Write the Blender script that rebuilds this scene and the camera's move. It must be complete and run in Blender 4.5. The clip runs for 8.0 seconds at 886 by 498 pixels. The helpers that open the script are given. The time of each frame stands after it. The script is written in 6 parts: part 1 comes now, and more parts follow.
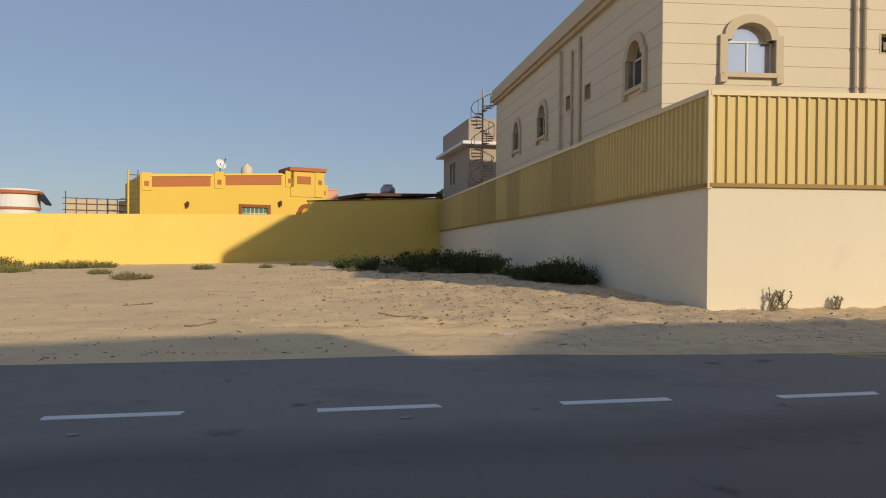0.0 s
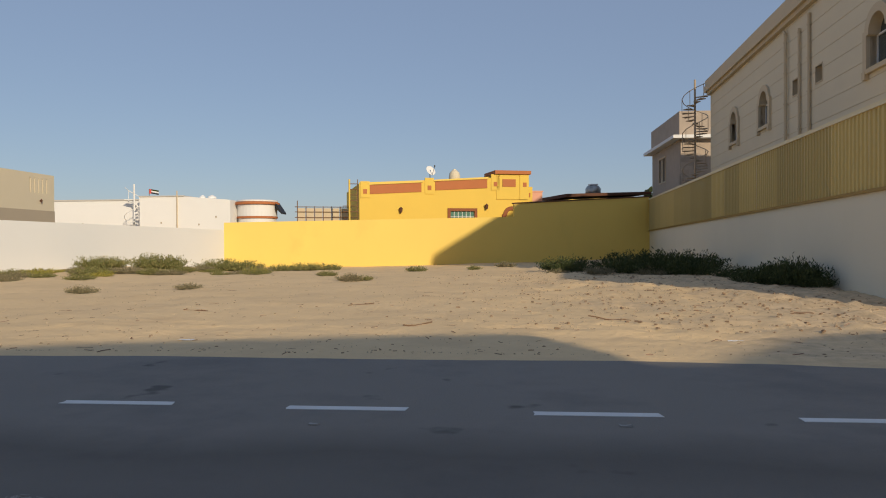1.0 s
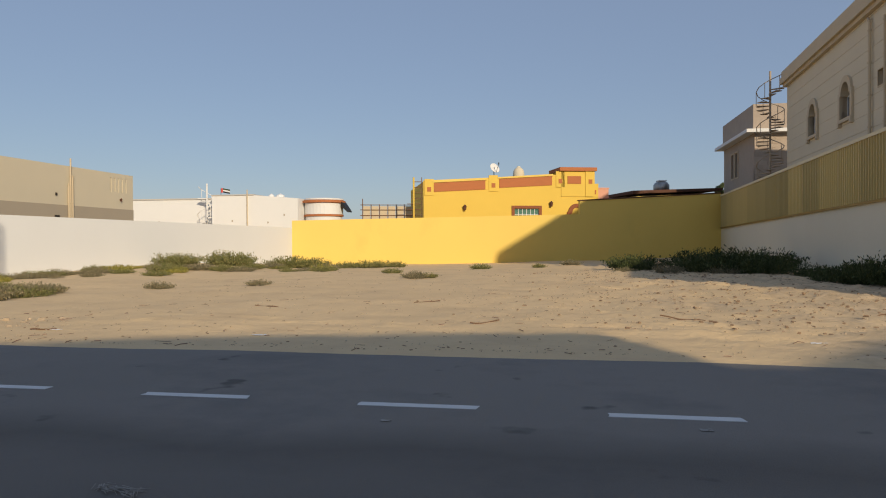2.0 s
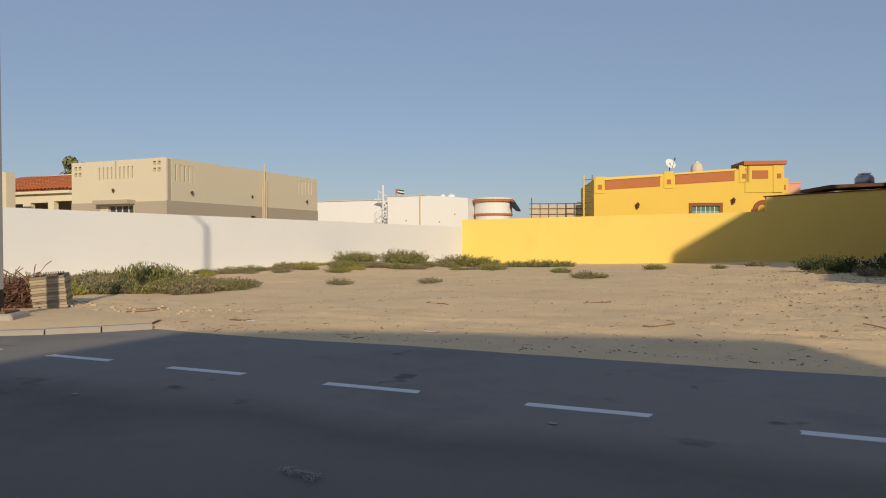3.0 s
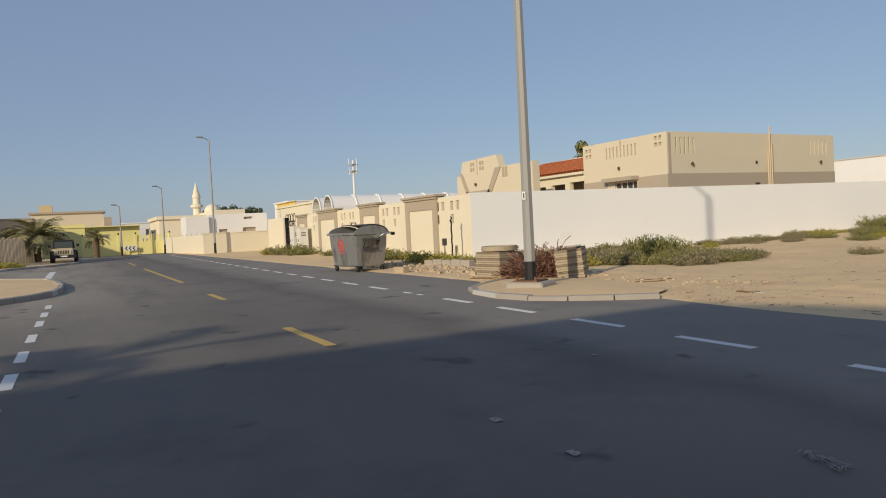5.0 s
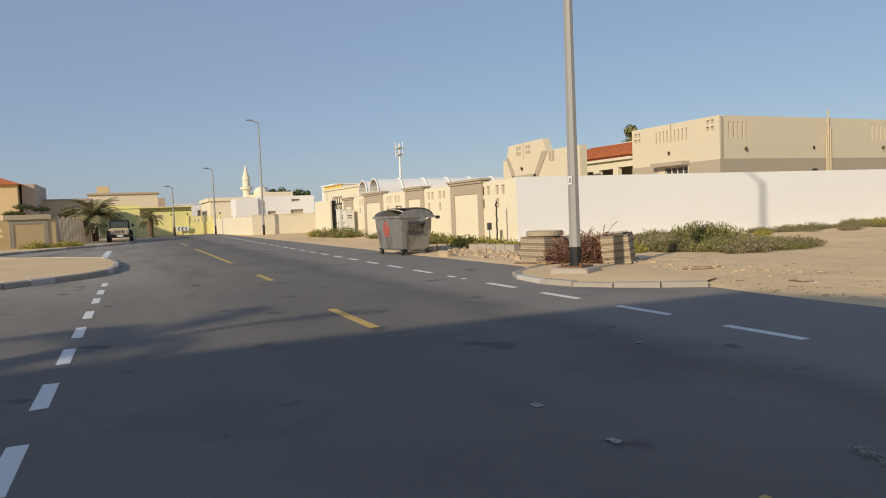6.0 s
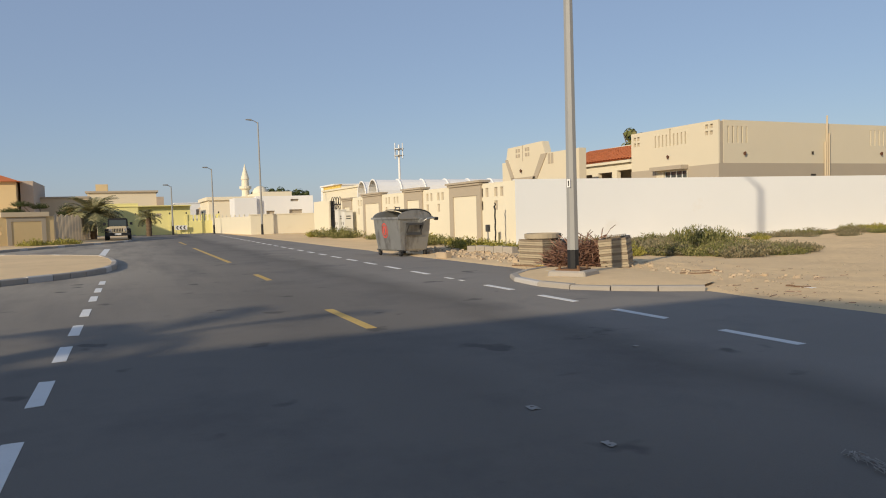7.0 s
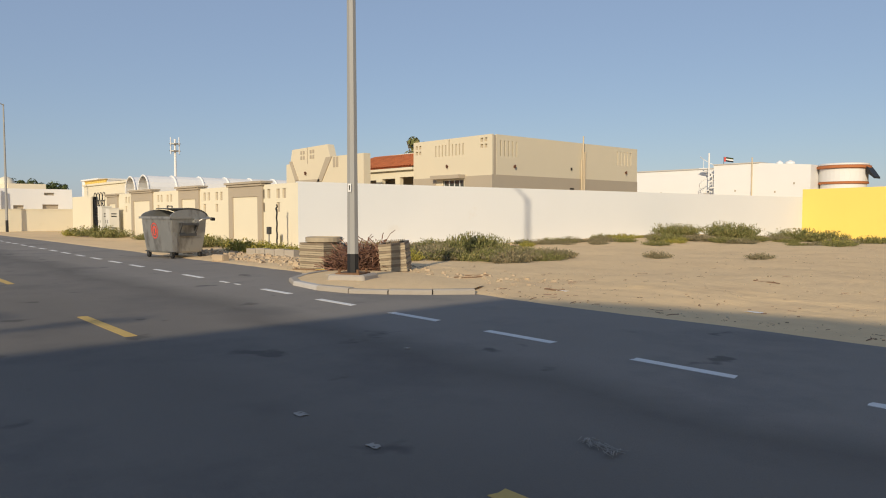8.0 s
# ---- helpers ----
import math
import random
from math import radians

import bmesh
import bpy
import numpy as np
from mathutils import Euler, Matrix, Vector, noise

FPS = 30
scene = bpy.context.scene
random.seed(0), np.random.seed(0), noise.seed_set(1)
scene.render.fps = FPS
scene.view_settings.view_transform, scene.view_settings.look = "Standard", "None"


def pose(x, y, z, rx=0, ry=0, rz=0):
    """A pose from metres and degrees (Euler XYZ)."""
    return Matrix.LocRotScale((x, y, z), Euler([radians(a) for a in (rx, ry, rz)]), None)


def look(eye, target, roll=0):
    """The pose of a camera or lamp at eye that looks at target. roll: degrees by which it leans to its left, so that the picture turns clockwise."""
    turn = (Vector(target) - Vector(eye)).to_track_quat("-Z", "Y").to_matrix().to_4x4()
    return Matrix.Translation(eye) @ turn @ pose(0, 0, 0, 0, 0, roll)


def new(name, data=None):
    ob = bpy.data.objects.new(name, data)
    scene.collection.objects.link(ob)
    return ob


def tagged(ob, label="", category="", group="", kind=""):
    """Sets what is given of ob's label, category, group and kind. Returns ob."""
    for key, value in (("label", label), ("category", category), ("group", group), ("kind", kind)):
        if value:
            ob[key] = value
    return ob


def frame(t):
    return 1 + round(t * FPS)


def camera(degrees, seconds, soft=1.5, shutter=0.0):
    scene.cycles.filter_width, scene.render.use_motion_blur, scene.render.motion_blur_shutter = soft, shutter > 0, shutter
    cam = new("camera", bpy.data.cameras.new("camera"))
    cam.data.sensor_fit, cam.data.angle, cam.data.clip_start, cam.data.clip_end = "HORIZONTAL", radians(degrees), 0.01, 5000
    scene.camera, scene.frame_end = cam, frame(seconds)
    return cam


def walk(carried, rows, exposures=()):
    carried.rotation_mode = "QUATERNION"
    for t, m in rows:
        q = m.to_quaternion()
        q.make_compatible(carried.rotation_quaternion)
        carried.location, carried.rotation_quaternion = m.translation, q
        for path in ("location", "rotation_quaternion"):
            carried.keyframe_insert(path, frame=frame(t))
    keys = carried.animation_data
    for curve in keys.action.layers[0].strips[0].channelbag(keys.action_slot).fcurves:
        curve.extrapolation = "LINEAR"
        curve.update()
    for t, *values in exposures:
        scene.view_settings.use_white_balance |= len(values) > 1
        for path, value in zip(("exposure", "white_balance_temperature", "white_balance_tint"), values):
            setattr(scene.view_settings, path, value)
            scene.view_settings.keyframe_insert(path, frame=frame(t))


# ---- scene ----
# ---------------------------------------------------------------- camera
cam = camera(64.02, 8.0, soft=1.05)
# seconds, place, yaw, pitch and roll of a camera held in the hand and turned nearly on the spot
ROWS = [
    (0.0, 0.162, -0.132, 1.387, -11.50, -0.50, 0.49), (0.5, 0.131, -0.123, 1.403, -0.87, -0.72, 0.31),
    (1.0, 0.077, -0.090, 1.400, 4.89, -0.43, -0.29), (1.2, 0.054, -0.074, 1.400, 6.41, -0.47, -0.38),
    (2.3, -0.020, -0.030, 1.392, 11.98, -0.45, -0.30), (2.5, -0.030, -0.026, 1.398, 14.14, -0.23, -0.38),
    (3.0, -0.008, 0.010, 1.400, 23.56, -0.63, -0.14), (3.5, -0.002, -0.006, 1.402, 35.29, -1.03, -0.94),
    (4.0, 0.004, -0.014, 1.398, 45.56, -0.81, -1.89), (4.5, -0.005, -0.027, 1.396, 54.93, -0.72, -2.27),
    (5.0, -0.010, -0.024, 1.398, 62.63, -1.89, -2.87), (5.2, -0.006, -0.012, 1.392, 64.17, -2.71, -2.76),
    (6.3, 0.000, -0.008, 1.402, 67.06, -2.87, -2.15), (6.5, 0.004, -0.004, 1.401, 67.54, -2.88, -2.05),
    (7.0, 0.007, -0.004, 1.402, 66.20, -2.91, -1.71), (7.5, -0.004, 0.017, 1.403, 62.72, -3.12, -1.02),
    (8.0, 0.046, 0.092, 1.404, 48.95, -2.88, -0.02),
]
walk(cam, [(t, pose(x, y, z, 90 + pitch, 0, yaw) @ pose(0, 0, 0, 0, 0, roll)) for t, x, y, z, yaw, pitch, roll in ROWS],
     exposures=[(0.0, -0.05, 7300, 9), (2.5, -0.05, 7300, 9), (4.0, -0.06, 7150, 8), (5.2, -0.04, 7050, 8), (6.3, 0.13, 7150, 8), (7.2, 0.13, 7150, 8), (8.0, 0.12, 7250, 8)])

# ---------------------------------------------------------------- light
SUN_UP, SUN_WAY = radians(20.0), Vector((-0.53, 0.848, 0)).normalized()
world = bpy.data.worlds.new("sky")
scene.world = world
world.use_nodes = True
wn = world.node_tree.nodes
sky = wn.new("ShaderNodeTexSky")
sky.sky_type, sky.sun_disc = "NISHITA", False
sky.sun_elevation, sky.sun_rotation = SUN_UP, math.atan2(-SUN_WAY.x, -SUN_WAY.y)
sky.air_density, sky.dust_density, sky.ozone_density = 1.0, 0.5, 3.0
wn["Background"].inputs["Strength"].default_value = 0.11
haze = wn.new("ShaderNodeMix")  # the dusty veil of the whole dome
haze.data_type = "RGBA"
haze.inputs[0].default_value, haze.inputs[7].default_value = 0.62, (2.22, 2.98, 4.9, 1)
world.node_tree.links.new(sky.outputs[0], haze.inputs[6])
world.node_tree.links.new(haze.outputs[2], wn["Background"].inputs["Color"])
sun = new("sun", bpy.data.lights.new("sun", "SUN"))
sun.data.energy, sun.data.angle, sun.data.color = 3.5, radians(0.9), (1.0, 0.87, 0.69)
sun.matrix_world = look((0, 0, 50), Vector((0, 0, 50)) + SUN_WAY * math.cos(SUN_UP) - Vector((0, 0, math.sin(SUN_UP))))


# ---------------------------------------------------------------- materials
def mat(name, col, rough=0.85, var=0.12, scale=0.6, bump=0.15, grain=30.0, metal=0.0, stain=None, each=0.0, stretch=(1, 1, 1), spec=0.3):
    """A painted, mineral or metal surface: two scales of tone, fine relief, optional stains and a tone for each piece."""
    m = bpy.data.materials.new(name)
    m.use_nodes = True
    n, l = m.node_tree.nodes, m.node_tree.links
    b = n["Principled BSDF"]
    b.inputs["Roughness"].default_value, b.inputs["Metallic"].default_value = rough, metal
    b.inputs["Specular IOR Level"].default_value = spec
    tc = n.new("ShaderNodeTexCoord")
    mp = n.new("ShaderNodeMapping")
    mp.inputs["Scale"].default_value = stretch
    l.new(tc.outputs["Object"], mp.inputs[0])

    def tex(sc, det=4.0, ro=0.6):
        t = n.new("ShaderNodeTexNoise")
        t.inputs["Scale"].default_value, t.inputs["Detail"].default_value, t.inputs["Roughness"].default_value = sc, det, ro
        l.new(mp.outputs[0], t.inputs["Vector"])
        return t

    def mixc(fac, a, c, mode="MIX"):
        x = n.new("ShaderNodeMix")
        x.data_type, x.blend_type = "RGBA", mode
        for sock, v in ((0, fac), (6, a), (7, c)):
            if isinstance(v, (int, float)):
                x.inputs[sock].default_value = v
            elif isinstance(v, tuple):
                x.inputs[sock].default_value = (*v, 1)
            else:
                l.new(v, x.inputs[sock])
        return x.outputs[2]

    big, small = tex(scale), tex(grain, 6.0, 0.7)
    lo, hi = tuple(max(0, c * (1 - var)) for c in col), tuple(min(1, c * (1 + var)) for c in col)
    c = mixc(big.outputs[0], lo, hi)
    c = mixc(small.outputs[0], mixc(1.0, c, (1 - var * 0.8,) * 3, "MULTIPLY"), mixc(1.0, c, (min(1.0, 1 + var * 0.3),) * 3, "MULTIPLY"))
    if stain:
        st = tex(stain[1], 8.0, 0.65)
        r = n.new("ShaderNodeValToRGB")
        r.color_ramp.elements[0].position, r.color_ramp.elements[1].position = stain[2], min(0.99, stain[2] + 0.14)
        l.new(st.outputs[0], r.inputs[0])
        fac = n.new("ShaderNodeMath")
        fac.operation = "MULTIPLY"
        fac.inputs[1].default_value = stain[3]
        l.new(r.outputs[0], fac.inputs[0])
        c = mixc(fac.outputs[0], c, stain[0])
    if each:
        oi = n.new("ShaderNodeObjectInfo")
        hv = n.new("ShaderNodeHueSaturation")
        mr = n.new("ShaderNodeMapRange")
        mr.inputs[3].default_value, mr.inputs[4].default_value = 1 - each, 1 + each
        l.new(oi.outputs["Random"], mr.inputs[0])
        l.new(mr.outputs[0], hv.inputs["Value"])
        l.new(c, hv.inputs["Color"])
        c = hv.outputs[0]
    l.new(c, b.inputs["Base Color"])
    if bump:
        bp = n.new("ShaderNodeBump")
        bp.inputs["Strength"].default_value, bp.inputs["Distance"].default_value = bump, 0.02
        l.new(small.outputs[0], bp.inputs["Height"])
        l.new(bp.outputs[0], b.inputs["Normal"])
    return m


def leafmat(name, col, dry):
    """Leaves and twigs, with a tone for every clump."""
    m = bpy.data.materials.new(name)
    m.use_nodes = True
    n, l = m.node_tree.nodes, m.node_tree.links
    b = n["Principled BSDF"]
    b.inputs["Roughness"].default_value = 0.7
    b.inputs["Specular IOR Level"].default_value = 0.15
    g = n.new("ShaderNodeNewGeometry")
    r = n.new("ShaderNodeValToRGB")
    r.color_ramp.elements[0].color, r.color_ramp.elements[1].color = (*[c * 0.6 for c in col], 1), (*dry, 1)
    e = r.color_ramp.elements.new(0.55)
    e.color = (*col, 1)
    l.new(g.outputs["Random Per Island"], r.inputs[0])
    l.new(r.outputs[0], b.inputs["Base Color"])
    return m


def glassmat(name, col, rough=0.05):
    m = bpy.data.materials.new(name)
    m.use_nodes = True
    b = m.node_tree.nodes["Principled BSDF"]
    b.inputs["Base Color"].default_value, b.inputs["Roughness"].default_value = (*col, 1), rough
    b.inputs["Specular IOR Level"].default_value = 0.8
    return m


SAND = mat("sand", (0.80, 0.585, 0.335), 0.95, 0.15, 0.25, 0.9, 8.0, stain=((0.66, 0.475, 0.275), 0.7, 0.5, 0.7))


def trampled(m):
    """Coarser relief and grey-brown trampled soil on the side of the lot by the cream wall."""
    n, l = m.node_tree.nodes, m.node_tree.links
    b = n["Principled BSDF"]
    base = b.inputs["Base Color"].links[0].from_socket
    tc, sep, big, fine = n.new("ShaderNodeTexCoord"), n.new("ShaderNodeSeparateXYZ"), n.new("ShaderNodeTexNoise"), n.new("ShaderNodeTexNoise")
    for t, sc, det in ((big, 0.35, 6.0), (fine, 3.2, 8.0)):
        t.inputs["Scale"].default_value, t.inputs["Detail"].default_value, t.inputs["Roughness"].default_value = sc, det, 0.68
        l.new(tc.outputs["Object"], t.inputs["Vector"])
    l.new(tc.outputs["Object"], sep.inputs[0])
    east = n.new("ShaderNodeMapRange")
    east.inputs[1].default_value, east.inputs[2].default_value = -3.0, 8.0
    east.inputs[3].default_value, east.inputs[4].default_value = -0.3, 0.17
    l.new(sep.outputs[0], east.inputs[0])
    add = n.new("ShaderNodeMath")
    l.new(east.outputs[0], add.inputs[0])
    l.new(big.outputs[0], add.inputs[1])
    r = n.new("ShaderNodeValToRGB")
    r.color_ramp.elements[0].position, r.color_ramp.elements[1].position = 0.40, 0.66
    r.color_ramp.elements[1].color = (0.85, 0.85, 0.85, 1)
    l.new(add.outputs[0], r.inputs[0])
    mottled = n.new("ShaderNodeValToRGB")
    mottled.color_ramp.elements[0].position, mottled.color_ramp.elements[0].color = 0.36, (0.42, 0.315, 0.20, 1)
    mottled.color_ramp.elements[1].position, mottled.color_ramp.elements[1].color = 0.62, (0.70, 0.53, 0.34, 1)
    l.new(fine.outputs[0], mottled.inputs[0])
    x = n.new("ShaderNodeMix")
    x.data_type = "RGBA"
    l.new(r.outputs[0], x.inputs[0])
    l.new(base, x.inputs[6])
    l.new(mottled.outputs[0], x.inputs[7])
    l.new(x.outputs[2], b.inputs["Base Color"])
    bp = n.new("ShaderNodeBump")
    bp.inputs["Strength"].default_value, bp.inputs["Distance"].default_value = 0.45, 0.06
    l.new(fine.outputs[0], bp.inputs["Height"])
    l.new(b.inputs["Normal"].links[0].from_socket, bp.inputs["Normal"])
    l.new(bp.outputs[0], b.inputs["Normal"])


trampled(SAND)
ASPHALT = mat("asphalt", (0.262, 0.240, 0.212), 0.88, 0.2, 0.22, 0.5, 60.0, stain=((0.165, 0.155, 0.145), 0.45, 0.5, 0.6))


def lane_wear(m):
    """Worn lanes along the street, darker where the wheels run, dust blown along the side street, and tar spots."""
    n, l = m.node_tree.nodes, m.node_tree.links
    b = n["Principled BSDF"]
    base = b.inputs["Base Color"].links[0].from_socket
    tc, sep, wob = n.new("ShaderNodeTexCoord"), n.new("ShaderNodeSeparateXYZ"), n.new("ShaderNodeTexNoise")
    wob.inputs["Scale"].default_value, wob.inputs["Detail"].default_value = 0.5, 5.0
    l.new(tc.outputs["Object"], wob.inputs["Vector"])
    l.new(tc.outputs["Object"], sep.inputs[0])

    def calc(op, p, q, r=None):
        x = n.new("ShaderNodeMath")
        x.operation = op
        for i, v in enumerate((p, q, r)):
            if isinstance(v, (int, float)):
                x.inputs[i].default_value = v
            elif v is not None:
                l.new(v, x.inputs[i])
        return x.outputs[0]

    def ramp(fac, stops):
        x = n.new("ShaderNodeValToRGB")
        while len(x.color_ramp.elements) < len(stops):
            x.color_ramp.elements.new(0.5)
        for e, (p, v) in zip(x.color_ramp.elements, stops):
            e.position, e.color = p, (v, v, v, 1)
        l.new(fac, x.inputs[0])
        return x.outputs[0]

    def mixed(fac, p, q, mode):
        x = n.new("ShaderNodeMix")
        x.data_type, x.blend_type = "RGBA", mode
        for i, v in ((0, fac), (6, p), (7, q)):
            if isinstance(v, float):
                x.inputs[i].default_value = v
            elif isinstance(v, tuple):
                x.inputs[i].default_value = (*v, 1)
            else:
                l.new(v, x.inputs[i])
        return x.outputs[2]

    across = calc("MULTIPLY_ADD", calc("ADD", sep.outputs[1], calc("MULTIPLY", wob.outputs[0], 1.4)), 0.1, 0.2)
    lanes = ramp(across, [(0.0, 0.74), (0.30, 0.72), (0.50, 0.62), (0.58, 0.70), (0.66, 0.74), (0.72, 0.60), (0.80, 0.98), (0.92, 1.0)])
    c = mixed(1.0, base, lanes, "MULTIPLY")
    streak = n.new("ShaderNodeTexNoise")
    streak.inputs["Scale"].default_value, streak.inputs["Detail"].default_value, streak.inputs["Roughness"].default_value = 1.0, 7.0, 0.6
    mp = n.new("ShaderNodeMapping")
    mp.inputs["Scale"].default_value = (0.12, 0.7, 1)
    l.new(tc.outputs["Object"], mp.inputs[0])
    l.new(mp.outputs[0], streak.inputs["Vector"])
    south = ramp(calc("MULTIPLY_ADD", sep.outputs[1], -0.1, 0.5), [(0.12, 0.0), (0.6, 1.0)])
    west = ramp(calc("MULTIPLY_ADD", sep.outputs[0], -0.02, 0.0), [(0.15, 0.0), (0.42, 1.0)])
    dust = calc("MULTIPLY", calc("MULTIPLY", south, west), ramp(streak.outputs[0], [(0.28, 0.0), (0.55, 0.9)]))
    c = mixed(dust, c, (0.36, 0.32, 0.26), "MIX")
    spots = n.new("ShaderNodeTexNoise")
    spots.inputs["Scale"].default_value, spots.inputs["Detail"].default_value = 1.3, 3.0
    l.new(tc.outputs["Object"], spots.inputs["Vector"])
    c = mixed(ramp(spots.outputs[0], [(0.66, 0.0), (0.71, 0.7)]), c, (0.07, 0.066, 0.062), "MIX")
    l.new(c, b.inputs["Base Color"])


lane_wear(ASPHALT)
LINE_WHITE = mat("worn_white_line", (0.72, 0.72, 0.70), 0.8, 0.1, 3.0, 0.2, 40.0, stain=((0.25, 0.25, 0.25), 6.0, 0.62, 0.7))
LINE_YELLOW = mat("worn_yellow_line", (0.58, 0.40, 0.13), 0.8, 0.12, 3.0, 0.2, 40.0, stain=((0.2, 0.15, 0.08), 6.0, 0.58, 0.7))
CONCRETE = mat("concrete", (0.40, 0.36, 0.31), 0.9, 0.12, 1.5, 0.5, 30.0, stain=((0.3, 0.27, 0.23), 2.5, 0.56, 0.5))
KERB_PAINT = mat("pale_kerb_paint", (0.54, 0.51, 0.47), 0.85, 0.1, 2.0, 0.3, 30.0)
CREAM = mat("cream_render", (0.77, 0.70, 0.545), 0.9, 0.05, 0.4, 0.25, 50.0, stain=((0.55, 0.47, 0.35), 0.5, 0.66, 0.35), stretch=(1, 1, 0.5))
CREAM_CLAD = mat("cream_stone_cladding", (0.68, 0.60, 0.455), 0.85, 0.06, 0.5, 0.15, 60.0, stain=((0.5, 0.43, 0.33), 0.8, 0.64, 0.3))
CREAM_TRIM = mat("sand_coloured_trim", (0.58, 0.48, 0.34), 0.85, 0.06, 1.0, 0.2, 50.0)
SHEET = mat("ochre_coated_steel_sheet", (0.55, 0.41, 0.15), 0.5, 0.07, 0.5, 0.05, 30.0, each=0.2, spec=0.4, stain=((0.36, 0.27, 0.13), 1.2, 0.62, 0.4), stretch=(1, 1, 0.3))
SHEET_DARK = mat("ochre_steel_rib", (0.33, 0.20, 0.045), 0.5, 0.06, 0.6, 0.05, 30.0)
SHEET_CAP = mat("pale_steel_flashing", (0.72, 0.60, 0.36), 0.45, 0.05, 1.0, 0.05, 30.0)
YELLOW = mat("yellow_wall_paint", (0.80, 0.58, 0.155), 0.85, 0.05, 0.3, 0.25, 40.0, stain=((0.64, 0.48, 0.13), 0.35, 0.58, 0.4), stretch=(1, 1, 0.6))
YELLOW_DEEP = mat("deep_yellow_paint", (0.76, 0.53, 0.11), 0.85, 0.05, 0.4, 0.2, 40.0)
TERRA = mat("terracotta_paint", (0.47, 0.17, 0.07), 0.85, 0.07, 1.0, 0.2, 40.0)
TERRA_DARK = mat("dark_terracotta_frame", (0.28, 0.10, 0.045), 0.8, 0.07, 1.0, 0.2, 40.0)
WHITE_WALL = mat("white_wall_paint", (0.735, 0.755, 0.765), 0.9, 0.03, 0.3, 0.2, 40.0, stain=((0.64, 0.58, 0.50), 0.4, 0.64, 0.35))
WHITE = mat("white_paint", (0.76, 0.76, 0.75), 0.85, 0.03, 0.6, 0.15, 40.0)
BEIGE = mat("beige_render", (0.65, 0.58, 0.44), 0.9, 0.04, 0.4, 0.2, 40.0)
BEIGE_PALE = mat("pale_beige_render", (0.74, 0.68, 0.53), 0.9, 0.04, 0.4, 0.2, 40.0, stain=((0.6, 0.5, 0.34), 0.5, 0.66, 0.3))
TAUPE = mat("taupe_paint", (0.42, 0.36, 0.28), 0.9, 0.05, 0.6, 0.2, 40.0)
ROOF_TILE = mat("orange_clay_tile", (0.52, 0.16, 0.06), 0.8, 0.14, 2.0, 0.3, 30.0, each=0.12)
BROWN = mat("brown_roof_edge", (0.12, 0.055, 0.035), 0.8, 0.1, 1.0, 0.2, 30.0)
STONE = mat("grey_brown_stone", (0.46, 0.38, 0.31), 0.9, 0.14, 1.2, 0.5, 12.0, each=0.1)
BIN_LID = mat("dull_dark_lid_steel", (0.13, 0.13, 0.125), 0.5, 0.2, 2.5, 0.1, 20.0, metal=0.5, stain=((0.27, 0.26, 0.24), 3.0, 0.58, 0.6))
STEEL = mat("galvanised_steel", (0.46, 0.46, 0.44), 0.42, 0.22, 1.6, 0.12, 14.0, metal=0.7, stain=((0.20, 0.19, 0.175), 2.4, 0.5, 0.75), stretch=(1, 1, 0.4))
STEEL_DARK = mat("dark_worn_steel", (0.10, 0.10, 0.10), 0.5, 0.15, 3.0, 0.1, 20.0, metal=0.4)
POLE_STEEL = mat("grey_pole_steel", (0.33, 0.33, 0.32), 0.6, 0.06, 1.0, 0.05, 20.0, metal=0.15)
BLACK = mat("black_paint", (0.022, 0.022, 0.024), 0.55, 0.1, 2.0, 0.1, 20.0)
RUBBER = mat("black_rubber", (0.02, 0.02, 0.02), 0.8, 0.1, 3.0, 0.1, 30.0)
# paler copy of the rust, with the stair's sunlight put into the colour
STAIR_SUNLIT = mat("sunlit_stair_rust", (0.44, 0.35, 0.26), 0.8, 0.2, 3.0, 0.2, 30.0)
RUST = mat("rusty_iron", (0.20, 0.11, 0.06), 0.85, 0.2, 3.0, 0.3, 30.0)
RED = mat("faded_red_print", (0.68, 0.10, 0.08), 0.6, 0.08, 6.0, 0.0, 30.0)
WICKER_A = mat("pale_woven_rattan", (0.42, 0.35, 0.25), 0.8, 0.15, 8.0, 0.4, 60.0)
WICKER_B = mat("dark_woven_rattan", (0.26, 0.205, 0.145), 0.8, 0.2, 8.0, 0.4, 60.0)
TWIG = leafmat("dead_twigs", (0.20, 0.105, 0.075), (0.33, 0.20, 0.14))
LEAF = leafmat("desert_shrub_leaves", (0.17, 0.18, 0.065), (0.33, 0.28, 0.12))
LEAF_GREY = leafmat("grey_green_scrub", (0.20, 0.185, 0.11), (0.35, 0.27, 0.165))
LEAF_DARK = leafmat("dark_shrub_leaves", (0.055, 0.075, 0.028), (0.12, 0.135, 0.05))
LEAF_LIME = leafmat("yellow_green_leaves", (0.30, 0.28, 0.06), (0.46, 0.38, 0.12))
PALM = leafmat("palm_fronds", (0.27, 0.26, 0.13), (0.42, 0.36, 0.20))
BARK = mat("palm_bark", (0.16, 0.11, 0.07), 0.95, 0.2, 3.0, 0.8, 12.0)
RUBBLE = mat("broken_block", (0.50, 0.39, 0.27), 0.95, 0.2, 2.0, 0.6, 12.0)
GLASS = glassmat("window_glass", (0.05, 0.07, 0.075))
GLASS_GREEN = glassmat("green_tinted_glass", (0.10, 0.22, 0.18))
# mirror-bright glass; in the villa's front window it stands for sunlit white curtains
GLASS_BRIGHT = glassmat("bright_mirror_glass", (0.75, 0.76, 0.78), 0.06)
GLASS_BRIGHT.node_tree.nodes["Principled BSDF"].inputs["Metallic"].default_value = 0.9
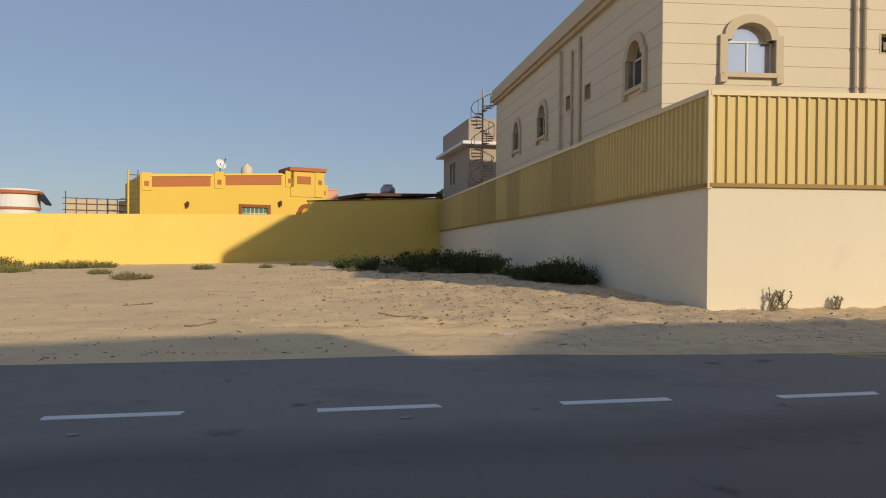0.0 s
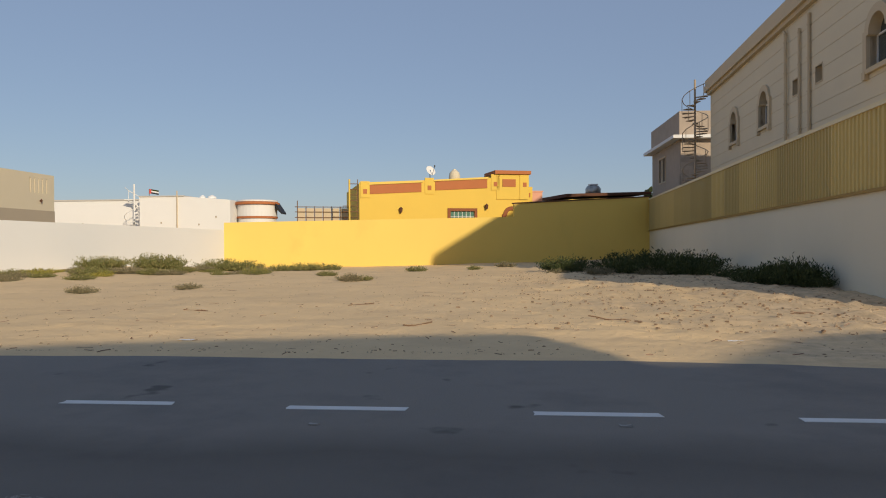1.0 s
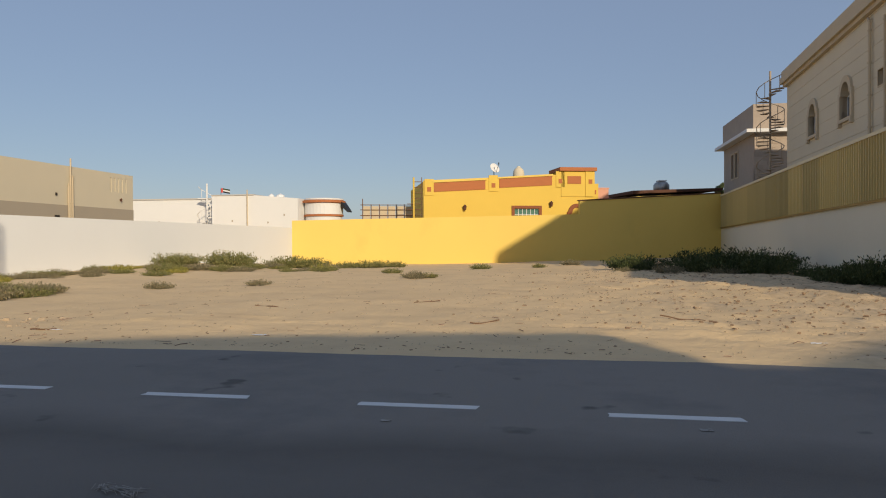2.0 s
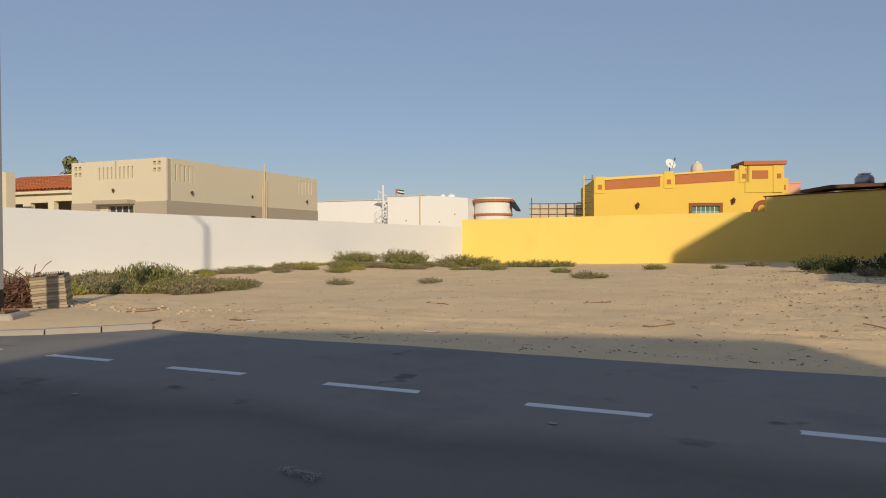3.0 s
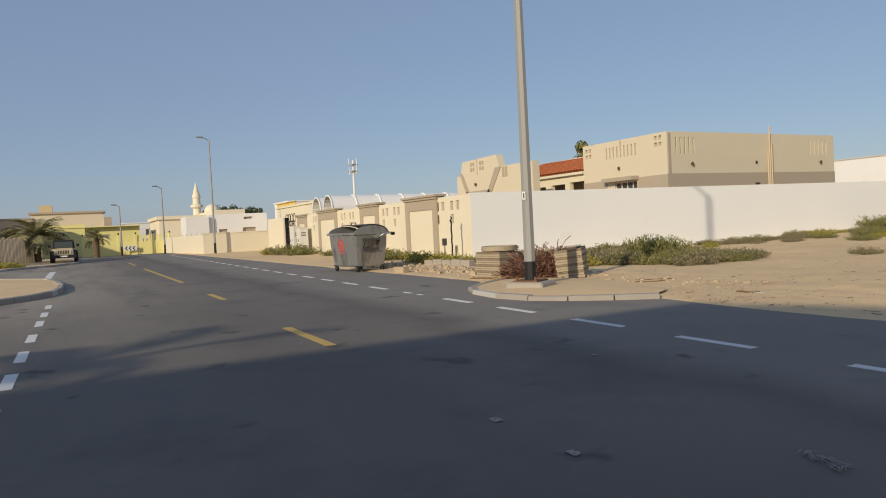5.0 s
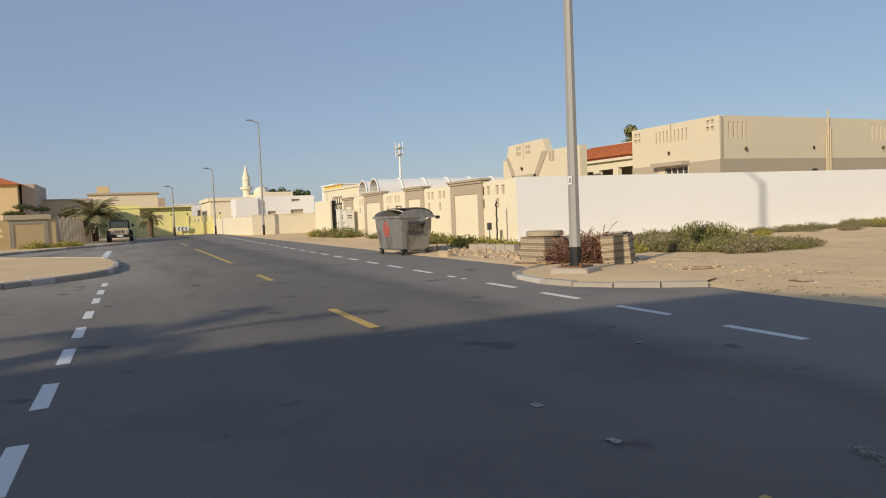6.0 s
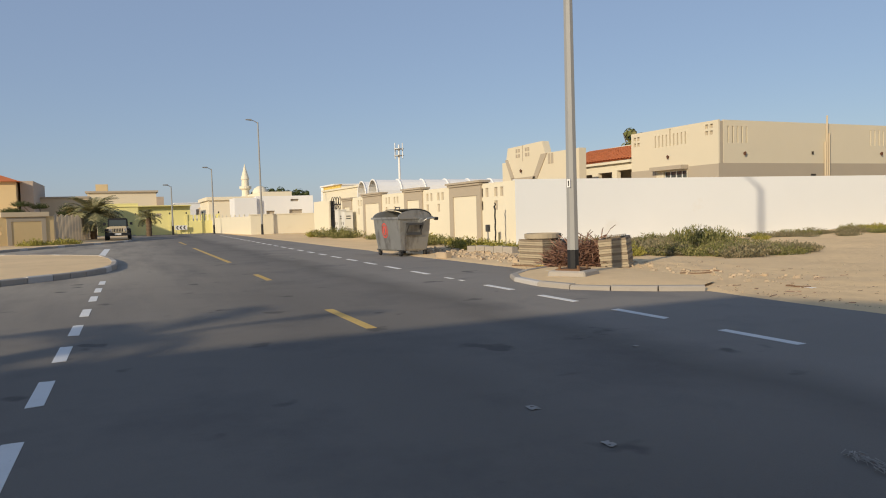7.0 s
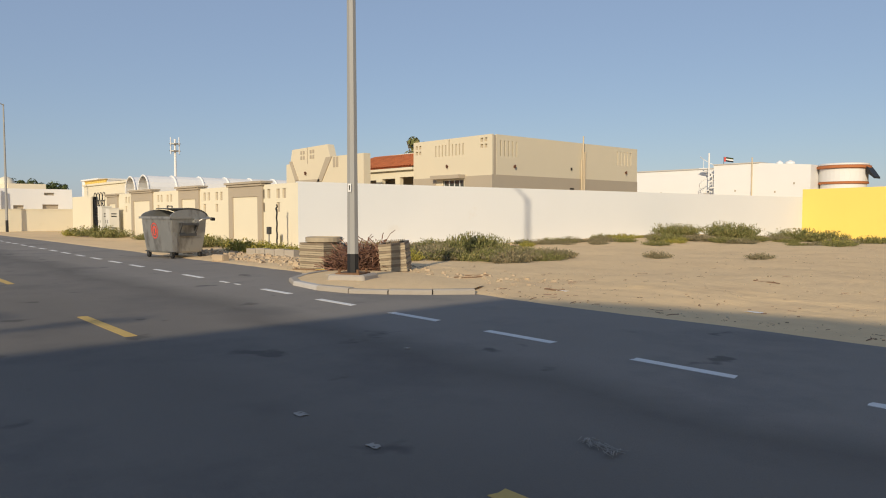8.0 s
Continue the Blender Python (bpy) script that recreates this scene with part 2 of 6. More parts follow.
DARK = mat("dark_interior", (0.05, 0.042, 0.035), 0.9, 0.1, 1.0, 0.0)
CAR_PAINT = mat("sand_car_paint", (0.55, 0.47, 0.33), 0.35, 0.03, 1.0, 0.0, spec=0.5)
PALE_PLASTIC = mat("pale_grp_cabinet", (0.72, 0.70, 0.64), 0.6, 0.05, 1.0, 0.05)
PINK = mat("pink_wall_paint", (0.72, 0.38, 0.28), 0.85, 0.05, 0.6, 0.1)


# ---------------------------------------------------------------- mesh tools
def bx(bm, x0, x1, y0, y1, z0, z1, taper=0.0):
    v = [bm.verts.new((x, y, z)) for z, k in ((z0, 0), (z1, taper)) for x, y in ((x0 + k, y0 + k), (x1 - k, y0 + k), (x1 - k, y1 - k), (x0 + k, y1 - k))]
    for f in ((3, 2, 1, 0), (4, 5, 6, 7), (0, 1, 5, 4), (1, 2, 6, 5), (2, 3, 7, 6), (3, 0, 4, 7)):
        bm.faces.new([v[i] for i in f])
    return v


def rod(bm, p0, p1, r0, r1=None, n=8, cap=True):
    p0, p1, r1 = Vector(p0), Vector(p1), r0 if r1 is None else r1
    q = (p1 - p0).to_track_quat("Z", "Y")
    rings = []
    for p, r in ((p0, r0), (p1, r1)):
        rings.append([bm.verts.new(p + q @ Vector((r * math.cos(2 * math.pi * i / n), r * math.sin(2 * math.pi * i / n), 0))) for i in range(n)])
    for i in range(n):
        bm.faces.new((rings[0][i], rings[0][(i + 1) % n], rings[1][(i + 1) % n], rings[1][i]))
    if cap:
        bm.faces.new(rings[0][::-1])
        bm.faces.new(rings[1])


def pipe(bm, pts, r, n=6):
    for a, b in zip(pts, pts[1:]):
        rod(bm, a, b, r, r, n)


def prism(bm, pts, y0, y1):
    """An outline in x and z, counted anticlockwise seen from -y, with depth along y."""
    a = [bm.verts.new((x, y0, z)) for x, z in pts]
    b = [bm.verts.new((x, y1, z)) for x, z in pts]
    bm.faces.new(a)
    bm.faces.new(b[::-1])
    for i in range(len(pts)):
        j = (i + 1) % len(pts)
        bm.faces.new((a[j], a[i], b[i], b[j]))


def slab(bm, pts, z0, z1):
    """An outline in x and y, anticlockwise from above, with height."""
    a = [bm.verts.new((x, y, z0)) for x, y in pts]
    b = [bm.verts.new((x, y, z1)) for x, y in pts]
    bm.faces.new(a[::-1])
    bm.faces.new(b)
    for i in range(len(pts)):
        j = (i + 1) % len(pts)
        bm.faces.new((a[i], a[j], b[j], b[i]))


def lathe(bm, prof, n=24, c=(0, 0)):
    rings = [[bm.verts.new((c[0] + r * math.cos(2 * math.pi * i / n), c[1] + r * math.sin(2 * math.pi * i / n), z)) for i in range(n)] for r, z in prof]
    for a, b in zip(rings, rings[1:]):
        for i in range(n):
            bm.faces.new((a[i], a[(i + 1) % n], b[(i + 1) % n], b[i]))
    bm.faces.new(rings[0][::-1])
    bm.faces.new(rings[-1])


def holed(bm, x0, x1, z0, z1, y0, y1, holes):
    """A wall slab with rectangular openings (x0, x1, z0, z1) that go through it."""
    xs = sorted({x0, x1, *[min(max(v, x0), x1) for h in holes for v in h[:2]]})
    zs = sorted({z0, z1, *[min(max(v, z0), z1) for h in holes for v in h[2:]]})
    for za, zb in zip(zs, zs[1:]):
        start = None
        for xa, xb in zip(xs, xs[1:]):
            cx, cz = (xa + xb) / 2, (za + zb) / 2
            open_here = any(h[0] < cx < h[1] and h[2] < cz < h[3] for h in holes)
            if not open_here and start is None:
                start = xa
            if open_here and start is not None:
                bx(bm, start, xa, y0, y1, za, zb)
                start = None
        if start is not None:
            bx(bm, start, x1, y0, y1, za, zb)


def to_mesh(name, bm, material, smooth=False):
    me = bpy.data.meshes.new(name)
    bmesh.ops.recalc_face_normals(bm, faces=bm.faces)
    for f in bm.faces:
        f.smooth = smooth
    bm.to_mesh(me)
    bm.free()
    for m in material if isinstance(material, (list, tuple)) else (material,):
        me.materials.append(m)
    return me


def part(name, bm, material, parent=None, label="", smooth=False, at=None):
    """One mesh object, under a thing or a part where one is given."""
    ob = new(name, to_mesh(name, bm, material, smooth))
    if parent:
        ob.parent = parent
    if at is not None:
        ob.matrix_basis = at
    if label:
        tagged(ob, label)
    return ob


def thing(name, m, label, category, group="", kind=""):
    ob = new(name)
    ob.empty_display_size = 0.2
    ob.matrix_basis = m
    return tagged(ob, label, category, group, kind)


def boxpart(name, dims, material, parent=None, label="", bevel=0.0):
    bm = bmesh.new()
    bx(bm, *dims)
    if bevel:
        bmesh.ops.bevel(bm, geom=bm.edges[:], offset=bevel, segments=2, affect="EDGES")
    return part(name, bm, material, parent, label)


def facing(a, b, z=0.0):
    """Pose of a facade that runs from plan point a to b, left to right as one looks at it: x along it, y into it."""
    return pose(a[0], a[1], z, 0, 0, math.degrees(math.atan2(b[1] - a[1], b[0] - a[0])))


def sm(a, b, v):
    t = min(1.0, max(0.0, (v - a) / (b - a)))
    return t * t * (3 - 2 * t)


def raw(name, verts, faces, material, smooth=False):
    me = bpy.data.meshes.new(name)
    me.from_pydata([tuple(v) for v in verts], [], faces)
    me.materials.append(material)
    for p in me.polygons:
        p.use_smooth = smooth
    return new(name, me)


# ---------------------------------------------------------------- plan
C = Vector((9.46, 14.77))        # street corner of the cream boundary wall
YE = Vector((11.11, 54.82))      # far end of that wall, where the yellow wall meets it
WC = Vector((-18.29, 45.24))     # corner of yellow and white walls
WL = Vector((-24.35, 13.9))      # street end of the white wall


def sand_edge(x):
    return 8.22 - 0.62 * sm(1.0, 8.0, x) + 0.15 * sm(-5, -9, x) + 0.13 * noise.noise((x * 0.35, 3.1, 0)) + 0.05 * noise.noise((x * 1.7, 9.1, 0))


def gz(x, y):
    """Height of the sandy ground."""
    if y < 7.5 or abs(x) > 140 or y > 140:
        return -0.05
    e = sand_edge(x)
    z = -0.05 + 0.075 * sm(e - 0.25, e + 0.5, y)
    inside = sm(8.6, 11.0, y) * (1 - sm(58, 70, y))
    z += inside * (0.16 * sm(17, 50, y) * sm(0, 12, x) + 0.07 * math.exp(-((x - 5.5) ** 2 / 40 + (y - 24) ** 2 / 45)))
    z += inside * (-0.16 * sm(26, 46, y) * (1 - sm(-8, 2, x)) + 0.34 * math.exp(-((x + 19) ** 2 / 14 + (y - 34) ** 2 / 60)))
    z -= 0.17 * sm(9.0, 13.5, y) * math.exp(-((x - 10.5) ** 2 / 16 + (y - 15) ** 2 / 12))
    z += inside * (0.06 * noise.noise((x * 0.22, y * 0.22, 1.0)) + 0.035 * noise.noise((x * 0.9, y * 0.9, 5.0)))
    if y < 48:
        rough = 0.35 + 0.65 * sm(-3, 5, x)
        z += inside * rough * (0.10 * noise.noise((x * 1.9, y * 1.9, 2.0)) + 0.08 * noise.noise((x * 4.1, y * 4.1, 7.0)))
    return z


def ground():
    xs = [-2500, -900, -400, -200, -145, -110, -90, -75, -60, -50, -42, -36, -31] + [-27 + 0.3 * i for i in range(143)] + [17, 20, 25, 32, 42, 60, 90, 145, 300, 900, 2500]
    ys = [-2500, -900, -300, -120, -60, -30, -12, 0, 6, 7.6] + [8.0 + 0.12 * i for i in range(36)] + [12.4 + 0.3 * i for i in range(60)]
    ys += [30.6 + 0.6 * i for i in range(43)] + [58, 62, 70, 85, 110, 145, 250, 500, 1200, 2500]
    w = len(xs)
    verts = [(x, y, gz(x, y)) for y in ys for x in xs]
    faces = [(j * w + i, j * w + i + 1, (j + 1) * w + i + 1, (j + 1) * w + i) for j in range(len(ys) - 1) for i in range(w - 1)]
    tagged(raw("ground", verts, faces, SAND, True), "dry sandy vacant lot with tracks and low mounds", "ground", kind="structure")


ground()


def road():
    xs = [-92 + 2 * i for i in range(69)]
    ys = [-24, -16, -10, -6, -3, 0, 3, 6, 8, 9.4]
    w = len(xs)
    verts = [(x, y, 0.0) for y in ys for x in xs]
    faces = [(j * w + i, j * w + i + 1, (j + 1) * w + i + 1, (j + 1) * w + i) for j in range(len(ys) - 1) for i in range(w - 1)]
    tagged(raw("road", verts, faces, ASPHALT), "dark worn asphalt street with dashed edge lines", "road", kind="structure")


road()


def stripe(name, x0, x1, y0, y1, material, label):
    """A line of road paint with slightly ragged ends."""
    bm = bmesh.new()
    d = 0.02 * random.uniform(-1, 1)
    slab(bm, [(x0, y0), (x1 + d, y0), (x1, (y0 + y1) / 2), (x1 - d, y1), (x0, y1), (x0 + d, (y0 + y1) / 2)], 0.0, 0.004)
    tagged(part(name, bm, material), label, "road marking", "road markings", "structure")


for k in range(-32, 4):
    x = 0.83 + 2.09 * k if k > -4 else -7.46 + 2.035 * (k + 4)
    y = 5.74 - 0.0393 * x if x > -8 else 6.05 - 0.021 * (x + 8)
    if k == -7:  # nearly worn away
        stripe("edge_dash", x - 0.45, x - 0.1, y + 0.02, y + 0.10, LINE_WHITE, "worn remains of a white edge dash")
        stripe("edge_dash", x + 0.25, x + 0.45, y + 0.02, y + 0.09, LINE_WHITE, "worn remains of a white edge dash")
    else:
        stripe("edge_dash", x - 0.515, x + 0.515, y, y + 0.12, LINE_WHITE, "white dashed edge line on asphalt")
for x in (-4.76, -6.70, -8.62, -10.44, -12.42, -14.64, -16.45, -18.4):
    stripe("junction_dash", x - 0.48, x + 0.48, -0.82 - 0.008 * (x + 5), -0.69 - 0.008 * (x + 5), LINE_WHITE, "white dashed line across the side street")
for x0, x1, y in ((-2.42, -0.4, 2.53), (-10.42, -8.36, 2.62), (-18.12, -16.19, 2.77), (-37.9, -23.86, 2.86), (-50, -44, 2.9)):
    stripe("centre_dash", x0, x1, y, y + 0.13, LINE_YELLOW, "faded yellow centre line on asphalt")
stripe("stop_bar", -42.0, -32.5, -1.28, -1.0, LINE_WHITE, "pale stop line at the side street")
for i in range(5):
    bm = bmesh.new()
    x = 6.95 + 1.3 * i
    slab(bm, [(x, 7.62 - 0.13 * i), (x + 0.14, 7.60 - 0.13 * i), (x + 1.5, 6.55 - 0.13 * i), (x + 1.36, 6.55 - 0.13 * i)], 0.0, 0.004)
    tagged(part("hatch_line", bm, LINE_YELLOW), "yellow diagonal hatching at the road edge", "road marking", "road markings", "structure")
for y in (7.68, 6.52):
    bm = bmesh.new()
    slab(bm, [(6.85, y), (13.6, y - 0.72), (13.6, y - 0.60), (6.85, y + 0.12)], 0.0, 0.005)
    tagged(part("hatch_border", bm, LINE_YELLOW), "yellow border of the road hatching", "road marking", "road markings", "structure")


# ---------------------------------------------------------------- boundary walls
def plain_wall(name, a, b, z0, tops, thick, material, label, extra=()):
    """A rendered boundary wall from a to b; tops are (distance, height) along its upper edge."""
    bm = bmesh.new()
    prism(bm, [(tops[0][0], z0), (tops[-1][0], z0)] + [t for t in reversed(tops)], 0.0, thick)
    ob = part(name, bm, material)
    ob.matrix_basis = facing(a, b)
    tagged(ob, label, "boundary wall", kind="structure")
    return ob


SIDE_L = (C - YE).length
plain_wall("wall_east", YE, C, -0.8, [(0, 2.28), (SIDE_L, 2.75)], 0.25, CREAM, "cream rendered boundary wall under the steel fence")
FU = Vector((0.9925, -0.122))
plain_wall("wall_street", C - Vector((0.0005, 0.004)), C + FU * 22, -0.8, [(0, 2.76), (22, 2.76)], 0.25, CREAM, "sunlit cream boundary wall along the street")
Y_L = (YE - WC).length
plain_wall("wall_north_low", WC, YE, -0.8, [(0, 2.86), (20.14, 3.32)], 0.25, YELLOW, "bright yellow painted boundary wall")
plain_wall("wall_north_high", WC, YE, -0.8, [(20.14, 4.26), (Y_L, 4.86)], 0.28, YELLOW, "taller yellow boundary wall, mostly in shade")
W_L = (WC - WL).length
plain_wall("wall_west", WL, WC, -0.8, [(0, 2.64), (W_L, 2.38)], 0.25, WHITE_WALL, "white painted boundary wall of the vacant lot")
bm = bmesh.new()
prism(bm, [(20.06, 4.26), (Y_L, 4.86), (Y_L, 4.94), (20.06, 4.34)], -0.05, 0.33)
ob = part("wall_north_coping", bm, BROWN)
ob.matrix_basis = facing(WC, YE)
tagged(ob, "dark coping on the taller yellow wall", "coping", kind="structure")


def sheet_fence(a, b, bottoms, tops, label, cap_corner=False):
    """Ribbed steel panels, 2.35 m each, on a wall: a thing with its panels and flashing."""
    L = (Vector(b) - Vector(a)).length
    th = thing("sheet_fence", facing(a, b), label, "fence", "steel fences")
    n = max(1, round(L / 2.35))
    wd = L / n
    prof = [(0, 0), (0.55, 0), (0.66, -0.045), (0.86, -0.045), (0.97, 0)]
    for i in range(n):
        bm = bmesh.new()
        ribs = max(1, round(wd / 0.235))
        pts = [(i * wd + (r + u) * wd / ribs, y + (0.006 if i % 2 else 0)) for r in range(ribs) for u, y in prof] + [((i + 1) * wd, 0.0)]
        lo = [bm.verts.new((x, y, bottoms[0] + (bottoms[1] - bottoms[0]) * x / L)) for x, y in pts]
        hi = [bm.verts.new((x, y, tops[0] + (tops[1] - tops[0]) * x / L)) for x, y in pts]
        for k in range(len(pts) - 1):
            f = bm.faces.new((lo[k], lo[k + 1], hi[k + 1], hi[k]))
        part("panel", bm, SHEET, th)
    bm = bmesh.new()
    prism(bm, [(0, tops[0] - 0.06), (L, tops[1] - 0.06), (L, tops[1] + 0.06), (0, tops[0] + 0.06)], -0.07, 0.06)
    part("flashing", bm, SHEET_CAP, th, "pale folded steel capping")
    bm = bmesh.new()
    prism(bm, [(0, bottoms[0] - 0.02), (L, bottoms[1] - 0.02), (L, bottoms[1] + 0.07), (0, bottoms[0] + 0.07)], -0.075, 0.0)
    part("bottom_rail", bm, SHEET_DARK, th, "folded steel rail along the fence foot")
    for i in range(n + 1):
        bm = bmesh.new()
        x = min(max(i * wd, 0.05), L - 0.05)
        bx(bm, x - 0.03, x + 0.03, 0.05, 0.11, bottoms[0] + (bottoms[1] - bottoms[0]) * x / L, tops[0] + (tops[1] - tops[0]) * x / L - 0.06)
        part("post", bm, STEEL_DARK, th)
    return th


sheet_fence(YE, C, (2.28, 2.75), (4.68, 4.92), "ochre ribbed steel sheet fence in shade")
fs = sheet_fence(C + FU * 0.02, C + FU * 22, (2.76, 2.76), (4.92, 4.96), "ochre ribbed steel sheet fence lit by the sun")
boxpart("corner_post", (-0.06, 0.05, -0.06, 0.05, 2.7, 4.98), SHEET_CAP, fs, "pale folded corner post")


# ---------------------------------------------------------------- building pieces
def arch_window(parent, x, z, w, spring, rise, depth, glass, surround, bars=1):
    """An arched window in a raised surround: frame, panes, sill; x is its middle, z the opening's foot."""
    h = w / 2
    arc = [(h * 0.8 * math.cos(a), spring + rise * math.sin(a)) for a in [math.pi * i / 14 for i in range(15)]]
    inner = [(h, 0), (h, spring)] + arc + [(-h, spring), (-h, 0)]
    k = 0.27
    arco = [((h * 0.8 + k) * math.cos(a), spring + k * 0.6 + (rise + k * 0.5) * math.sin(a)) for a in [math.pi * i / 14 for i in range(15)]]
    outer = [(h + k, -0.06), (h + k, spring + k * 0.6)] + arco + [(-h - k, spring + k * 0.6), (-h - k, -0.06)]
    win = thing("window", pose(x, 0, z), "", "")
    win.parent = parent
    bm = bmesh.new()
    for y0, y1 in ((-0.13, depth),):
        fi, fo = [[bm.verts.new((px, y, pz)) for px, pz in ring] for ring, y in ((inner, y0), (outer, y0))]
        bi, bo = [[bm.verts.new((px, y, pz)) for px, pz in ring] for ring, y in ((inner, y1), (outer, 0.0))]
        for i in range(len(inner) - 1):
            bm.faces.new((fi[i], fi[i + 1], fo[i + 1], fo[i]))
            bm.faces.new((fo[i], fo[i + 1], bo[i + 1], bo[i]))
            bm.faces.new((fi[i + 1], fi[i], bi[i], bi[i + 1]))
    bx(bm, -h - k, -h - 0.02, -0.17, 0.0, -0.34, -0.06)
    bx(bm, h + 0.02, h + k, -0.17, 0.0, -0.34, -0.06)
    part("surround", bm, surround, win)
    boxpart("sill", (-h - k + 0.1, h + k - 0.1, -0.16, depth, -0.16, 0.0), surround, win)
    bm = bmesh.new()
    prism(bm, inner, depth - 0.03, depth)
    part("pane", bm, glass, win)
    bm = bmesh.new()
    bx(bm, -h, h, depth - 0.08, depth - 0.03, spring - 0.03, spring + 0.03)
    for i in range(bars + 2):
        bxx = -h + (2 * h) * i / (bars + 1)
        bx(bm, bxx - 0.025, bxx + 0.025, depth - 0.08, depth - 0.03, 0, spring)
    bx(bm, -h, h, depth - 0.08, depth - 0.03, 0, 0.05)
    part("frame", bm, WHITE, win)
    return win


def rect_window(parent, x0, x1, z0, z1, frame_mat, glass, cols=2, rows=1, border=0.12, proud=0.06, depth=0.12):
    win = thing("window", pose(x0, 0, z0), "", "")
    win.parent = parent
    w, h = x1 - x0, z1 - z0
    bm = bmesh.new()
    holed(bm, -border, w + border, -border, h + border, -proud, 0.02, [(0, w, 0, h)])
    part("surround", bm, frame_mat, win)
    boxpart("pane", (0, w, depth - 0.02, depth, 0, h), glass, win)
    bm = bmesh.new()
    for i in range(cols + 1):
        bx(bm, max(0, w * i / cols - 0.02), min(w, w * i / cols + 0.02), depth - 0.06, depth - 0.02, 0, h)
    for i in range(rows + 1):
        bx(bm, 0, w, depth - 0.062, depth - 0.022, max(0, h * i / rows - 0.02), min(h, h * i / rows + 0.02))
    part("frame", bm, WHITE, win)
    return win


def wall_lamp(parent, x, z, s=1.0):
    """A small dark lantern on a bracket."""
    bm = bmesh.new()
    bx(bm, x - 0.05 * s, x + 0.05 * s, -0.03, 0, z - 0.1 * s, z + 0.12 * s)
    rod(bm, (x, 0, z + 0.1 * s), (x, -0.2 * s, z + 0.18 * s), 0.02 * s)
    rod(bm, (x, -0.2 * s, z - 0.2 * s), (x, -0.2 * s, z + 0.1 * s), 0.09 * s, 0.14 * s)
    rod(bm, (x, -0.2 * s, z + 0.1 * s), (x, -0.2 * s, z + 0.24 * s), 0.16 * s, 0.02 * s)
    part("wall_lamp", bm, BROWN, parent, "dark wall lantern")


def drain_pipe(parent, x, z0, z1, r=0.06, y=-0.1, bend=0.0):
    bm = bmesh.new()
    pts = [(x, y, z0), (x, y, z1)]
    if bend:
        pts.append((x + bend, y, z1 + abs(bend)))
    pipe(bm, pts, r, 8)
    z = z0 + 0.6
    while z < z1:
        rod(bm, (x, y, z), (x, y, z + 0.05), r * 1.35, None, 8)
        z += 1.4
    part("drain_pipe", bm, CREAM_TRIM, parent)


def courses(parent, length, z0, z1, step, holes, material, y=-0.015):
    """Cladding in level courses with open joints, cut round the windows."""
    z = z0
    while z < z1 - 0.05:
        bm = bmesh.new()
        zb = min(z + step, z1)
        holed(bm, 0, length, z + 0.012, zb - 0.012, y, 0.0, [h for h in holes])
        part("cladding_course", bm, material, parent)
        z = zb


def arch_hole(x, z, w, spring, rise):
    """The opening behind an arched window, stepped in under the curve of its surround."""
    h = w / 2
    steps = (0.0, 0.35, 0.65, 0.85, 1.0)
    return [(x - h, x + h, z, z + spring)] + [(x - 0.8 * h * math.sqrt(1 - a * a), x + 0.8 * h * math.sqrt(1 - a * a), z + spring + rise * a, z + spring + rise * b) for a, b in zip(steps, steps[1:])]


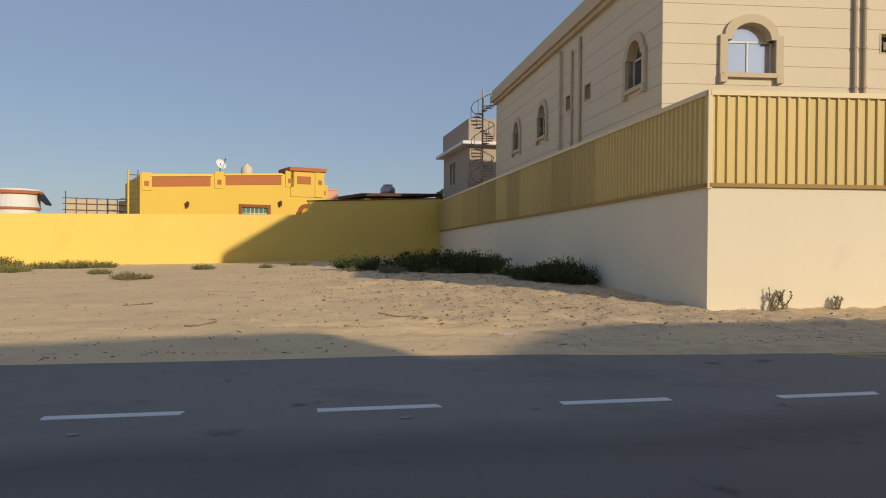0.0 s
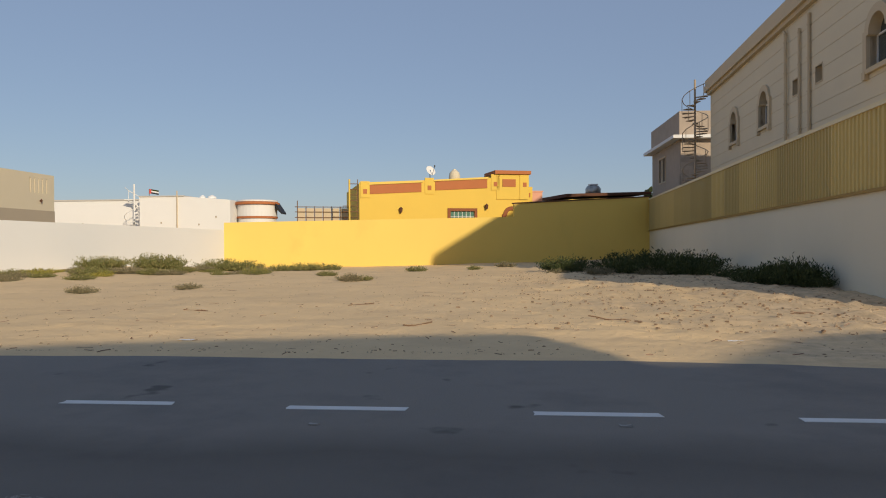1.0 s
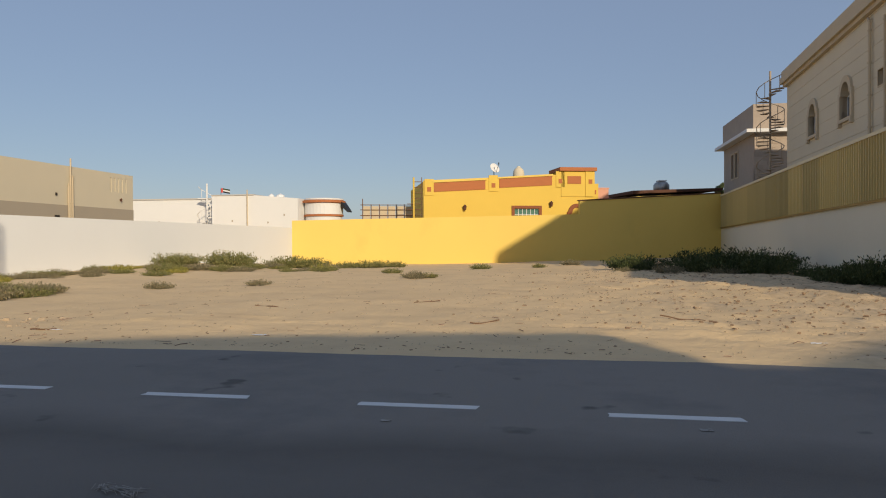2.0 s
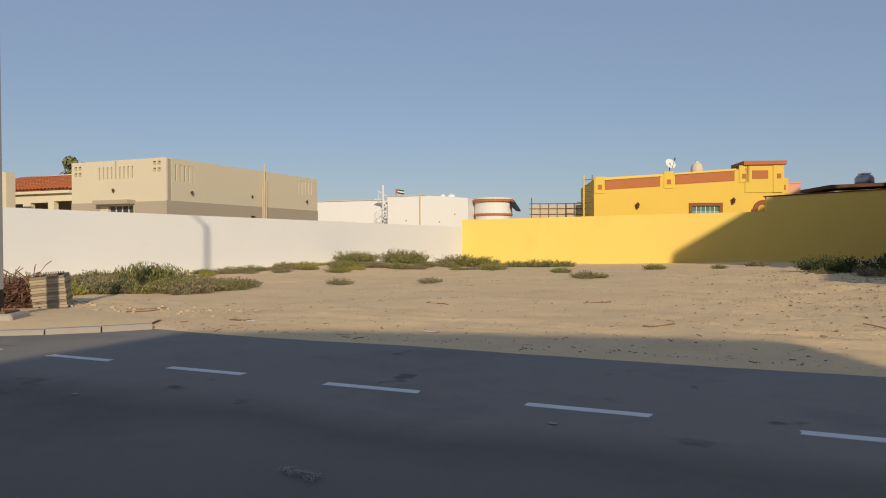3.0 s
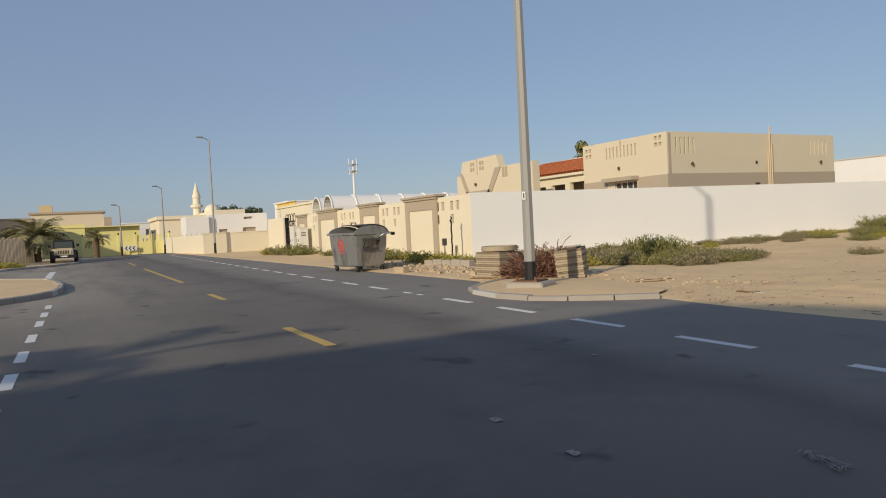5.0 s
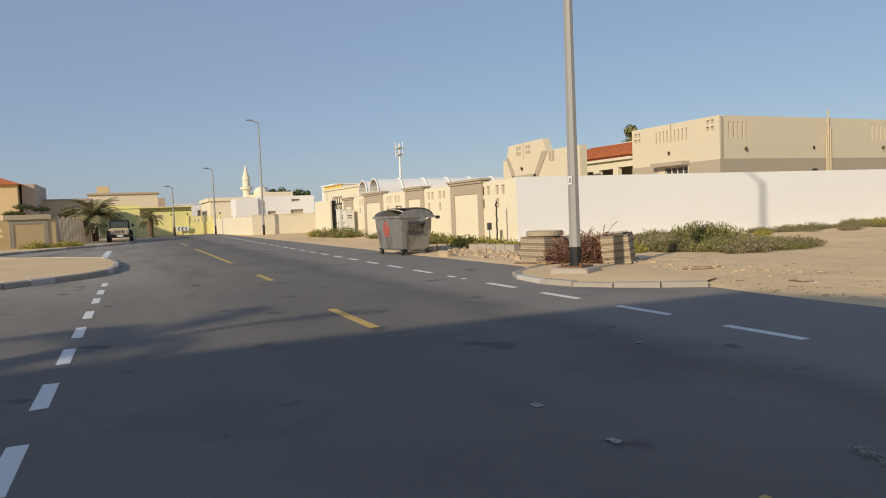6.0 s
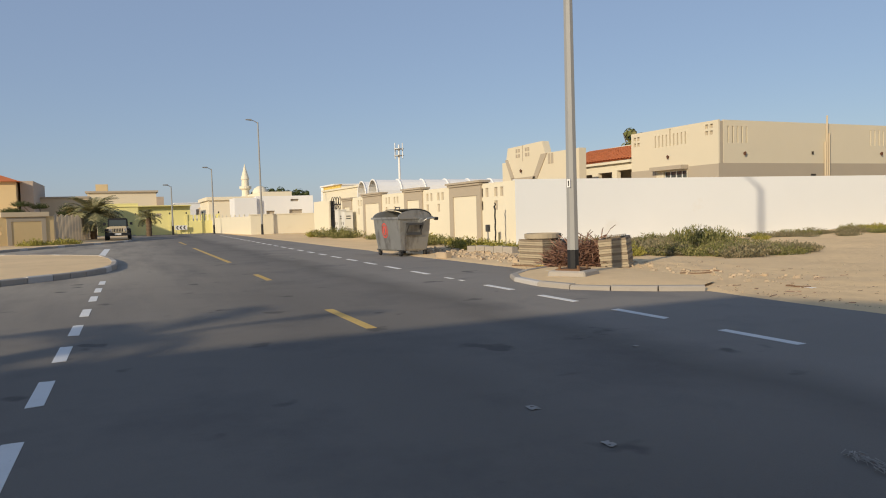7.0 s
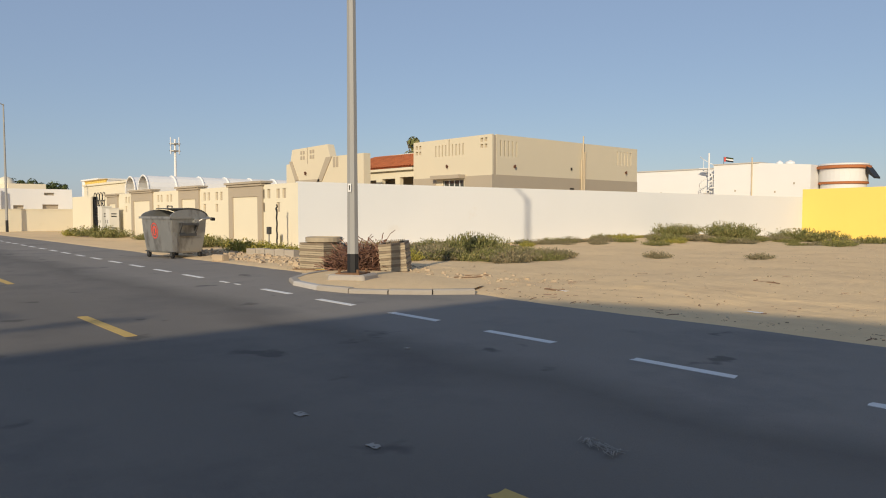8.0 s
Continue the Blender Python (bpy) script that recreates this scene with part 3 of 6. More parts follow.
# ---------------------------------------------------------------- cream two-storey villa
def cream_villa():
    corner, far = Vector((12.50, 22.56)), Vector((13.98, 48.92))
    villa = thing("villa", pose(corner.x, corner.y, 0), "cream two-storey villa with arched windows and stone-lined walls", "house")

    def face(m, length, holes, wins, name):
        w = thing(name, villa.matrix_basis.inverted() @ m, "", "")
        w.parent = villa
        bm = bmesh.new()
        holed(bm, 0, length, 0, 11.6, 0.0, 0.4, holes)
        part("wall", bm, CREAM_TRIM, w)
        courses(w, length, 4.2, 11.3, 0.70, holes, CREAM_CLAD)
        return w

    side_l = (corner - far).length
    # windows of the side wall, by distance from its far end
    side = [(side_l - 2.2, 7.32), (side_l - 14.6, 7.28), (side_l - 20.3, 7.28)]
    vents = [(side_l - 7.8, side_l - 7.1, 7.93, 8.58), (side_l - 10.5, side_l - 9.85, 7.95, 8.62)]
    holes = [q for x, z in side for q in arch_hole(x, z, 1.52, 1.16, 0.6)] + vents
    w = face(facing(far, corner), side_l, holes, side, "side_wall")
    for x, z in side:
        arch_window(w, x, z, 1.52, 1.16, 0.6, 0.3, GLASS, CREAM_TRIM)
    for h in vents:
        rect_window(w, h[0], h[1], h[2], h[3], CREAM_TRIM, DARK, 1, 1, 0.06, 0.04, 0.3)
    drain_pipe(w, side_l - 11.15, 4.3, 10.9, 0.07, -0.14, -0.2)
    drain_pipe(w, side_l - 9.5, 4.3, 10.7, 0.06)
    drain_pipe(w, side_l - 8.35, 4.3, 11.0, 0.07)
    fl = 16.0
    small = (8.0, 8.6, 8.3, 8.95)
    fh = arch_hole(3.18, 7.42, 1.76, 1.16, 0.6) + [small]
    f = face(facing(corner, corner + FU), fl, fh, None, "front_wall")
    arch_window(f, 3.18, 7.42, 1.76, 1.16, 0.6, 0.3, GLASS_BRIGHT, CREAM_TRIM)
    rect_window(f, *small, CREAM_TRIM, DARK, 1, 1, 0.05, 0.03, 0.3)
    bm = bmesh.new()
    rod(bm, (8.3, 0.12, 8.45), (8.3, 0.12, 8.7), 0.1)
    part("vent_fan", bm, WHITE, f)
    for x in (7.0, 7.35, 8.85, 9.1):
        drain_pipe(f, x, 5.0, 11.3, 0.075)
    # cornice along both walls
    for wl, L, x0 in ((w, side_l, 0), (f, fl, 0)):
        bm = bmesh.new()
        bx(bm, x0 - 0.25, L + 0.25, -0.22, 0.4, 11.3, 11.5)
        bx(bm, x0 - 0.4, L + 0.4, -0.38, 0.4, 11.5, 11.9)
        bx(bm, x0 - 0.3, L + 0.3, -0.3, 0.4, 11.9, 12.3)
        part("cornice", bm, CREAM_TRIM, wl, "sand-coloured moulded cornice")
    bm = bmesh.new()
    n = Vector((-FU.y, FU.x))
    loc = [Vector((0, 0)), FU * fl, FU * fl + n * 26, n * 26]
    slab(bm, [(p.x + 0.35 * n.x + 0.2 * FU.x, p.y + 0.35 * n.y + 0.2 * FU.y) if i < 2 else (p.x, p.y) for i, p in enumerate(loc)], 11.4, 11.6)
    part("roof", bm, CONCRETE, villa)
    bm = bmesh.new()
    p, q = FU * fl, n * 26
    holed(bm, 0, 26.0, 0, 11.6, 0, 0.3, [])
    ob = part("rear_wall", bm, CREAM, villa)
    ob.matrix_basis = pose(p.x, p.y, 0, 0, 0, math.degrees(math.atan2(n.y, n.x)))
    bm = bmesh.new()
    holed(bm, 0, fl, 0, 11.6, 0, 0.3, [])
    ob = part("rear_wall", bm, CREAM, villa)
    ob.matrix_basis = pose(q.x, q.y, 0, 0, 0, math.degrees(math.atan2(FU.y, FU.x)))
    # a lean-to roof that shows above the fence
    bm = bmesh.new()
    prism(bm, [(5.4, 4.8), (13.5, 4.8), (13.5, 6.1), (9.3, 6.1)], -3.6, -2.2)
    part("lean_to_roof", bm, TAUPE, f, "brown lean-to roof behind the fence")


cream_villa()


def spiral_stair(name, m, height, radius, turns, steps, label, material):
    """A steel spiral stair: centre pole, treads and a railing."""
    th = thing(name, m, label, "staircase", "spiral stairs")
    bm = bmesh.new()
    rod(bm, (0, 0, 0), (0, 0, height + 1.2), 0.07, None, 8)
    part("pole", bm, material, th)
    rail = []
    for i in range(steps):
        a, z = 2 * math.pi * turns * i / steps, height * (i + 1) / steps
        bm = bmesh.new()
        d = math.pi * turns / steps
        pts = [(0.06 * math.cos(a - 1), 0.06 * math.sin(a - 1)), (radius * math.cos(a - d), radius * math.sin(a - d)),
               (radius * math.cos(a + d), radius * math.sin(a + d)), (0.06 * math.cos(a + 1), 0.06 * math.sin(a + 1))]
        slab(bm, pts, z - 0.05, z)
        part("tread", bm, material, th)
        p = Vector((radius * math.cos(a), radius * math.sin(a), z))
        rail.append(p + Vector((0, 0, 0.95)))
        if i % 2 == 0:
            bm = bmesh.new()
            rod(bm, p, p + Vector((0, 0, 0.95)), 0.022, None, 5)
            part("baluster", bm, material, th)
    bm = bmesh.new()
    pipe(bm, rail, 0.028, 5)
    part("handrail", bm, material, th)
    return th


def stone_villa():
    """The brick-built house past the cream villa."""
    th = thing("villa", pose(13.75, 56.2, 0), "grey-brown stone villa with a white-edged flat roof", "house")
    holes = [(3.0, 3.9, 6.6, 8.6), (4.4, 5.3, 6.6, 8.6)]
    bm = bmesh.new()
    holed(bm, 0, 10.4, 0, 9.8, 0.0, 0.4, holes)
    w = part("wall", bm, STONE, th)
    w.matrix_basis = pose(0, 10.4, 0, 0, 0, -90)
    bm = bmesh.new()
    holed(bm, 0, 9, 0, 9.8, 0.0, 0.4, [])
    f = part("wall", bm, STONE, th)
    z = 5.4
    i = 0
    while z < 9.1:
        for k in range(3):
            x = k * 0.62 - (0.31 if i % 2 else 0)
            boxpart("stone", (max(0, x) + 0.012, x + 0.6, -0.03, 0.0, z + 0.012, z + 0.31), STONE, f)
        z += 0.32
        i += 1
    for h in holes:
        rect_window(w, *h, CREAM_TRIM, DARK, 1, 1, 0.12, 0.05, 0.3)
    bm = bmesh.new()
    bx(bm, -0.7, 9, -0.7, 10.9, 9.4, 9.65)
    part("eave", bm, WHITE, th, "projecting white eave")
    bm = bmesh.new()
    for d in ((-0.1, 0.2, -0.1, 10.4), (0.2, 9, -0.1, 0.2)):
        bx(bm, *d, 9.65, 11.55)
    part("parapet", bm, STONE, th)
    boxpart("roof", (0.2, 9, 0.2, 10.4, 9.65, 9.85), CONCRETE, th)


stone_villa()
spiral_stair("spiral_stair", pose(13.25, 50.1, 4.1), 7.3, 0.85, 3.0, 34, "rusty steel spiral stair beside the cream villa, its colour lightened as if sunlit", STAIR_SUNLIT)
# ---------------------------------------------------------------- yellow villa behind the yellow wall
YU = (YE - WC).normalized()
YN = Vector((-YU.y, YU.x))


def yellow_villa():
    o = WC + YN * 5.0
    th = thing("villa", facing(o, o + YU), "deep yellow single-storey villa with terracotta panels", "house")
    x0, x1 = 9.5, 22.95
    holes = [(16.6, 18.55, 2.6, 3.95), (21.1, 22.15, 2.4, 3.5)]
    bm = bmesh.new()
    holed(bm, x0, x1, -0.5, 5.0, 0, 0.4, holes)
    prism(bm, [(x0, 5.0), (x1, 5.0), (x1, 6.75), (x0, 6.07)], 0, 0.4)
    part("wall", bm, YELLOW_DEEP, th)
    bm = bmesh.new()
    bx(bm, x0, x0 + 0.4, 0.4, 10, -0.5, 6.0)
    bx(bm, x1 - 0.4, x1, 0.4, 10, -0.5, 6.4)
    bx(bm, x0 + 0.4, x1 - 0.4, 9.6, 10, -0.5, 6.2)
    part("rear_wall", bm, YELLOW_DEEP, th)
    boxpart("roof", (x0 + 0.4, x1 - 0.4, 0.4, 9.6, 5.3, 5.5), CONCRETE, th)

    def zt(x):
        return 6.07 + (x - 9.5) * 0.068

    for a, b in ((10.3, 14.3), (15.4, 19.6)):
        bm = bmesh.new()
        prism(bm, [(a, zt(a) - 0.92), (b, zt(b) - 0.98), (b, zt(b) - 0.28), (a, zt(a) - 0.25)], -0.05, 0.0)
        part("panel", bm, TERRA, th, "terracotta painted panel")
        bm = bmesh.new()
        prism(bm, [(a - 0.1, zt(a) - 0.22), (b + 0.1, zt(b) - 0.25), (b + 0.1, zt(b) - 0.1), (a - 0.1, zt(a) - 0.1)], -0.09, 0.0)
        part("moulding", bm, YELLOW, th)
    for x in (9.5, 14.5, 19.85):
        boxpart("pilaster", (x + 0.08, x + 0.78, -0.06, 0.1, zt(x) - 1.15, zt(x) + 0.1), YELLOW_DEEP, th)
        boxpart("square_inlay", (x + 0.28, x + 0.58, -0.08, -0.06, zt(x) - 0.85, zt(x) - 0.5), TERRA, th, "small terracotta square")
    # corner tower
    bm = bmesh.new()
    bx(bm, 20.35, 23.0, -0.06, 2.6, 4.9, 6.9)
    part("tower", bm, YELLOW_DEEP, th)
    boxpart("tower_cap", (20.2, 23.2, -0.25, 2.8, 6.9, 7.18), TERRA, th, "terracotta cap of the corner tower")
    boxpart("panel", (20.85, 21.95, -0.1, -0.06, 5.9, 6.5), TERRA, th)
    boxpart("pilaster", (22.3, 23.05, -0.12, -0.06, 4.9, 6.9), YELLOW_DEEP, th)
    boxpart("square_inlay", (22.55, 22.85, -0.14, -0.12, 5.9, 6.25), TERRA, th)
    boxpart("wing", (23.0, 23.95, 1.5, 6.0, -0.5, 6.05), YELLOW_DEEP, th)
    boxpart("square_inlay", (23.4, 23.75, 1.45, 1.5, 5.2, 5.55), TERRA, th)
    rect_window(th, *holes[0], TERRA_DARK, GLASS_GREEN, 6, 3, 0.22, 0.08)
    aw = arch_window(th, 21.62, 2.4, 1.05, 1.15, 0.5, 0.15, GLASS_GREEN, TERRA_DARK)
    wall_lamp(th, 12.66, 4.0, 1.0)
    wall_lamp(th, 19.5, 4.3, 1.0)
    # conduit run and vertical ladder at the end wall
    ld = thing("roof_ladder", facing(o + YU * 8.75, o + YU * 9.5), "yellow painted steel roof ladder with a cage", "ladder")
    for x in (0.0, 0.62):
        bm = bmesh.new()
        rod(bm, (x, 0, 0), (x, 0, 6.3), 0.07 if x == 0 else 0.03)
        part("rail", bm, YELLOW_DEEP if x == 0 else RUST, ld)
    z = 2.6
    while z < 6.2:
        bm = bmesh.new()
        rod(bm, (-0.5 if z < 4.6 else 0, 0, z), (0.62, 0, z), 0.03)
        part("rung", bm, RUST, ld)
        z += 0.42


yellow_villa()


def dish(m, r, label):
    th = thing("satellite_dish", m, label, "satellite dish", "satellite dishes")
    bm = bmesh.new()
    lathe(bm, [(0.02, 0.0), (r * 0.5, 0.05 * r), (r * 0.85, 0.18 * r), (r, 0.27 * r), (r * 0.98, 0.30 * r), (r * 0.5, 0.1 * r), (0.02, 0.04)], 24)
    ob = part("reflector", bm, WHITE, th, smooth=True)
    ob.matrix_basis = pose(0, 0, 0.65, 62, 0, 25)
    bm = bmesh.new()
    rod(bm, (0, 0, 0), (0, 0.1, 0.62), 0.035)
    part("mast", bm, STEEL_DARK, th)
    bm = bmesh.new()
    rod(bm, (0.12, -0.25, 0.35), (0.2, -0.75, 0.95), 0.02)
    rod(bm, (0.2, -0.75, 0.9), (0.2, -0.75, 1.05), 0.05)
    part("feed_arm", bm, STEEL_DARK, th)
    return th


def on_yellow(x, y, z):
    p = WC + YN * (5.0 + y) + YU * x
    return pose(p.x, p.y, z, 0, 0, math.degrees(math.atan2(YU.y, YU.x)))


dish(on_yellow(15.05, 0.25, 6.4), 0.42, "white satellite dish on the yellow parapet")
tank = thing("water_tank", on_yellow(17.5, 2.2, 5.85), "round cream roof water tank", "water tank")
bm = bmesh.new()
lathe(bm, [(0.42, 0), (0.46, 0.1), (0.46, 1.0), (0.40, 1.3), (0.22, 1.5), (0.1, 1.54)], 20)
part("body", bm, CREAM_CLAD, tank, smooth=True)
bm = bmesh.new()
lathe(bm, [(0.13, 1.52), (0.13, 1.6), (0.02, 1.62)], 14)
part("lid", bm, CREAM, tank)

# pale pink house end and brown-roofed house past it
pk = thing("house", on_yellow(24.1, 3.0, 0), "pale pink house end behind the yellow villa", "house")
boxpart("wall", (0, 1.3, 0, 5, 0, 5.75), PINK, pk)
boxpart("roof", (-0.05, 1.35, -0.05, 5.05, 5.75, 5.85), PINK, pk)
br = thing("house", on_yellow(28.1, 4.0, 0), "low house with a dark brown roof edge", "house")
bm = bmesh.new()
prism(bm, [(0, 0), (7.8, 0), (7.8, 5.55), (0, 5.2)], 0, 6)
part("wall", bm, YELLOW, br)
bm = bmesh.new()
prism(bm, [(-0.2, 5.42), (8.0, 5.75), (8.0, 5.98), (-0.2, 5.68)], -0.2, 6.2)
part("roof", bm, BROWN, br, "dark brown roof edge")
wt = thing("water_tank", on_yellow(31.7, 6.5, 5.75), "grey galvanised roof water tank on a stand", "water tank")
bm = bmesh.new()
lathe(bm, [(0.62, 0.1), (0.7, 0.25), (0.7, 0.62), (0.55, 0.85), (0.3, 0.95)], 18)
part("body", bm, STEEL, wt, smooth=True)
for a in (0.6, 2.2, 3.8, 5.4):
    bm = bmesh.new()
    rod(bm, (0.5 * math.cos(a), 0.5 * math.sin(a), -0.2), (0.5 * math.cos(a), 0.5 * math.sin(a), 0.15), 0.04)
    part("leg", bm, STEEL_DARK, wt)
bm = bmesh.new()
bx(bm, -0.35, 0.35, -0.35, 0.35, 0.95, 1.05)
part("lid", bm, WHITE, wt)

# roof pergola of pipes and panels by the yellow villa
pg = thing("roof_frame", on_yellow(5.0, 4.0, 0), "rusty pipe frame with pale panels behind the yellow wall", "frame")
for i in range(7):
    bm = bmesh.new()
    rod(bm, (i * 0.68, 0, 0), (i * 0.68, 0, 4.45 if i else 4.9), 0.035)
    part("post", bm, RUST, pg)
for z in (3.1, 3.55, 4.0, 4.4):
    bm = bmesh.new()
    rod(bm, (-0.2, 0, z), (4.3, 0, z), 0.03)
    part("rail", bm, RUST, pg)
for i in range(6):
    boxpart("panel", (i * 0.68 + 0.05, i * 0.68 + 0.62, 0.05, 0.09, 2.4, 4.3), CREAM_TRIM, pg)

# ---------------------------------------------------------------- white villa with the round tower
wv = thing("villa", pose(-37.3, 55.4, 0), "white flat-roofed villa with plain walls", "house")
boxpart("wall", (0, 8.0, 0, 9, 0, 5.05), WHITE, wv)
boxpart("wall", (8.45, 12.1, -1.2, 9, 0, 5.25), WHITE, wv)
bm = bmesh.new()
prism(bm, [(12.1, 0), (15.9, 0), (15.9, 4.95), (12.1, 5.25)], -1.2, 7)
part("wall", bm, WHITE, wv)
boxpart("roof", (-0.08, 8.45, -0.08, 9.1, 5.05, 5.15), KERB_PAINT, wv)
boxpart("roof", (8.4, 12.15, -1.28, 9.1, 5.25, 5.33), KERB_PAINT, wv)
drain_pipe(wv, 11.6, 1.0, 5.7, 0.05, -1.3)
for x, z in ((10.2, 3.1), (14.7, 3.55), (13.3, 2.95), (2.9, 3.1)):
    boxpart("vent", (x, x + 0.1, -1.24 if x > 8 else -0.04, -1.2 if x > 8 else 0, z, z + 0.14), TAUPE, wv)
for x, s in ((13.5, 0.35), (11.0, 0.2), (12.7, 0.25)):
    bm = bmesh.new()
    lathe(bm, [(s, 5.2), (s, 5.35), (0.05, 5.5)], 12, (x, 1.0))
    part("roof_vent", bm, WHITE, wv)
tw = thing("round_tower", pose(-19.9, 56.2, 0), "round white roof tower with orange bands", "tower")
bm = bmesh.new()
lathe(bm, [(1.5, 0), (1.5, 3.5)], 32)
part("base", bm, WHITE, tw, smooth=False)
bm = bmesh.new()
lathe(bm, [(1.5, 3.5), (1.62, 3.52), (1.62, 3.66), (1.5, 3.68)], 32)
part("lower_band", bm, TERRA, tw)
bm = bmesh.new()
lathe(bm, [(1.58, 3.68), (1.58, 4.6)], 32)
part("drum", bm, WHITE, tw)
bm = bmesh.new()
lathe(bm, [(1.58, 4.6), (1.78, 4.64), (1.78, 4.8), (1.6, 4.84)], 32)
part("upper_band", bm, TERRA, tw, "orange band round the tower top")
bm = bmesh.new()
lathe(bm, [(1.6, 4.84), (1.64, 4.86), (1.64, 4.96), (1.5, 5.0)], 32)
part("cap", bm, WHITE, tw)
bm = bmesh.new()
prism(bm, [(1.7, 4.3), (2.2, 3.85), (2.2, 3.98), (1.7, 4.72)], -0.6, 0.6)
part("awning", bm, BLACK, tw, "dark awning")
spiral_stair("spiral_stair", pose(-29.5, 54.6, 1.0), 4.1, 0.75, 1.6, 18, "white steel spiral stair on the white villa", WHITE)
fl = thing("flag", pose(-28.4, 54.9, 5.2), "small striped flag on a short roof pole", "flag")
bm = bmesh.new()
rod(bm, (0, 0, 0), (0, 0, 0.75), 0.025)
part("flagpole", bm, STEEL_DARK, fl)
for z0, z1, m_ in ((0.60, 0.72, LEAF_DARK), (0.48, 0.60, WHITE), (0.36, 0.48, BLACK)):
    bm = bmesh.new()
    prism(bm, [(0.18, z0), (0.8, z0 - 0.12), (0.8, z1 - 0.12), (0.18, z1)], -0.006, 0.006)
    part("stripe", bm, m_, fl)
boxpart("hoist_stripe", (0.0, 0.18, -0.006, 0.006, 0.36, 0.72), RED, fl)

# ---------------------------------------------------------------- beige villa
BV = thing("villa", pose(-25.67, 25.81, 0), "beige villa with taupe bands, wall slots and a tiled porch", "house")


def beige_face(a, b, length, slots, squares, holes, x0=0.0):
    w = thing("facade", BV.matrix_basis.inverted() @ facing(a, b), "", "")
    w.parent = BV
    bm = bmesh.new()
    cut = [(x - 0.05, x + 0.05, z0, z1) for x, z0, z1 in slots] + [(x, x + 0.2, z, z + 0.2) for x, z in squares]
    holed(bm, x0, length, 0, 5.45, 0, 0.10, cut + holes)
    part("wall", bm, BEIGE, w)
    bm = bmesh.new()
    holed(bm, x0, length - 0.02, 0, 5.40, 0.10, 0.3, holes)
    part("backing", bm, TAUPE, w)
    return w


rs = [(0.64 + 0.30 * i, 4.36, 5.16) for i in range(5)] + [(11.1 + 0.36 * i, 4.36, 5.18) for i in range(5)]
R_ = beige_face((-25.67, 25.81), (-25.94, 38.95), 13.25, rs, [], [], 0.31)
boxpart("band", (-0.03, 13.25, -0.03, 0.0, 2.72, 3.39), TAUPE, R_, "taupe painted band")
boxpart("plinth", (-0.06, 13.3, -0.06, 0.0, 2.4, 2.70), BEIGE_PALE, R_)
wall_lamp(R_, 1.64, 3.85, 0.45)
wall_lamp(R_, 11.93, 3.92, 0.45)
boxpart("vent", (6.35, 6.7, -0.06, 0.0, 2.6, 2.85), DARK, R_)
boxpart("vent", (6.45, 6.55, -0.05, 0.0, 3.85, 4.0), DARK, R_)
for x, z1 in ((7.5, 5.85), (7.66, 4.95), (7.36, 4.5)):
    drain_pipe(R_, x, 1.5, z1, 0.045)
ls = [(6.4 - 4.42 + 0.278 * i, 4.52, 5.13 if i != 4 else 5.4) for i in range(9)]
sq = [(6.4 - 6.2 + dx, 4.72 + dz) for dx in (0, 0.3) for dz in (0, 0.32)] + [(6.4 - 0.86 + dx, 4.78 + dz) for dx in (0, 0.3) for dz in (0, 0.32)]
L_ = beige_face((-32.07, 25.81), (-25.67, 25.81), 6.4, ls, sq, [(2.6, 4.3, 2.2, 3.2)])
boxpart("band", (0, 2.0, -0.03, 0.0, 2.72, 3.37), TAUPE, L_, "taupe painted band")
boxpart("band", (4.35, 6.43, -0.03, 0.0, 2.72, 3.37), TAUPE, L_, "taupe painted band")
boxpart("canopy", (2.05, 4.4, -0.5, 0.0, 3.26, 3.46), TAUPE, L_, "taupe window canopy")
rect_window(L_, 2.6, 4.3, 2.2, 3.2, BEIGE_PALE, GLASS, 4, 1, 0.06, 0.03)
wall_lamp(L_, 6.4 - 3.41, 3.95, 0.45)
bm = bmesh.new()
slab(bm, [(-6.1, 0.3), (-0.3, 0.3), (-0.3, 13.0), (-6.1, 13.0)], 5.0, 5.15)
part("roof", bm, CONCRETE, BV)
bm = bmesh.new()
bx(bm, -6.4, -6.15, 0.3, 13.2, 0, 5.4)
bx(bm, -6.15, -0.3, 13.0, 13.2, 0, 5.4)
part("rear_wall", bm, BEIGE, BV)

# porch with a clay-tiled roof
PO = thing("porch", pose(-41.6, 28.75, 0), "porch with an orange clay-tiled roof and square openings", "porch")
bm = bmesh.new()
holed(bm, -4.0, 6.3, 0, 4.35, 0, 0.3, [(0.25, 1.75, 0, 3.68), (2.4, 3.9, 0, 3.72), (4.4, 5.9, 0, 3.78)])
part("wall", bm, BEIGE_PALE, PO)
boxpart("back_wall", (-7, 9.5, 2.65, 2.85, 0, 5.4), TAUPE, PO)
boxpart("ceiling", (-4.0, 6.0, 0.3, 2.65, 4.1, 4.2), BEIGE_PALE, PO)
boxpart("eave", (-4.05, 6.0, -0.25, 0.0, 4.22, 4.38), BEIGE_PALE, PO)
bm = bmesh.new()
v = [bm.verts.new(p) for p in ((-4.0, -0.25, 4.36), (6.0, -0.25, 4.42), (6.0, 2.6, 5.55), (-1.9, 2.6, 5.45))]
bm.faces.new(v)
rf = part("roof", bm, ROOF_TILE, PO)
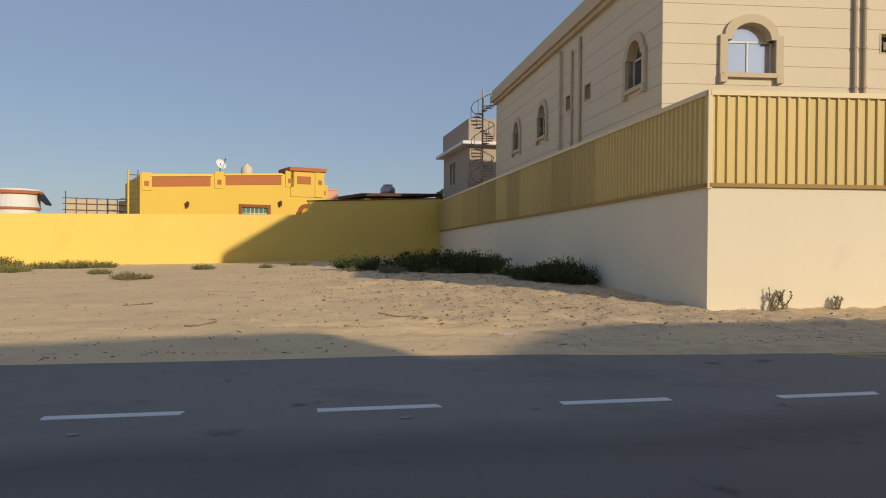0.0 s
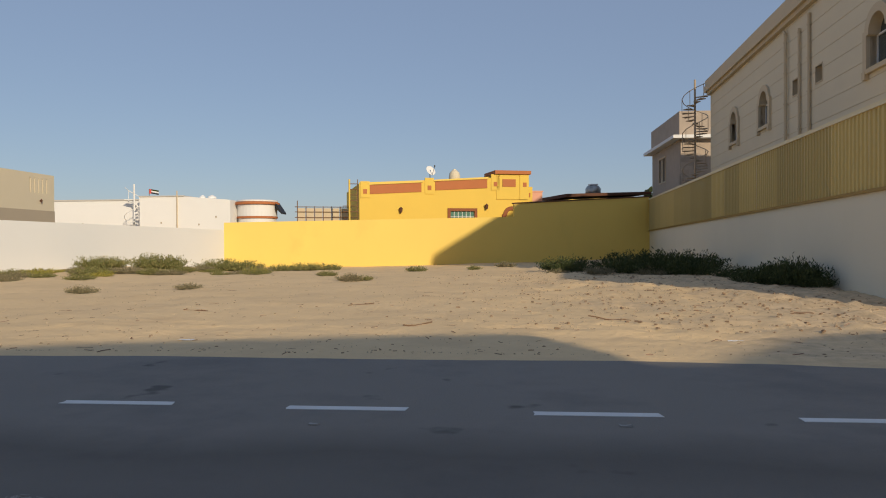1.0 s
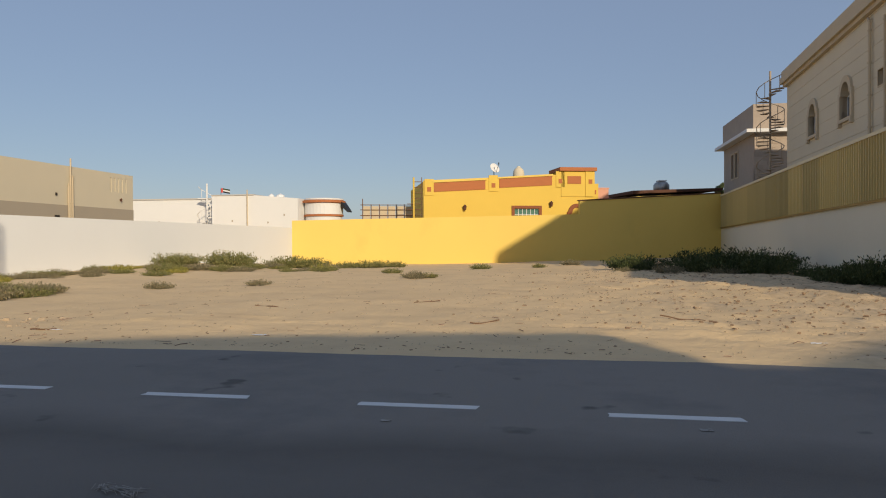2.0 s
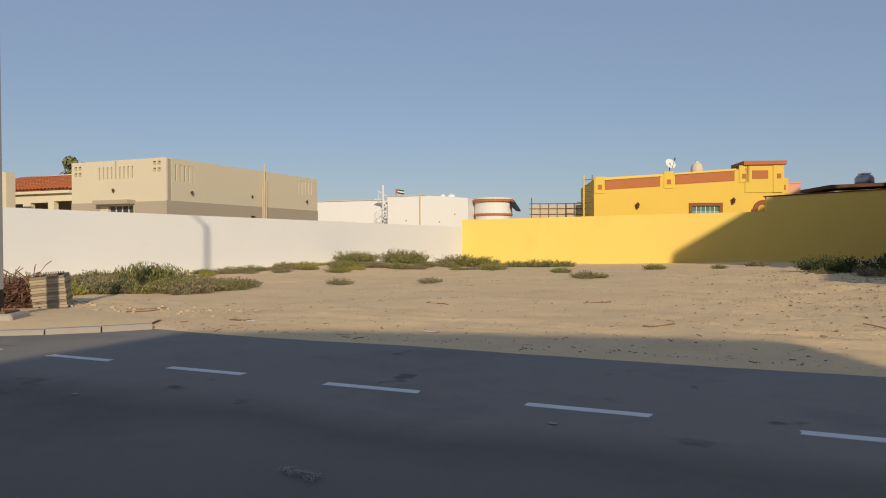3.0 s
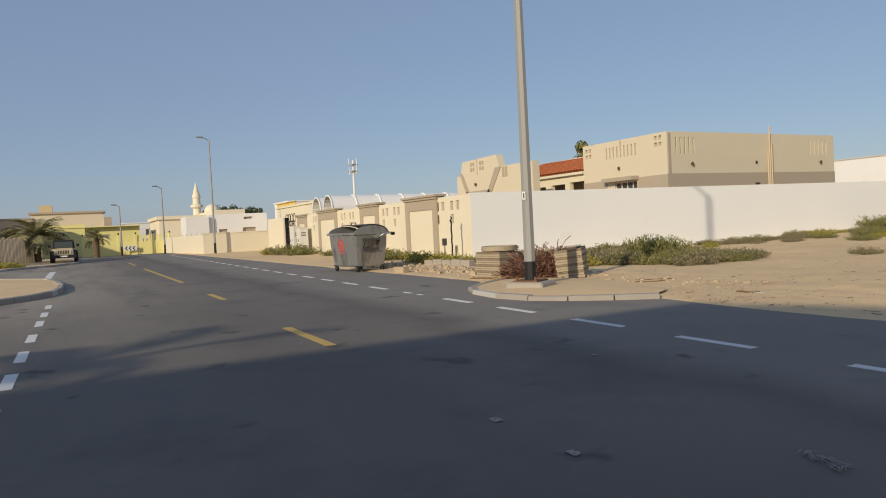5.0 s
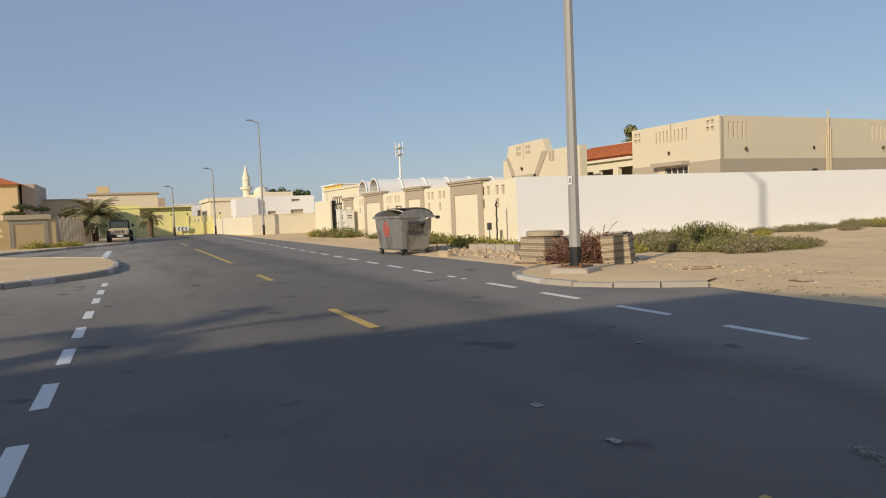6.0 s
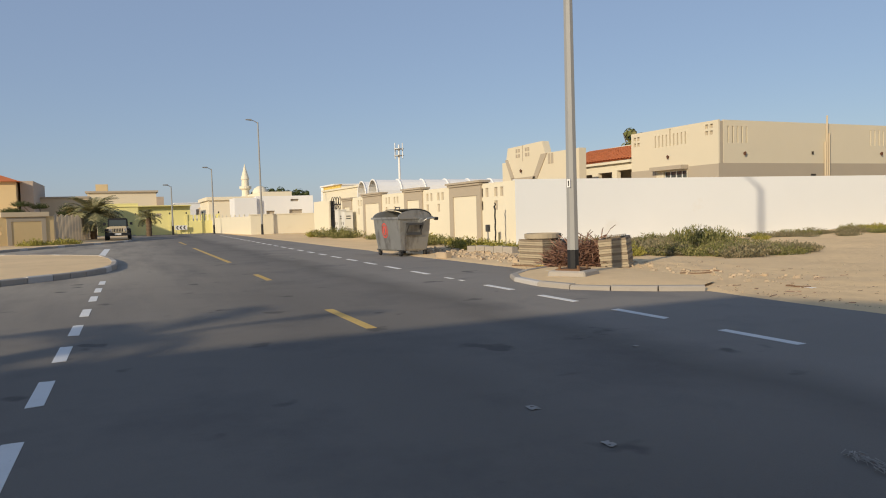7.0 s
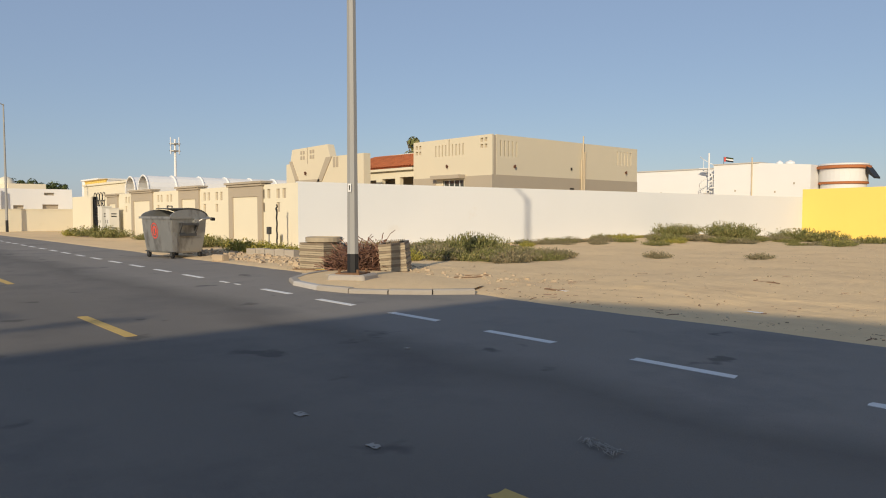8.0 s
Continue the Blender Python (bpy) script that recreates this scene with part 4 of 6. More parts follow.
for r in range(9):
    f0, f1 = r / 9, (r + 1) / 9
    for c in range(33):
        xl = -4.0 + 2.1 * f0
        xa = xl + (6.0 - xl) * c / 33
        if xa > 5.9:
            continue
        wd = (6.0 - xl) / 33
        bm = bmesh.new()
        y0, y1 = -0.28 + 2.85 * f0, -0.28 + 2.85 * (f1 + 0.03)
        z0, z1 = 4.42 + 1.1 * f0 + 0.05, 4.42 + 1.1 * (f1 + 0.03) + 0.02
        pts = [(0.05, 0.0), (0.3, 0.07), (0.7, 0.07), (0.95, 0.0)]
        a = [bm.verts.new((xa + wd * px, y0, z0 + pz)) for px, pz in pts]
        b = [bm.verts.new((xa + wd * px, y1, z1 + pz)) for px, pz in pts]
        for k in range(3):
            bm.faces.new((a[k], a[k + 1], b[k + 1], b[k]))
        part("tile", bm, ROOF_TILE, rf)
bm = bmesh.new()
rod(bm, (-1.9, 2.6, 5.52), (6.0, 2.6, 5.62), 0.08)
rod(bm, (-4.0, -0.25, 4.42), (-1.9, 2.6, 5.52), 0.08)
part("ridge", bm, BEIGE_PALE, PO)

# stepped gable block with the taupe V
GB = thing("gable_block", pose(-45.0, 24.7, 0), "beige parapet block with a taupe V-shaped band", "house")
bm = bmesh.new()
outline = [(0, 0), (9.5, 0), (9.5, 5.05), (5.75, 5.05), (5.4, 5.87), (0.85, 5.80), (0.55, 4.85), (0, 4.82)]
prism(bm, outline, 0, 0.5)
part("wall", bm, BEIGE, GB)
for pts in ([(0.5, 5.0), (0.85, 5.0), (1.75, 3.62), (1.3, 3.62)][::-1], [(4.2, 3.5), (4.75, 3.5), (6.0, 5.04), (5.3, 5.04)], [(1.3, 3.5), (4.5, 3.5), (4.5, 3.66), (1.3, 3.66)]):
    bm = bmesh.new()
    prism(bm, pts, -0.06, 0.0)
    part("band", bm, TAUPE, GB, "taupe band of the V pattern")
for x in (6.1, 6.45):
    boxpart("inlay", (x, x + 0.25, -0.03, 0.0, 4.35, 5.0), TAUPE, GB)
for gx in (2.0, 3.25):
    for dx in (0, 0.33):
        for dz in (0, 0.36):
            boxpart("inlay", (gx + dx, gx + dx + 0.2, -0.03, 0.0, 5.05 + dz, 5.28 + dz), TAUPE, GB)
boxpart("groove", (2.88, 2.94, -0.02, 0.0, 4.75, 5.83), TAUPE, GB)
wall_lamp(GB, 2.75, 4.1, 0.55)

# ---------------------------------------------------------------- beige street wall with gates
PW = thing("street_wall", facing((-57.5, 13.9), (-24.35, 13.9)), "pale beige street wall with taupe gate surrounds", "boundary wall", kind="structure")
PL = 33.15


def pw(s):
    return PL - s


inlays = []
for s0 in (0.95, 2.25, 6.9, 8.3, 13.2, 14.6, 20.1):
    for dx, dz in ((0, 0), (0.5, 0), (0.5, -0.55)):
        inlays.append((pw(s0 + dx) - 0.28, pw(s0 + dx), 2.02 + dz, 2.40 + dz if dz else 2.40))
bm = bmesh.new()
holed(bm, 0, PL, -0.5, 2.60, 0.0, 0.06, inlays + [(pw(27.9), pw(25.0), -0.5, 2.6)])
part("wall", bm, BEIGE_PALE, PW)
bm = bmesh.new()
holed(bm, 0, PL, -0.5, 2.56, 0.06, 0.25, [(pw(27.9), pw(25.0), -0.5, 2.6)])
part("backing", bm, TAUPE, PW)
for sa, sb, zt_ in ((2.85, 6.1, 2.62), (9.5, 12.1, 2.62), (16.0, 19.6, 2.62), (22.2, 24.4, 2.5)):
    for x0, x1, z0, z1 in ((pw(sb), pw(sb) + 0.42, -0.4, zt_ - 0.05), (pw(sa) - 0.42, pw(sa), -0.4, zt_ - 0.05), (pw(sb) + 0.42, pw(sa) - 0.42, zt_ - 0.5, zt_ - 0.05)):
        boxpart("gate_surround", (x0, x1, -0.08, 0.0, z0, z1), TAUPE, PW)
    boxpart("blank_panel", (pw(sb) + 0.42, pw(sa) - 0.42, -0.03, 0.0, -0.4, zt_ - 0.5), BEIGE_PALE, PW)
    bm = bmesh.new()
    bx(bm, pw(sb) - 0.08, pw(sa) + 0.08, -0.15, 0.3, zt_ - 0.05, zt_ + 0.05)
    bx(bm, pw(sb) - 0.16, pw(sa) + 0.16, -0.22, 0.34, zt_ + 0.05, zt_ + 0.14)
    part("gate_cap", bm, TAUPE, PW, "moulded taupe cap over the gate")
boxpart("pier", (pw(28.6), pw(27.9), -0.12, 0.35, -0.4, 2.55), BEIGE_PALE, PW)
gate = thing("metal_gate", facing((-24.35 - 27.9, 13.98), (-24.35 - 25.0, 13.98)), "wrought iron gate with curled bars, closed", "gate")
for i in range(9):
    bm = bmesh.new()
    rod(bm, (0.1 + i * 0.33, 0, 0.1), (0.1 + i * 0.33, 0, 2.3), 0.025, None, 5)
    part("bar", bm, BLACK, gate)
for z in (0.15, 1.2, 2.25):
    bm = bmesh.new()
    rod(bm, (0.05, 0, z), (2.85, 0, z), 0.03, None, 5)
    part("rail", bm, BLACK, gate)
for i in range(4):
    bm = bmesh.new()
    pipe(bm, [(0.45 + 0.66 * i + 0.3 * math.cos(a), -0.03, 2.5 + 0.3 * math.sin(a)) for a in [2 * math.pi * k / 12 for k in range(13)]], 0.025, 5)
    part("scroll", bm, BLACK, gate)
for i in range(3):
    bm = bmesh.new()
    pipe(bm, [(0.5 + 0.9 * i + 0.3 * math.sin(k * 0.9), -0.02, 0.3 + 0.15 * k) for k in range(13)], 0.03, 5)
    part("scroll", bm, BLACK, gate)

# house behind the far end of the street wall, carport arches on the near part
CP = thing("carport", pose(-49.2, 16.3, 0), "white fabric carport with two rows of arched bays", "carport")
for row, (x, bays) in enumerate(((0.0, 6), (-2.7, 2))):
    for i in range(bays):
        ring = [(x - 1.05 * math.cos(math.pi * k / 10), 2.85 + 1.12 * math.sin(math.pi * k / 10)) for k in range(11)]
        bm = bmesh.new()
        va, vb = [[bm.verts.new((px, y, pz - dz)) for px, pz in ring] for y, dz in ((1.9 * i, 0.0), (1.9 * i + 1.86, 0.04))]
        for k in range(10):
            bm.faces.new((va[k], va[k + 1], vb[k + 1], vb[k]))
        ob = part("canopy_bay", bm, WHITE, CP)
        ob.modifiers.new("thick", "SOLIDIFY").thickness = 0.05
        bm = bmesh.new()
        pipe(bm, [(px, 1.9 * i - 0.02, pz) for px, pz in ring], 0.06, 6)
        part("hoop", bm, WHITE, CP)
        for px in (x - 1.05, x + 1.05):
            bm = bmesh.new()
            rod(bm, (px, 1.9 * i, 0), (px, 1.9 * i, 2.9), 0.05)
            part("post", bm, WHITE, CP)
FH = thing("house", pose(-66.5, 17, 0), "pale cream house behind the far street wall", "house")
bm = bmesh.new()
holed(bm, 0, 13.8, 0, 3.7, 0, 0.3, [(2.5, 3.8, 1.0, 2.3), (7.5, 8.6, 1.0, 2.3)])
part("wall", bm, BEIGE_PALE, FH)
boxpart("rear_wall", (0, 13.8, 0.3, 1.2, 0, 3.6), BEIGE_PALE, FH)
boxpart("roof", (-0.12, 13.9, -0.12, 1.3, 3.7, 3.86), BEIGE_PALE, FH)
rect_window(FH, 2.5, 3.8, 1.0, 2.3, TAUPE, GLASS, 2, 2, 0.15)
rect_window(FH, 7.5, 8.6, 1.0, 2.3, TAUPE, GLASS, 2, 2, 0.15)
OCHRE_DARK = mat("dark_ochre_paint", (0.42, 0.27, 0.08), 0.85, 0.06, 1.0, 0.1)
RR = thing("house", pose(-87, 21.5, 0), "white roof room with an ochre slatted screen", "house")
boxpart("wall", (0, 6.5, 0.5, 5, 0, 5.0), WHITE, RR)
boxpart("roof", (-0.1, 6.6, 0.4, 5.1, 5.0, 5.15), WHITE, RR)
for k in range(12):
    boxpart("screen_slat", (5.2 + k * 0.62, 5.2 + k * 0.62 + 0.5, -0.5, -0.4, 3.4, 4.7), YELLOW, RR)
boxpart("screen_rail", (5.1, 12.7, -0.55, -0.35, 4.7, 4.82), OCHRE_DARK, RR)


# ---------------------------------------------------------------- house behind the camera that shades the street
def shade_house():
    th = thing("house", pose(0, -5.6, 0), "plain rendered house across the street", "house")
    bm = bmesh.new()
    prof = [(0.83, 0), (32, 0), (32, 7.3), (20.69, 7.34), (18.0, 7.3), (16.41, 7.33), (14.31, 6.96), (11.09, 5.97), (10.35, 5.94), (10.5, 6.47), (10.66, 6.98), (9.12, 6.95), (5.51, 6.67), (2.74, 6.34), (1.64, 6.14), (0.83, 6.1)]
    prism(bm, prof, -10, 0)
    part("wall", bm, CREAM, th)
    boxpart("plinth", (0.78, 32, -10, 0.05, 0, 0.4), TAUPE, th)


shade_house()


# ---------------------------------------------------------------- street lamps, kerbs
def kerb_run(parent, pts, h, closed=False):
    """Kerb stones, one mesh each, along a line in plan, with open joints."""
    segs = []
    for a, b in zip(pts, pts[1:] + ([pts[0]] if closed else [])):
        a, b = Vector(a), Vector(b)
        n = max(1, round((b - a).length / 0.75))
        segs += [(a.lerp(b, i / n), a.lerp(b, (i + 1) / n)) for i in range(n)]
    for k, (a, b) in enumerate(segs):
        u = (b - a).normalized()
        w = Vector((-u.y, u.x))
        bm = bmesh.new()
        a2, b2 = a + u * 0.012, b - u * 0.012
        d = 0.012 * random.uniform(-1, 1)
        lo = [a2, b2, b2 + w * 0.16, a2 + w * 0.16]
        hi = [a2 + w * 0.03, b2 + w * 0.03, b2 + w * 0.16, a2 + w * 0.16]
        v = [bm.verts.new((p.x, p.y, -0.05)) for p in lo] + [bm.verts.new((p.x, p.y, h - 0.025 + d)) for p in lo[:2]]
        v += [bm.verts.new((p.x, p.y, h + d)) for p in hi]
        for f in ((3, 2, 1, 0), (0, 1, 5, 4), (4, 5, 7, 6), (6, 7, 8, 9), (2, 3, 9, 8), (1, 2, 8, 7, 5), (3, 0, 4, 6, 9)):
            bm.faces.new([v[i] for i in f])
        part("kerb_stone", bm, KERB_PAINT if k % 5 == 3 else CONCRETE, parent)


def island(name, outline, h, label, fill=SAND, stones=None):
    th = thing(name, pose(0, 0, 0), label, "kerbed island", kind="structure")
    kerb_run(th, [tuple(p) for p in stones or outline], h, not stones)
    c = sum((Vector(p) for p in outline), Vector((0, 0))) / len(outline)
    ring = [c + (Vector(p) - c) * (1 - 0.14 / max(0.2, (Vector(p) - c).length)) for p in outline]
    verts, faces = [(c.x, c.y, h + 0.02)], []
    for k in (0.5, 1.0):
        verts += [(c.x + (p.x - c.x) * k, c.y + (p.y - c.y) * k, h - 0.02 + (0.03 if k < 1 else 0)) for p in ring]
    n = len(ring)
    faces += [(0, 1 + i, 1 + (i + 1) % n) for i in range(n)] + [(1 + i, 1 + n + i, 1 + n + (i + 1) % n, 1 + (i + 1) % n) for i in range(n)]
    ob = raw("infill", verts, faces, fill)
    ob.parent = th
    return th


island("lamp_island", [(-14.3, 9.6), (-14.25, 8.8), (-13.75, 7.95), (-13.1, 7.3), (-12.3, 6.95), (-11.2, 6.82), (-10.4, 6.98), (-9.8, 7.4), (-9.25, 7.95), (-8.8, 8.55), (-9.3, 9.4), (-10.5, 9.9), (-12.5, 10.2)], 0.085, "low concrete kerb round the sandy foot of the street lamp",
       stones=[(-14.25, 8.8), (-13.75, 7.95), (-13.1, 7.3), (-12.3, 6.95), (-11.2, 6.82), (-10.4, 6.98), (-9.8, 7.4), (-9.25, 7.95), (-8.8, 8.55)])
island("corner_island", [(-18.3, -3.6), (-19.1, -2.8), (-20.1, -1.8), (-21.0, -1.1), (-22.1, -0.65), (-23.6, -0.42), (-25.6, -0.42), (-28.2, -0.6), (-30.6, -1.0), (-33.7, -2.9), (-37.0, -5.9), (-37.5, -16), (-18.3, -16)], 0.15, "kerbed sandy street corner island")
island("pavement", [(-43.0, -6.5), (-45.3, -5.2), (-49.9, -3.0), (-53.0, -0.9), (-55.5, 0.1), (-75, 0.1), (-75, -22), (-43.0, -22)], 0.13, "kerbed sandy pavement before the far houses")


def street_lamp(m, height, base_r, top_r, arm, label, detail=True):
    """An eight-sided tapered pole on a concrete foot with a short arm and lantern."""
    th = thing("street_lamp", m, label, "street lamp", "street lamps")
    if detail:
        bm = bmesh.new()
        bx(bm, -0.46, 0.46, -0.40, 0.40, -0.2, 0.17, 0.07)
        bmesh.ops.bevel(bm, geom=bm.edges[:], offset=0.03, segments=1, affect="EDGES")
        part("plinth", bm, CONCRETE, th, "rough concrete foot")
        boxpart("base_plate", (-0.26, 0.26, -0.26, 0.26, 0.17, 0.2), RUST, th)
        for sx in (-0.2, 0.2):
            for sy in (-0.2, 0.2):
                bm = bmesh.new()
                rod(bm, (sx, sy, 0.2), (sx, sy, 0.27), 0.03, None, 6)
                part("bolt", bm, RUST, th)
    zb = 0.2 if detail else 0.0
    band = 0.57 if detail else 0.9
    rr = base_r + (top_r - base_r) * band / height
    bm = bmesh.new()
    rod(bm, (0, 0, zb), (0, 0, band), base_r * 1.02, rr * 1.02, 8)
    part("black_band", bm, BLACK, th, "black painted foot of the pole")
    bm = bmesh.new()
    rod(bm, (0, 0, band), (0, 0, height), rr, top_r, 8)
    part("pole", bm, POLE_STEEL, th)
    bm = bmesh.new()
    a = Vector(arm)
    pts = [Vector((0, 0, height - 0.1)) + Vector((a.x * f, a.y * f, a.z * math.sin(f * 1.5))) for f in (0, 0.2, 0.5, 0.8, 1.0)]
    pipe(bm, pts, top_r * 0.65, 6)
    part("arm", bm, POLE_STEEL, th)
    u = Vector((a.x, a.y, 0)).normalized()
    bm = bmesh.new()
    e = pts[-1]
    rod(bm, e - u * 0.1, e + u * 0.4, 0.08, 0.05, 8)
    part("lantern", bm, POLE_STEEL, th, "grey lamp head")
    if detail:
        boxpart("number_plate", (-0.035, 0.035, -0.135, -0.115, 1.80, 1.96), WHITE, th, "white number plate with dark bars")
        boxpart("plate_bar", (-0.012, 0.012, -0.139, -0.135, 1.83, 1.93), BLACK, th)
    return th


street_lamp(pose(-11.8, 8.02, 0.03, 0, 0, 30), 9.25, 0.118, 0.072, (-0.9, 0.7, 0.35), "grey eight-sided street lamp with a black foot on a concrete block")
for x, y, h, ax in ((-61.2, 10.3, 9.5, 0.65), (-74.7, 7.8, 6.5, 0.5), (-78, 4.1, 4.95, 0.4)):
    street_lamp(pose(x, y, 0), h, 0.10, 0.05, (ax * 0.3, -ax, 0.25), "slim grey street lamp with a short arm", False)


# ---------------------------------------------------------------- waste bin
def waste_bin():
    m = pose(-21.85, 8.08, 0, 0, 0, 9)
    th = thing("waste_bin", m, "battered galvanised steel wheeled waste bin with a curved open lid", "waste bin")
    L, D = 1.84, 1.24
    # x runs back from the near corner to -L, y to D; body flares upward
    def loft(bm, rings):
        prev = None
        for z, k in rings:
            r = [bm.verts.new((x, y, z)) for x, y in ((-L + k, k), (-k, k), (-k, D - k), (-L + k, D - k))]
            if prev:
                for i in range(4):
                    bm.faces.new((prev[i], prev[(i + 1) % 4], r[(i + 1) % 4], r[i]))
            else:
                bm.faces.new(r[::-1])
            prev = r
        return prev

    bm = bmesh.new()
    loft(bm, [(0.17, 0.13), (0.22, 0.10), (0.85, 0.04), (1.26, 0.0), (1.27, 0.03), (0.95, 0.07), (0.3, 0.14)])
    bmesh.ops.bevel(bm, geom=[e for e in bm.edges if abs(e.verts[0].co.z - e.verts[1].co.z) > 0.2], offset=0.05, segments=2, affect="EDGES")
    part("body", bm, STEEL, th)
    bm = bmesh.new()
    holed(bm, -L - 0.05, 0.05, -0.05, D + 0.05, 0, 0.07, [(-L + 0.02, -0.02, 0.02, D - 0.02)])
    for v in bm.verts:
        v.co = Vector((v.co.x, v.co.z, 1.24 + v.co.y))
    part("rim", bm, STEEL, th, "rolled steel rim")
    # end cheeks, curved like the lid
    for x0 in (-L, -0.03):
        bm = bmesh.new()
        arc = [(D / 2 - (D / 2 + 0.02) * math.cos(math.pi * k / 12), 1.28 + 0.25 * math.sin(math.pi * k / 12)) for k in range(13)]
        va = [bm.verts.new((x0, y, z)) for y, z in arc]
        vb = [bm.verts.new((x0 + 0.03, y, z)) for y, z in arc]
        bm.faces.new(va)
        bm.faces.new(vb[::-1])
        for k in range(13):
            j = (k + 1) % 13
            bm.faces.new((va[j], va[k], vb[k], vb[j]))
        part("end_cheek", bm, STEEL, th)
    # lid rolled back over the far side
    bm = bmesh.new()
    arc = [(D * 0.52 - (D / 2 + 0.05) * math.cos(a), 1.30 + 0.28 * math.sin(a)) for a in [math.pi * (0.42 + 0.55 * k / 8) for k in range(9)]]
    va = [bm.verts.new((-L + 0.05, y, z)) for y, z in arc]
    vb = [bm.verts.new((-0.05, y, z)) for y, z in arc]
    for k in range(8):
        bm.faces.new((va[k], va[k + 1], vb[k + 1], vb[k]))
    lid = part("lid", bm, BIN_LID, th, "curved lid slid open")
    lid.modifiers.new("thick", "SOLIDIFY").thickness = 0.03
    bm = bmesh.new()
    pipe(bm, [(-1.2, D * 0.45, 1.58), (-1.2, D * 0.45, 1.64), (-0.9, D * 0.45, 1.64), (-0.9, D * 0.45, 1.58)], 0.018, 6)
    part("lid_handle", bm, STEEL_DARK, lid)
    # lifting arm with rubber knobs at the near end
    bm = bmesh.new()
    pipe(bm, [(0.05, D * 0.68, 1.12), (0.16, D * 0.8, 1.22), (0.18, D - 0.02, 1.26), (0.17, D + 0.08, 1.22)], 0.03, 8)
    part("lifting_arm", bm, STEEL, th)
    bm = bmesh.new()
    rod(bm, (0.17, D + 0.04, 1.23), (0.17, D + 0.16, 1.22), 0.055, None, 10)
    part("knob", bm, RUBBER, th, "black rubber knob")
    bm = bmesh.new()
    rod(bm, (0.0, D * 0.68, 1.14), (0.12, D * 0.68, 1.14), 0.11, None, 12)
    part("pivot", bm, STEEL, th)
    # bracket on the near end
    bm = bmesh.new()
    for y in (0.28, 0.82):
        prism(bm, [(-0.05, 0.72), (0.14, 1.02), (0.14, 1.12), (-0.03, 1.12)], y, y + 0.04)
    bx(bm, -0.02, 0.15, 0.28, 0.86, 1.03, 1.10)
    bx(bm, -0.06, 0.03, 0.28, 0.86, 0.70, 0.78)
    part("bracket", bm, STEEL_DARK, th, "folded steel lifting bracket")
    bm = bmesh.new()
    bx(bm, -0.07, -0.035, 0.06, 0.22, 0.22, 0.80)
    part("corner_plate", bm, STEEL, th)
    # castors
    for x, y in ((-0.2, 0.15), (-L + 0.2, 0.15), (-0.2, D - 0.15), (-L + 0.2, D - 0.15)):
        bm = bmesh.new()
        rod(bm, (x, y - 0.03, 0.1), (x, y + 0.03, 0.1), 0.1, None, 14)
        w = part("castor", bm, RUBBER, th)
        bm = bmesh.new()
        bx(bm, x - 0.06, x + 0.06, y - 0.05, y - 0.035, 0.08, 0.2)
        bx(bm, x - 0.06, x + 0.06, y + 0.035, y + 0.05, 0.08, 0.2)
        bx(bm, x - 0.09, x + 0.09, y - 0.08, y + 0.08, 0.18, 0.22)
        part("fork", bm, STEEL_DARK, w)
    # red round print: ring and a plain shape in it
    bm = bmesh.new()
    n = 28
    xc, zc = -1.05, 0.86
    for r0, r1 in ((0.17, 0.205), (0.0, 0.125)):
        for k in range(n):
            a0, a1 = 2 * math.pi * k / n, 2 * math.pi * (k + 1) / n
            q = [(xc + r * math.cos(a), 0.030 + 0.0 * r, zc + 1.25 * r * math.sin(a)) for r, a in ((r0, a0), (r1, a0), (r1, a1), (r0, a1))]
            vs = [bm.verts.new((x, 0.030 - (z - 0.86) * 0.095, z)) for x, y, z in q]
            bm.faces.new(vs if r0 else (vs[0], vs[1], vs[2]))
    part("round_print", bm, RED, th, "faded red round sticker")
    bm = bmesh.new()
    prism(bm, [(xc - 0.03, zc - 0.1), (xc + 0.05, zc - 0.1), (xc + 0.02, zc + 0.02), (xc + 0.05, zc + 0.09), (xc - 0.04, zc + 0.09)], 0.02, 0.026)
    part("print_mark", bm, STEEL, th)


waste_bin()


